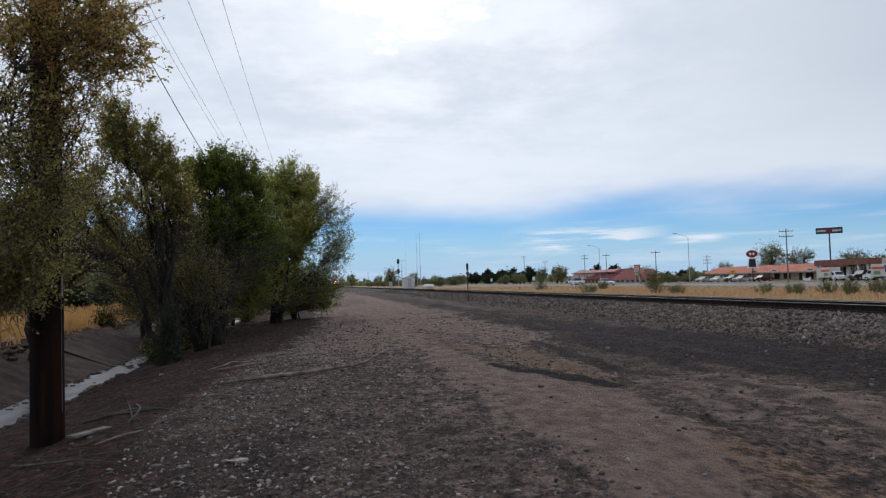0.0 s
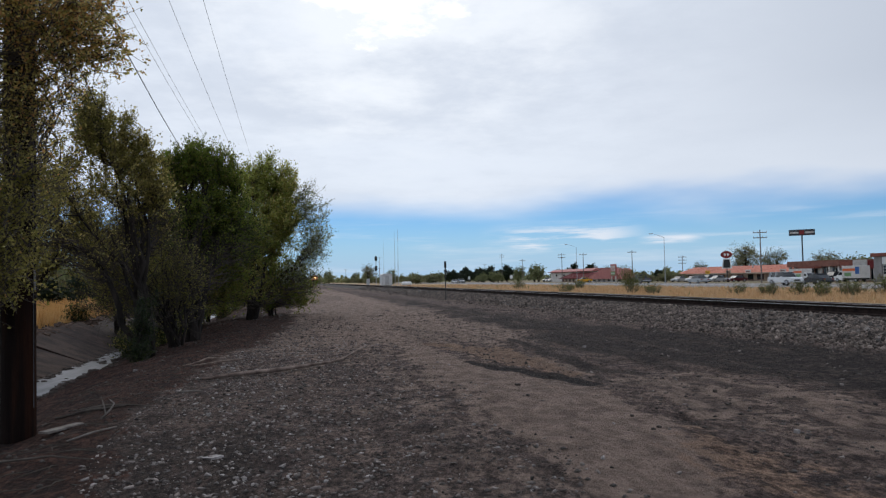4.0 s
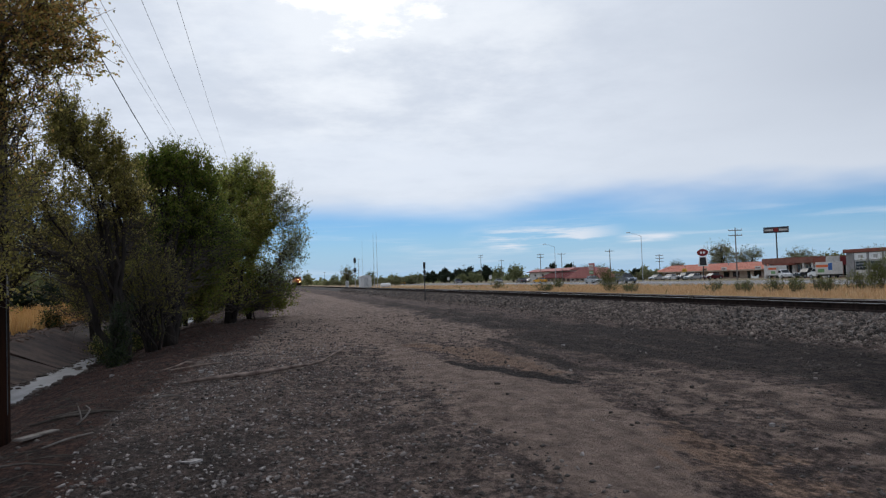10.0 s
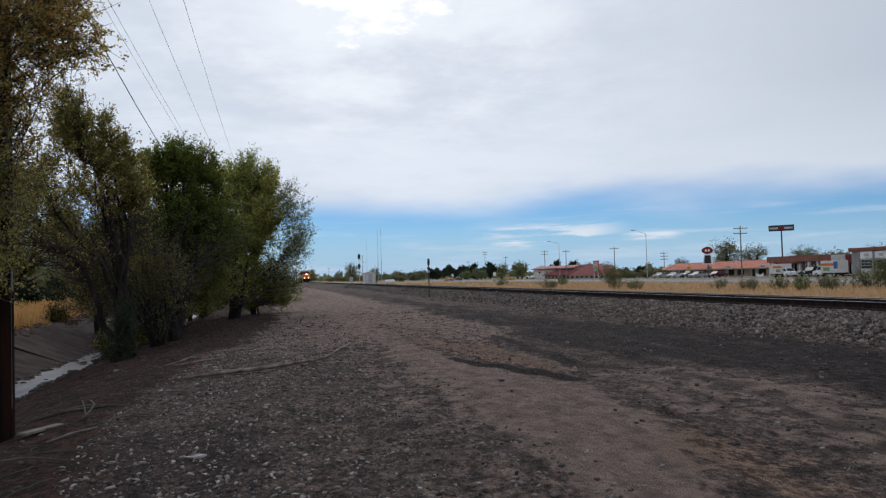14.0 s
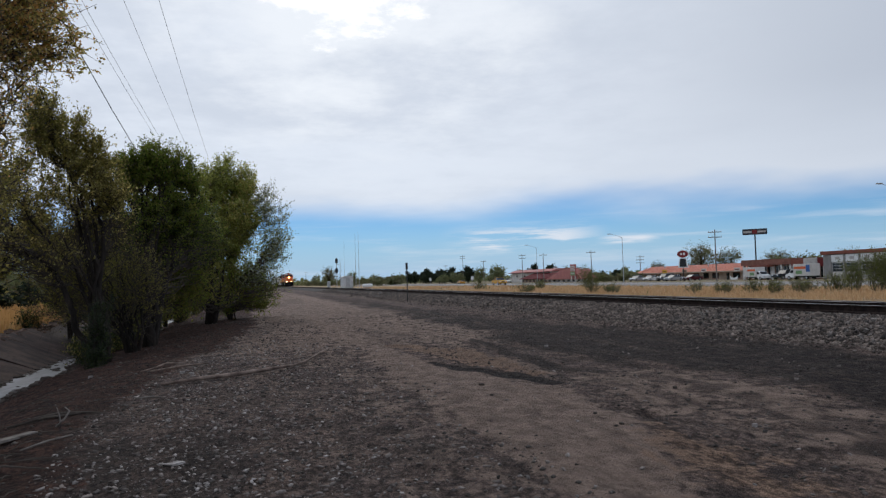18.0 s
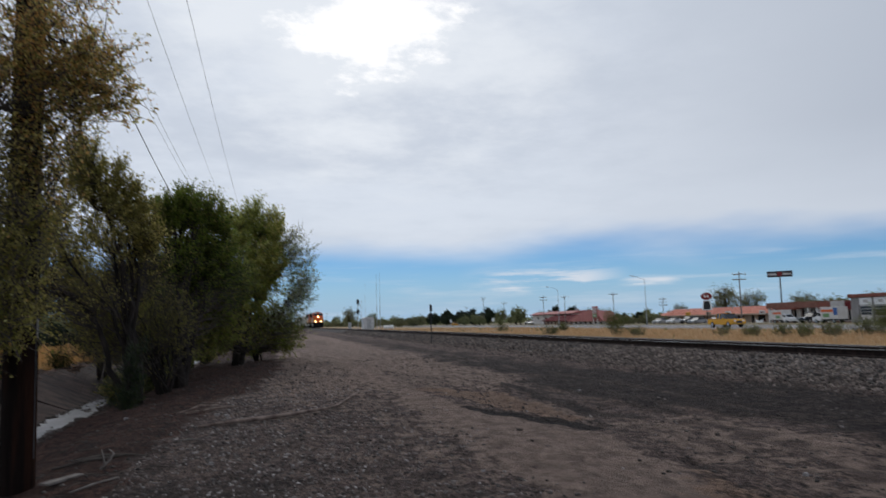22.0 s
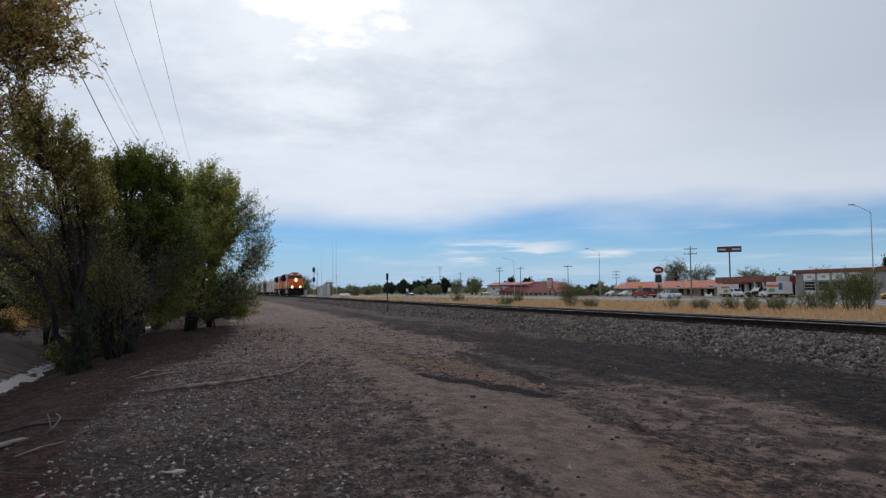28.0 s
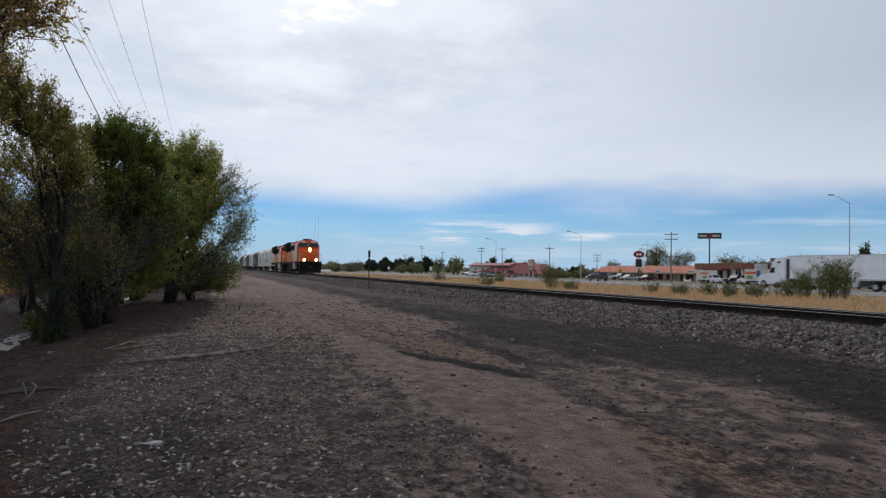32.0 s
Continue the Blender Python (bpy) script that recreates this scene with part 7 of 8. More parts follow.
def make_car(kind, paint, label, group="traffic"):
    """A car built from a side outline: body, glasshouse, windows, lights, wheels."""
    L, W, H = dict(sedan=(4.7, 1.8, 1.45), suv=(4.7, 1.9, 1.75), pickup=(5.7, 1.98, 1.85))[kind]
    car = holder(dict(sedan="car", suv="suv", pickup="pickup_truck")[kind], label, dict(sedan="car", suv="car", pickup="pickup truck")[kind], group)
    hw = W / 2
    belt = H * (0.62 if kind != "sedan" else 0.63)
    low = 0.26 if kind == "sedan" else 0.38
    if kind == "pickup":
        side = [(0.0, low + 0.12), (0.02, belt - 0.16), (0.25, belt - 0.04), (1.55, belt), (L - 0.02, belt - 0.02), (L, low + 0.15), (L - 0.3, low), (0.3, low)]
        top = [(1.5, belt), (2.1, H - 0.06), (2.4, H), (3.4, H), (3.65, H - 0.05), (3.8, belt)]
    elif kind == "suv":
        side = [(0.0, low + 0.15), (0.03, belt - 0.18), (0.3, belt - 0.06), (1.3, belt), (L - 0.05, belt + 0.02), (L, low + 0.2), (L - 0.3, low), (0.3, low)]
        top = [(1.2, belt), (1.85, H - 0.06), (2.2, H), (4.1, H - 0.02), (4.35, H - 0.12), (L - 0.12, belt)]
    else:
        side = [(0.0, low + 0.14), (0.04, belt - 0.2), (0.35, belt - 0.1), (1.35, belt - 0.02), (L - 0.9, belt + 0.02), (L - 0.05, belt - 0.05), (L, low + 0.2), (L - 0.3, low), (0.3, low)]
        top = [(1.25, belt - 0.02), (2.05, H - 0.05), (2.4, H), (3.1, H - 0.01), (3.4, H - 0.08), (L - 0.65, belt)]
    bm = prism(side, -hw, hw, axis="x")
    bmesh.ops.bevel(bm, geom=bm.edges[:], offset=0.06, segments=2, affect="EDGES")
    body = part("body", bm, paint, car)
    # glasshouse narrows upwards
    bm = prism(top, -hw + 0.06, hw - 0.06, axis="x")
    for v in bm.verts:
        v.co.x *= 1 - 0.16 * max(0, (v.co.z - belt) / (H - belt))
    cab = part("glasshouse", bm, M["glass"], car)
    roof = [(y, z) for y, z in top if z > H - 0.1]
    y0, y1 = roof[0][0] - 0.02, roof[-1][0] + 0.05
    part("roof", box(-hw * 0.84 + 0.02, hw * 0.84 - 0.02, y0, y1, H - 0.035, H + 0.012, 0.012), paint, cab)
    for s in (-1, 1):
        for y in ((y0 + y1) / 2, y1 - 0.05):
            bm = tube((s * (hw - 0.055), y + 0.1, belt - 0.02), (s * hw * 0.85, y, H - 0.01), 0.045, sides=5)
            part("pillar", bm, paint, cab)
        part("headlight", box(s * hw * 0.62 - 0.16, s * hw * 0.62 + 0.16, -0.015, 0.06, belt - 0.34, belt - 0.2), M["white"], body, "clear headlight")
        part("tail_light", box(s * hw * 0.72 - 0.13, s * hw * 0.72 + 0.13, L - 0.06, L + 0.012, belt - 0.3, belt - 0.1), M["sign_red"], body, "red tail light")
        part("mirror", box(s * hw + s * 0.02, s * hw + s * 0.17, top[0][0] + 0.45, top[0][0] + 0.55, belt, belt + 0.12), paint, body)
    part("grille", box(-0.4, 0.4, -0.012, 0.05, low + 0.2, belt - 0.3), M["black"], body)
    if kind == "pickup":
        part("bed_floor", box(-hw + 0.12, hw - 0.12, 3.95, L - 0.1, belt - 0.02, belt + 0.012), M["black"], body)
        part("rear_bumper", box(-hw + 0.1, hw - 0.1, L - 0.02, L + 0.1, low + 0.12, low + 0.3), M["rim"], body)
    r = 0.33 if kind == "sedan" else 0.39
    for x in (-hw + 0.0, hw - 0.0):
        for y in (0.17 * L + 0.05, 0.80 * L):
            s = 1 if x > 0 else -1
            wheel_at(car, x + s * 0.012, y, r)
    return car


def make_box_truck(blue):
    t = holder("box_truck", "parked white rental van with orange" + (", green and blue patches" if blue else " and green stripes"), "van", "rental vans")
    part("cargo_box", box(-1.15, 1.15, 2.3, 6.4, 0.75, 3.0, 0.03), M["stucco"], t)
    for s in (-1, 1):
        part("orange_stripe", box(s * 1.16 - 0.012, s * 1.16 + 0.012, 2.5, 5.3, 2.05, 2.50), M["sign_orange"], t)
        part("green_patch", box(s * 1.16 - 0.012, s * 1.16 + 0.012, 2.9, 4.4, 1.1, 1.75), M["sign_green"], t)
        if blue:
            part("blue_patch", box(s * 1.16 - 0.012, s * 1.16 + 0.012, 5.35, 6.25, 1.5, 2.8), M["sign_blue"], t)
    bm = prism([(0.0, 0.45), (0.05, 1.05), (0.9, 1.25), (1.5, 2.0), (2.25, 2.05), (2.25, 0.45)], -0.95, 0.95, axis="x")
    bmesh.ops.bevel(bm, geom=bm.edges[:], offset=0.05, segments=2, affect="EDGES")
    cab = part("cab", bm, M["white"], t)
    for s in (-1, 1):
        part("side_window", prism([(1.12, 1.32), (1.55, 1.85), (2.1, 1.88), (2.1, 1.32)], s * 0.94, s * 0.97, axis="x"), M["glass"], cab)
        part("headlight", box(s * 0.65 - 0.12, s * 0.65 + 0.12, -0.02, 0.05, 0.75, 0.95), M["rim"], cab)
    part("windscreen", prism([(0.93, 1.30), (1.42, 1.92), (1.40, 1.95), (0.90, 1.33)], -0.8, 0.8, axis="x"), M["glass"], cab)
    part("chassis", box(-0.5, 0.5, 0.3, 6.3, 0.45, 0.76), M["black"], t)
    for x in (-1.0, 1.0):
        for y in (1.0, 5.2):
            wheel_at(t, x, y, 0.38, 0.26)
    return t


def make_semi():
    t = holder("semi_truck", "white long-haul truck with a plain white box trailer", "truck", "traffic")
    bm = prism([(0.0, 0.45), (0.02, 1.35), (0.25, 1.6), (1.75, 1.85), (2.35, 2.75), (3.0, 3.75), (4.6, 4.0), (4.9, 3.95), (4.9, 0.6), (0.2, 0.4)], -1.2, 1.2, axis="x")
    bmesh.ops.bevel(bm, geom=bm.edges[:], offset=0.09, segments=2, affect="EDGES")
    cab = part("cab", bm, M["white"], t)
    part("windscreen", prism([(1.80, 1.92), (2.32, 2.68), (2.29, 2.72), (1.76, 1.95)], -1.0, 1.0, axis="x"), M["glass"], cab)
    for s in (-1, 1):
        part("side_window", prism([(2.1, 1.95), (2.5, 2.62), (3.1, 2.65), (3.1, 1.95)], s * 1.19, s * 1.22, axis="x"), M["glass"], cab)
        part("roof_slot", prism([(3.5, 3.2), (3.7, 3.4), (4.2, 3.42), (4.1, 3.2)], s * 1.19, s * 1.22, axis="x"), M["glass"], cab)
        part("headlight", box(s * 0.95 - 0.15, s * 0.95 + 0.15, -0.03, 0.08, 0.8, 1.15), M["rim"], cab)
        part("fuel_tank", tube((s * 0.95, 3.2, 0.75), (s * 0.95, 4.9, 0.75), 0.32, sides=14), M["rim"], t)
        part("side_skirt", box(s * 1.16, s * 1.2, 8.2, 16.0, 0.45, 1.15), M["silver_paint"], t)
    part("gap_panel", box(-1.05, 1.05, 4.95, 5.35, 1.2, 3.7), M["black"], t)
    part("frame", box(-0.5, 0.5, 2.5, 7.6, 0.75, 1.1), M["black"], t)
    tr = part("trailer_box", box(-1.29, 1.29, 5.75, 21.9, 1.2, 4.1, 0.04), M["white"], t)
    for s in (-1, 1):
        part("bottom_rail", box(s * 1.285, s * 1.31, 5.75, 21.9, 1.2, 1.36), M["silver_paint"], tr)
        part("top_rail", box(s * 1.285, s * 1.305, 5.75, 21.9, 4.0, 4.1), M["silver_paint"], tr)
    part("bogie", box(-0.6, 0.6, 17.5, 20.6, 0.75, 1.2), M["black"], t)
    for y in (1.1, 5.9, 7.2, 18.2, 19.5):
        for s in (-1, 1):
            wheel_at(t, s * 1.24, y, 0.5, 0.5)
    return t


PAINT = dict(white=glossy("white_car_paint", (0.80, 0.81, 0.82), 0.3, 0, 0.5), silver=glossy("silver_car_paint", (0.46, 0.48, 0.50), 0.3, 0.35, 0.5), grey=glossy("grey_car_paint", (0.13, 0.14, 0.155), 0.25, 0.3, 0.5),
             dark=glossy("dark_car_paint", (0.020, 0.024, 0.032), 0.2, 0.2, 0.5), blue=glossy("slate_car_paint", (0.15, 0.18, 0.215), 0.22, 0.3, 0.6), yellow=glossy("yellow_car_paint", (0.75, 0.36, 0.015), 0.25, 0, 0.5),
             red=glossy("red_car_paint", (0.30, 0.022, 0.02), 0.25, 0, 0.5), maroon=glossy("maroon_car_paint", (0.09, 0.015, 0.02), 0.25, 0, 0.5))

# kind, paint, lane, front towards the standpoint or away, seconds and metres along the highway
TRAFFIC = [
    ("sedan", "white", 58.5, 0, [(0, 141.8), (1, 115), (2, 90), (3, 65.7)]),
    ("suv", "white", 61.8, 0, [(0, 168.3), (1, 146.3), (2, 124.7), (3, 103.5)]),
    ("pickup", "grey", 70.5, 180, [(1, 80.1), (2, 100.2), (3, 122.6)]),
    ("sedan", "silver", 73.8, 180, [(2, 93), (3, 111), (6, 163.6), (7, 182.5)]),
    ("suv", "blue", 58.5, 0, [(8, 158.6), (9, 134.8), (10, 113.5), (11, 90.8), (12, 68.6)]),
    ("sedan", "silver", 61.8, 0, [(8, 179.8), (9, 155.1), (10, 133.7), (11, 108.3), (12, 84.6)]),
    ("sedan", "dark", 70.5, 180, [(6, 129.6), (8, 167.1), (10, 206.7)]),
    # comes out of the cafe's yard, waits at the kerb and drives off
    ("sedan", "yellow", 73.8, 180, [(0, 236, 110, 0), (2, 212, 107, -30), (3, 204, 90, -80), (6, 201, 75, -110), (7, 195.8, 72, -140), (9, 195.8, 72, -150), (10, 197, 72, -165), (11, 207, 73.8, -180), (12, 217.6, 73.8, -180), (13, 225, 73.8, -180), (16, 246.8, 73.8, -180), (20, 281, 73.8, -180), (32, 470, 73.8, -180)]),
    ("pickup", "yellow", 58.5, 0, [(0, 560), (16, 207), (18, 169.6), (19, 151.5), (20, 129.2), (21, 107.2), (22, 85.5), (23, 62.6)]),
    ("sedan", "white", 70.5, 180, [(28, 110.8), (29, 132.3), (30, 154.3), (31, 175.2), (31.4, 183.8)]),
    ("pickup", "red", 73.8, 180, [(28, 124.3), (29, 142.5), (30.5, 161.4), (31.4, 172.3)]),
    ("suv", "dark", 70.5, 180, [(29, 66.5), (30, 88.1), (31, 108), (32, 127.9)]),
    ("sedan", "dark", 58.5, 0, [(29, 216.1), (31, 172.3), (32, 150.6)]),
]
WORDS = dict(sedan="sedan", suv="sport utility vehicle", pickup="pickup truck")
MOVING = []
for kind, paint, lane, turn, seen in TRAFFIC:
    MOVING.append((make_car(kind, PAINT[paint], f"{paint} {WORDS[kind]} driving on the highway"), lane, turn, seen))
SEMI = make_semi()
MOVING.append((SEMI, 70.5, 180, [(31.4, 68.0), (32, 81.3)]))


def steady(seen):
    """Carry a vehicle's way on to the clip's start and end at the pace at which it is first and last seen."""
    rows = list(seen)
    (t0, s0), (t1, s1) = rows[0][:2], rows[1][:2]
    if t0 > 0:
        rows.insert(0, (0, s0 - (s1 - s0) / (t1 - t0) * t0))
    (t0, s0), (t1, s1) = rows[-2][:2], rows[-1][:2]
    if t1 < 32:
        rows.append((32, s1 + (s1 - s0) / (t1 - t0) * (32 - t1)))
    return rows


def road_z(x, y):
    return gz(x, y) + 0.095


def build_parked():
    for kind, paint, x, y, rz in (("sedan", "silver", 92, 168.4, -60), ("sedan", "white", 92.5, 162.6, -60), ("suv", "grey", 93, 157.5, -75), ("sedan", "silver", 92, 152.5, -75), ("sedan", "maroon", 92.5, 146.0, -80),
                                  ("pickup", "dark", 94, 118.5, -85), ("sedan", "yellow", 88, 82.5, -80), ("sedan", "silver", 89, 79.8, -80), ("suv", "blue", 88, 76.5, -80), ("suv", "white", 88.5, 73.0, -80), ("sedan", "white", 95, 270, -60), ("suv", "dark", 96, 276, -60)):
        c = make_car(kind, PAINT[paint], f"{paint} {WORDS[kind]} parked in front of the shops", "parked cars")
        put(c, x, y, gz(x, y), rz)
    a = make_box_truck(False)
    put(a, 95.5, 122.5, gz(95.5, 125), -5)
    a.scale = (0.88, 0.95, 0.84)
    b = make_box_truck(True)
    put(b, 92, 112.3, gz(92, 108), 184)
    b.scale = (0.9, 0.93, 0.92)


build_parked()


def motions():
    for ob, back in TRAIN:
        walk(ob, [(t, FRAME @ pose(TRACK, train_s(t) + back, RAIL_TOP)) for t in (0, 4, 8, 12, 16, 20, 24, 28, 32)])
    for ob, lane, turn, seen in MOVING:
        rows = []
        for t, s, *rest in steady(seen):
            x, rz = rest if rest else (lane, turn)
            rows.append((t, FRAME @ pose(x, s, road_z(x, min(max(s, -300), 900)), 0, 0, rz)))
        walk(ob, rows)

# ---- small things on the lot ----


def build_pebbles():
    g = np.random.default_rng(21)
    n = 26000
    y = 3.6 + 24 * g.uniform(0, 1, n) ** 1.7
    x = g.normal(-0.6, 1.9, n)
    x = np.where(g.uniform(0, 1, n) < 0.2, g.uniform(-3.2, 9.2, n), x)
    mid = key_points(y, [0, 4.4, 5.3, 7, 8.4, 9.8, 11.4, 13.4, 16.5, 27, 44], [2.9, 2.95, 3.05, 3.05, 3.15, 3.4, 2.95, 2.8, 2.75, 2.65, 1.75])
    keep = (np.abs(x - mid) > 0.75) | (g.uniform(0, 1, n) < 0.06)
    keep &= (x > key_points(y, [0, 5, 7, 10.5, 14.2, 16.3, 24.8], [-0.8, -1.3, -1.9, -2.0, -1.7, -1.5, -0.4])) & (0.6 + 0.4 * waves(x, y, 1.5, 2) > g.uniform(0, 1, n))
    x, y = x[keep], y[keep]
    size = 0.006 + 0.026 * g.uniform(0, 1, len(x)) ** 3.4
    ob = scatter_stones("pebbles", np.stack([x, y, ground_z(x, y)], 1), size, M["pebbles"], 31, sink=0.3, flat=0.6, rough=0.6)
    tagged(ob, "scattered small grey and brown pebbles on bare dirt", "pebbles", kind="stuff")
    n = 4200
    y = 3.6 + 15 * g.uniform(0, 1, n) ** 1.3
    x = g.normal(-0.5, 1.3, n)
    k = x > key_points(y, [0, 5, 7, 10.5, 14.2, 16.3, 24.8], [-0.8, -1.3, -1.9, -2.0, -1.7, -1.5, -0.4])
    x, y = x[k], y[k]
    ob = scatter_stones("pale_pebbles", np.stack([x, y, ground_z(x, y)], 1), 0.007 + 0.026 * g.uniform(0, 1, len(x)) ** 3.2, M["chip"], 41, sink=0.3, flat=0.5, rough=0.62)
    tagged(ob, "scattered pale chips of stone on bare dirt", "pebbles", kind="stuff")


def one_stone(x, y, r, mat, label, flat=0.5, seed=0, long=1.0):
    shapes, f = stone_shapes(1, 100 + seed, 0.22)
    v = shapes[0] * np.array([r * long, r, r * flat])
    ob = mesh_ob("stone", v.tolist(), f.tolist(), M[mat])
    tagged(ob, label, "stone", "single stones")
    put(ob, x, y, gz(x, y) + r * flat * 0.35, (seed * 47) % 180)


def build_sticks():
    def stick(name, pts, rad, mat, label, category="stick"):
        v, f = polytube([(x, y, gz(x, y) + h) for x, y, h in pts], rad, 6)
        ob = mesh_ob(name, v, f, M[mat], True)
        ob.matrix_world = FRAME
        tagged(ob, label, category, "fallen branches")

    stick("branch", [(-1.45, 12.65, 0.04), (-0.9, 12.95, 0.065), (-0.3, 13.2, 0.075), (0.2, 13.5, 0.085), (0.62, 13.75, 0.08)], [0.022, 0.034, 0.040, 0.034, 0.026], "stick", "long dead branch lying across the gravel")
    stick("branch", [(0.62, 13.75, 0.07), (0.95, 14.6, 0.06), (1.3, 15.7, 0.09), (1.66, 17.1, 0.06)], [0.024, 0.021, 0.018, 0.012], "stick", "thin fork of a dead branch on the gravel")
    stick("branch", [(-1.9, 15.0, 0.03), (-1.3, 15.2, 0.07), (-0.9, 15.5, 0.04)], [0.012, 0.022, 0.012], "stick", "short dead branch on brown dirt")
    stick("branch", [(-2.09, 15.13, 0.03), (-1.85, 15.5, 0.05), (-1.70, 15.85, 0.07), (-1.37, 15.82, 0.04)], [0.010, 0.018, 0.022, 0.012], "stick", "short crooked dead branch on the gravel")
    stick("branch", [(-1.67, 11.50, 0.02), (-1.48, 11.42, 0.03), (-1.30, 11.34, 0.02)], [0.010, 0.016, 0.009], "grey_wood", "short bleached stick on the gravel")
    stick("twig", [(-2.28, 9.65, 0.015), (-2.20, 9.78, 0.09), (-2.17, 9.84, 0.16), (-2.23, 9.88, 0.205)], [0.012, 0.013, 0.011, 0.007], "grey_wood", "bleached hooked twig on the bank")
    stick("twig", [(-2.26, 9.80, 0.03), (-2.30, 9.90, 0.12), (-2.34, 9.98, 0.19)], [0.010, 0.010, 0.006], "grey_wood", "bleached crooked twig on the bank")
    stick("branch", [(-2.80, 10.75, 0.02), (-2.45, 10.62, 0.05), (-2.15, 10.6, 0.03), (-1.85, 10.4, 0.02)], [0.018, 0.020, 0.016, 0.010], "twig", "dark dead branch on the bank")
    stick("branch", [(-2.95, 7.9, 0.02), (-2.6, 7.6, 0.04), (-2.2, 7.5, 0.05), (-1.8, 7.35, 0.02)], [0.008, 0.012, 0.010, 0.006], "twig", "dark dead branch on the bank")
    stick("twig", [(-2.3, 8.35, 0.02), (-2.12, 8.6, 0.03), (-1.95, 8.95, 0.02)], [0.009, 0.012, 0.008], "grey_wood", "bleached straight twig on the bank")
    stick("twig", [(-3.0, 10.4, 0.02), (-2.6, 10.5, 0.04), (-2.2, 10.6, 0.02)], [0.016, 0.020, 0.012], "twig", "dark twig on the bank")
    g = np.random.default_rng(51)
    for k in range(64):
        x, y, a, l = g.uniform(-3.4, -1.4), 6.0 + 9 * g.uniform() ** 1.5, g.uniform(0, 3.1), g.uniform(0.15, 0.5)
        stick("twig", [(x, y, 0.015), (x + l * math.cos(a) * 0.5 + g.normal(0, 0.03), y + l * math.sin(a) * 0.5, 0.03), (x + l * math.cos(a), y + l * math.sin(a), 0.012)], [0.004, 0.006, 0.003], "twig", "small dark dry twig on brown dirt")
    b = holder("board", "weathered grey plank lying at the foot of a pole", "board")
    part("plank", prism([(-0.065, 0), (0.065, 0), (0.06, 0.024), (-0.06, 0.022)], -0.27, 0.27), M["grey_wood"], b)
    put(b, -2.58, 9.18, gz(-2.58, 9.18) + 0.02, -28)
    one_stone(-0.72, 7.0, 0.07, "pale_stone", "flat pale stone on the gravel", 0.25, 1, 1.6)
    for k, (x, y, r, m) in enumerate(((-1.0, 9.3, 0.045, "pale_stone"), (-0.05, 8.6, 0.03, "dark_stone"), (3.1, 10.2, 0.05, "dark_stone"), (2.9, 9.1, 0.035, "dark_stone"), (4.65, 6.3, 0.05, "pale_stone"), (3.6, 7.6, 0.03, "dark_stone"),
                                      (3.55, 6.9, 0.03, "dark_stone"), (0.7, 6.4, 0.03, "dark_stone"), (-1.3, 14.6, 0.06, "pale_stone"), (-1.1, 14.2, 0.05, "pale_stone"), (5.2, 8.6, 0.045, "dark_stone"), (0.45, 13.6, 0.06, "dark_stone"), (5.9, 14.6, 0.06, "pale_stone"),
                                      (-1.9, 8.0, 0.035, "pale_stone"), (-0.4, 6.2, 0.03, "pale_stone"), (2.0, 6.5, 0.03, "dark_stone"), (0.1, 10.5, 0.04, "dark_stone"), (-3.1, 15.9, 0.06, "pale_stone"))):
        one_stone(x, y, r, m, ("pale" if m == "pale_stone" else "dark") + " loose stone lying on the dirt", 0.7, k + 2)


def build_ditch_stones():
    """Broken rubble and mud lumps along both edges of the water."""
    g = np.random.default_rng(83)
    n = 1700
    y = 8 + 30 * g.uniform(0, 1, n)
    far = g.uniform(0, 1, n) < 0.5
    x = np.where(far, -6.2 + g.normal(0, 0.10, n), -4.95 + g.normal(0, 0.16, n))
    z = np.maximum(ground_z(x, y), -0.80)
    ob = scatter_stones("ditch_rubble", np.stack([x, y, z], 1), 0.02 + 0.10 * g.uniform(0, 1, n) ** 2.4, M["dark_stone"], 87, sink=0.3, flat=0.6)
    tagged(ob, "dark broken rubble along the edges of the ditch water", "rubble", kind="stuff")
    n = 22
    y = 10 + 26 * g.uniform(0, 1, n)
    x = g.uniform(-6.0, -5.1, n)
    ob = scatter_stones("mud_bars", np.stack([x, y, np.full(n, -0.77)], 1), 0.07 + 0.16 * g.uniform(0, 1, n) ** 1.5, M["clod"], 89, sink=0.35, flat=0.22)
    tagged(ob, "low muddy lumps standing out of the shallow water", "mud", kind="stuff")


def build_bank_earth():
    """Slumped clods of red-brown earth along the crest of the ditch lining."""
    g = np.random.default_rng(93)
    n = 1500
    y = 8 + 40 * g.uniform(0, 1, n) ** 1.2
    x = -8.35 + g.normal(0, 0.16, n) + 0.12 * waves(y * 0 + 2, y, 1.3, 5)
    z = np.maximum(ground_z(x, y), np.clip((-6.3 - x) * 0.41 - 0.80, -0.9, 0.06))
    ob = scatter_stones("bank_clods", np.stack([x, y, z], 1), 0.03 + 0.13 * g.uniform(0, 1, n) ** 2.2, M["earth"], 95, sink=0.4, flat=0.55)
    tagged(ob, "slumped red-brown earth clods on the far ditch crest", "soil", kind="stuff")


build_ditch_stones()
build_bank_earth()


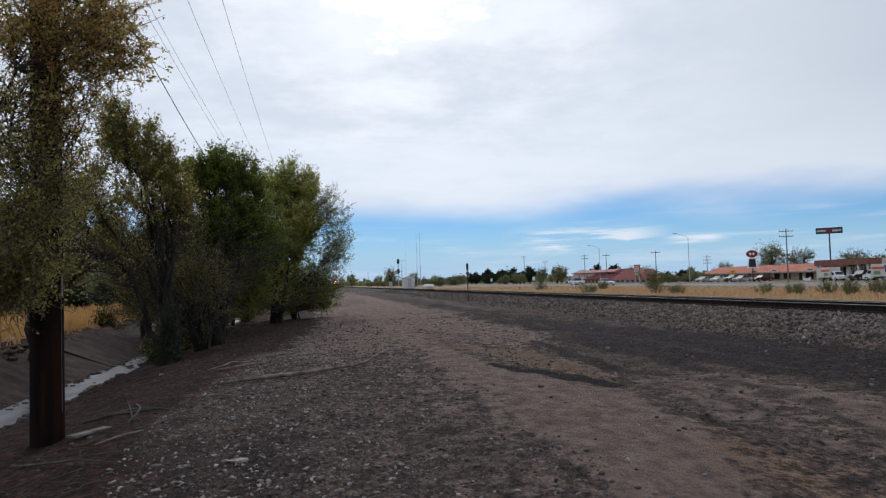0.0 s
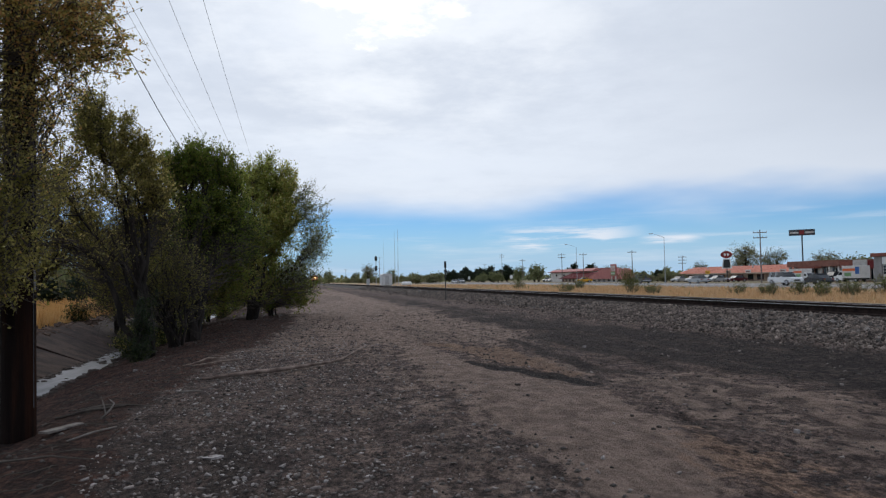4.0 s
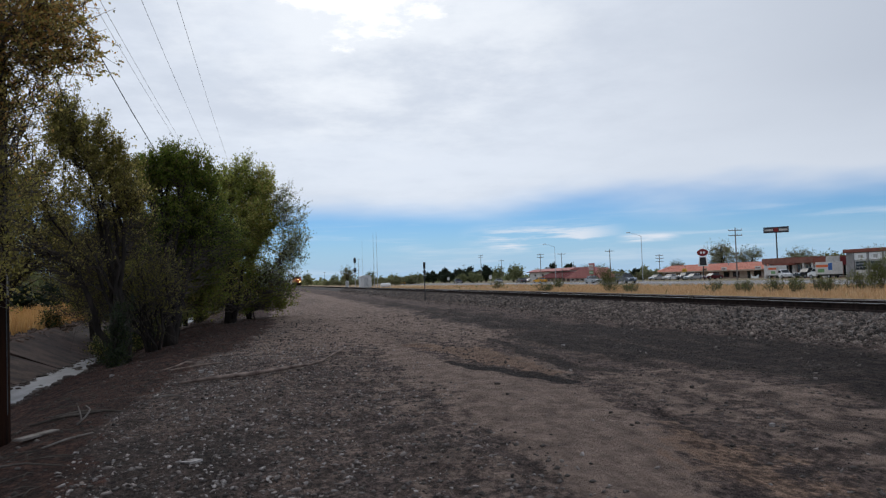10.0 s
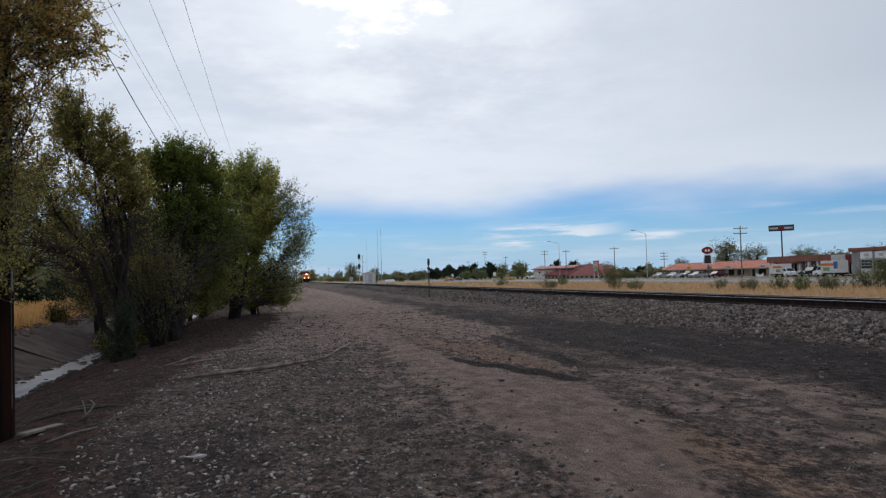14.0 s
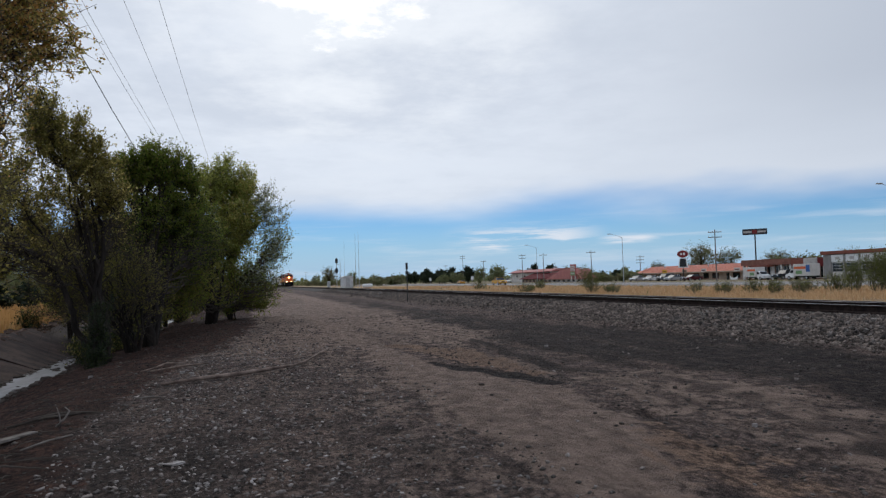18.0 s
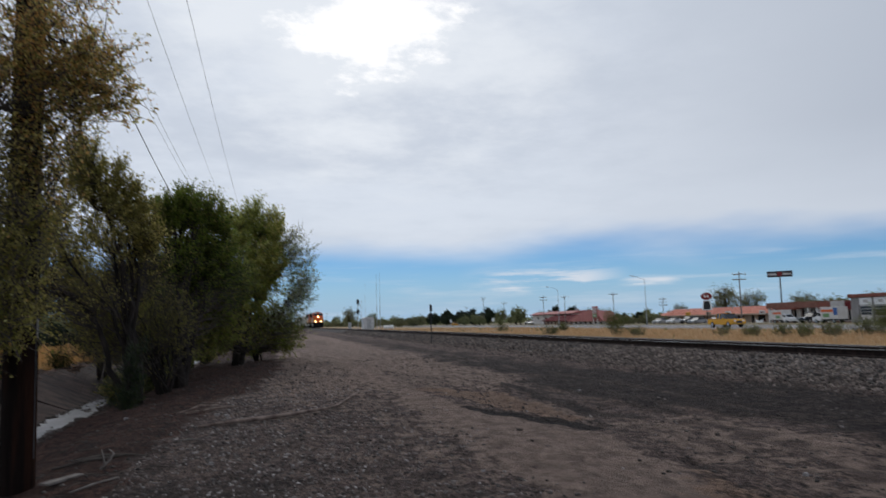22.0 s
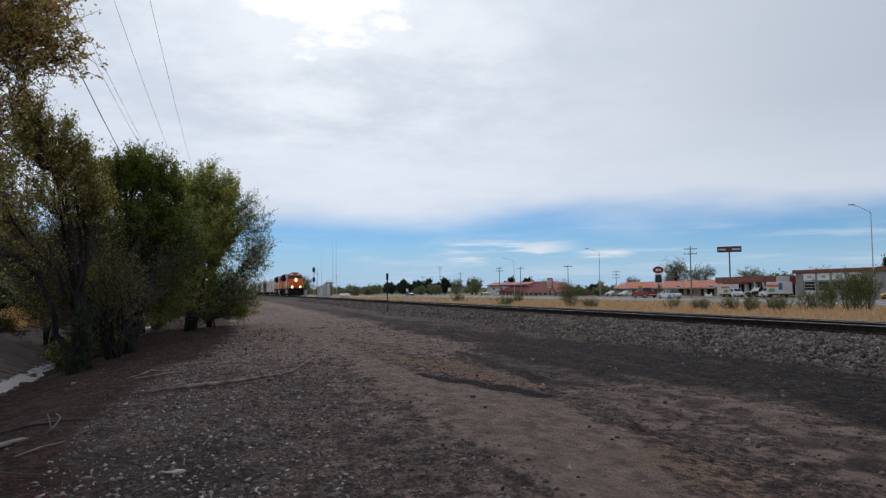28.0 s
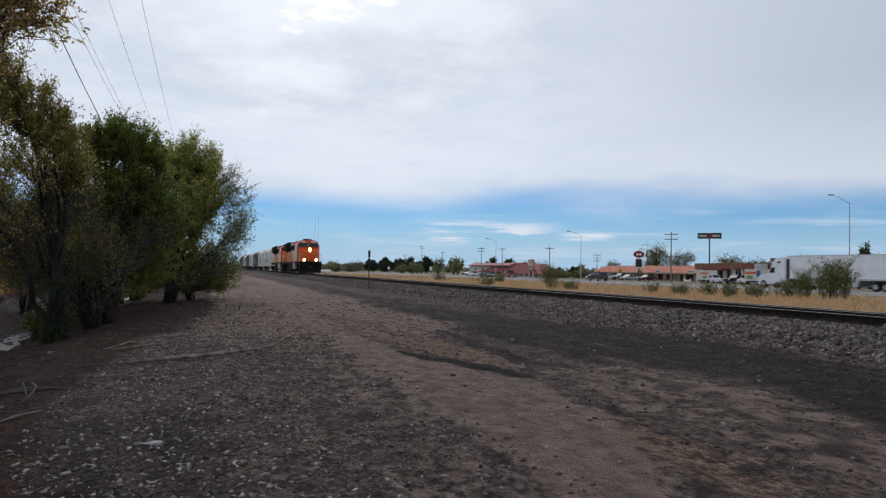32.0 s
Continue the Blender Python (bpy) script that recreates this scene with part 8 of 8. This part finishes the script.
def build_clods():
    """Crumbs and clods of soil, eight faces each."""
    g = np.random.default_rng(61)
    n = 15000
    y = 3.5 + 30 * g.uniform(0, 1, n) ** 1.8
    x = -3.4 + 12.4 * g.uniform(0, 1, n)
    keep = value_noise(x, y * 0.7, 0.9, 12) * 0.75 + value_noise(x, y, 0.3, 13) * 0.35 > g.uniform(0.1, 0.95, n)
    left = key_points(y, [0, 5, 8, 12.2, 22, 56], [2.5, 2.4, 2.2, 2.4, 2.4, 1.5])
    right = key_points(y, [0, 5, 9.3, 12.4, 18.9, 54], [3.4, 3.6, 4.4, 3.4, 3.2, 2.6])
    keep &= (x < left) | (x > right) | (g.uniform(0, 1, n) < 0.03)
    x, y = x[keep], y[keep]
    n = len(x)
    size = (0.006 + 0.024 * g.uniform(0, 1, n) ** 2.5) * (1 + y / 40)
    base = np.array([[1, 0, 0], [-1, 0, 0], [0, 1, 0], [0, -1, 0], [0, 0, 1], [0, 0, -1]], float)
    f = np.array([[0, 2, 4], [2, 1, 4], [1, 3, 4], [3, 0, 4], [2, 0, 5], [1, 2, 5], [3, 1, 5], [0, 3, 5]])
    a = g.uniform(0, 6.283, n)
    V = base[None] * g.uniform(0.6, 1.3, (n, 6, 1)) * size[:, None, None] * np.array([1.15, 1.0, 0.6])
    ca, sa = np.cos(a)[:, None], np.sin(a)[:, None]
    V = np.stack([V[..., 0] * ca - V[..., 1] * sa, V[..., 0] * sa + V[..., 1] * ca, V[..., 2]], -1)
    V += np.stack([x, y, ground_z(x, y) + size * 0.2], -1)[:, None]
    F = (f[None] + (np.arange(n) * 6)[:, None, None]).reshape(-1, 3)
    me = bpy.data.meshes.new("clods")
    me.vertices.add(n * 6)
    me.vertices.foreach_set("co", V.astype(np.float32).ravel())
    me.loops.add(F.size)
    me.loops.foreach_set("vertex_index", F.astype(np.int32).ravel())
    me.polygons.add(len(F))
    me.polygons.foreach_set("loop_start", (np.arange(len(F)) * 3).astype(np.int32))
    me.polygons.foreach_set("loop_total", np.full(len(F), 3, np.int32))
    me.materials.append(M["clod"])
    me.update(calc_edges=True)
    ob = new("clods", me)
    ob.matrix_world = FRAME
    tagged(ob, "crumbs and clods of brown-grey soil on the lot", "soil", kind="stuff")


build_pebbles()
build_clods()
build_sticks()

motions()
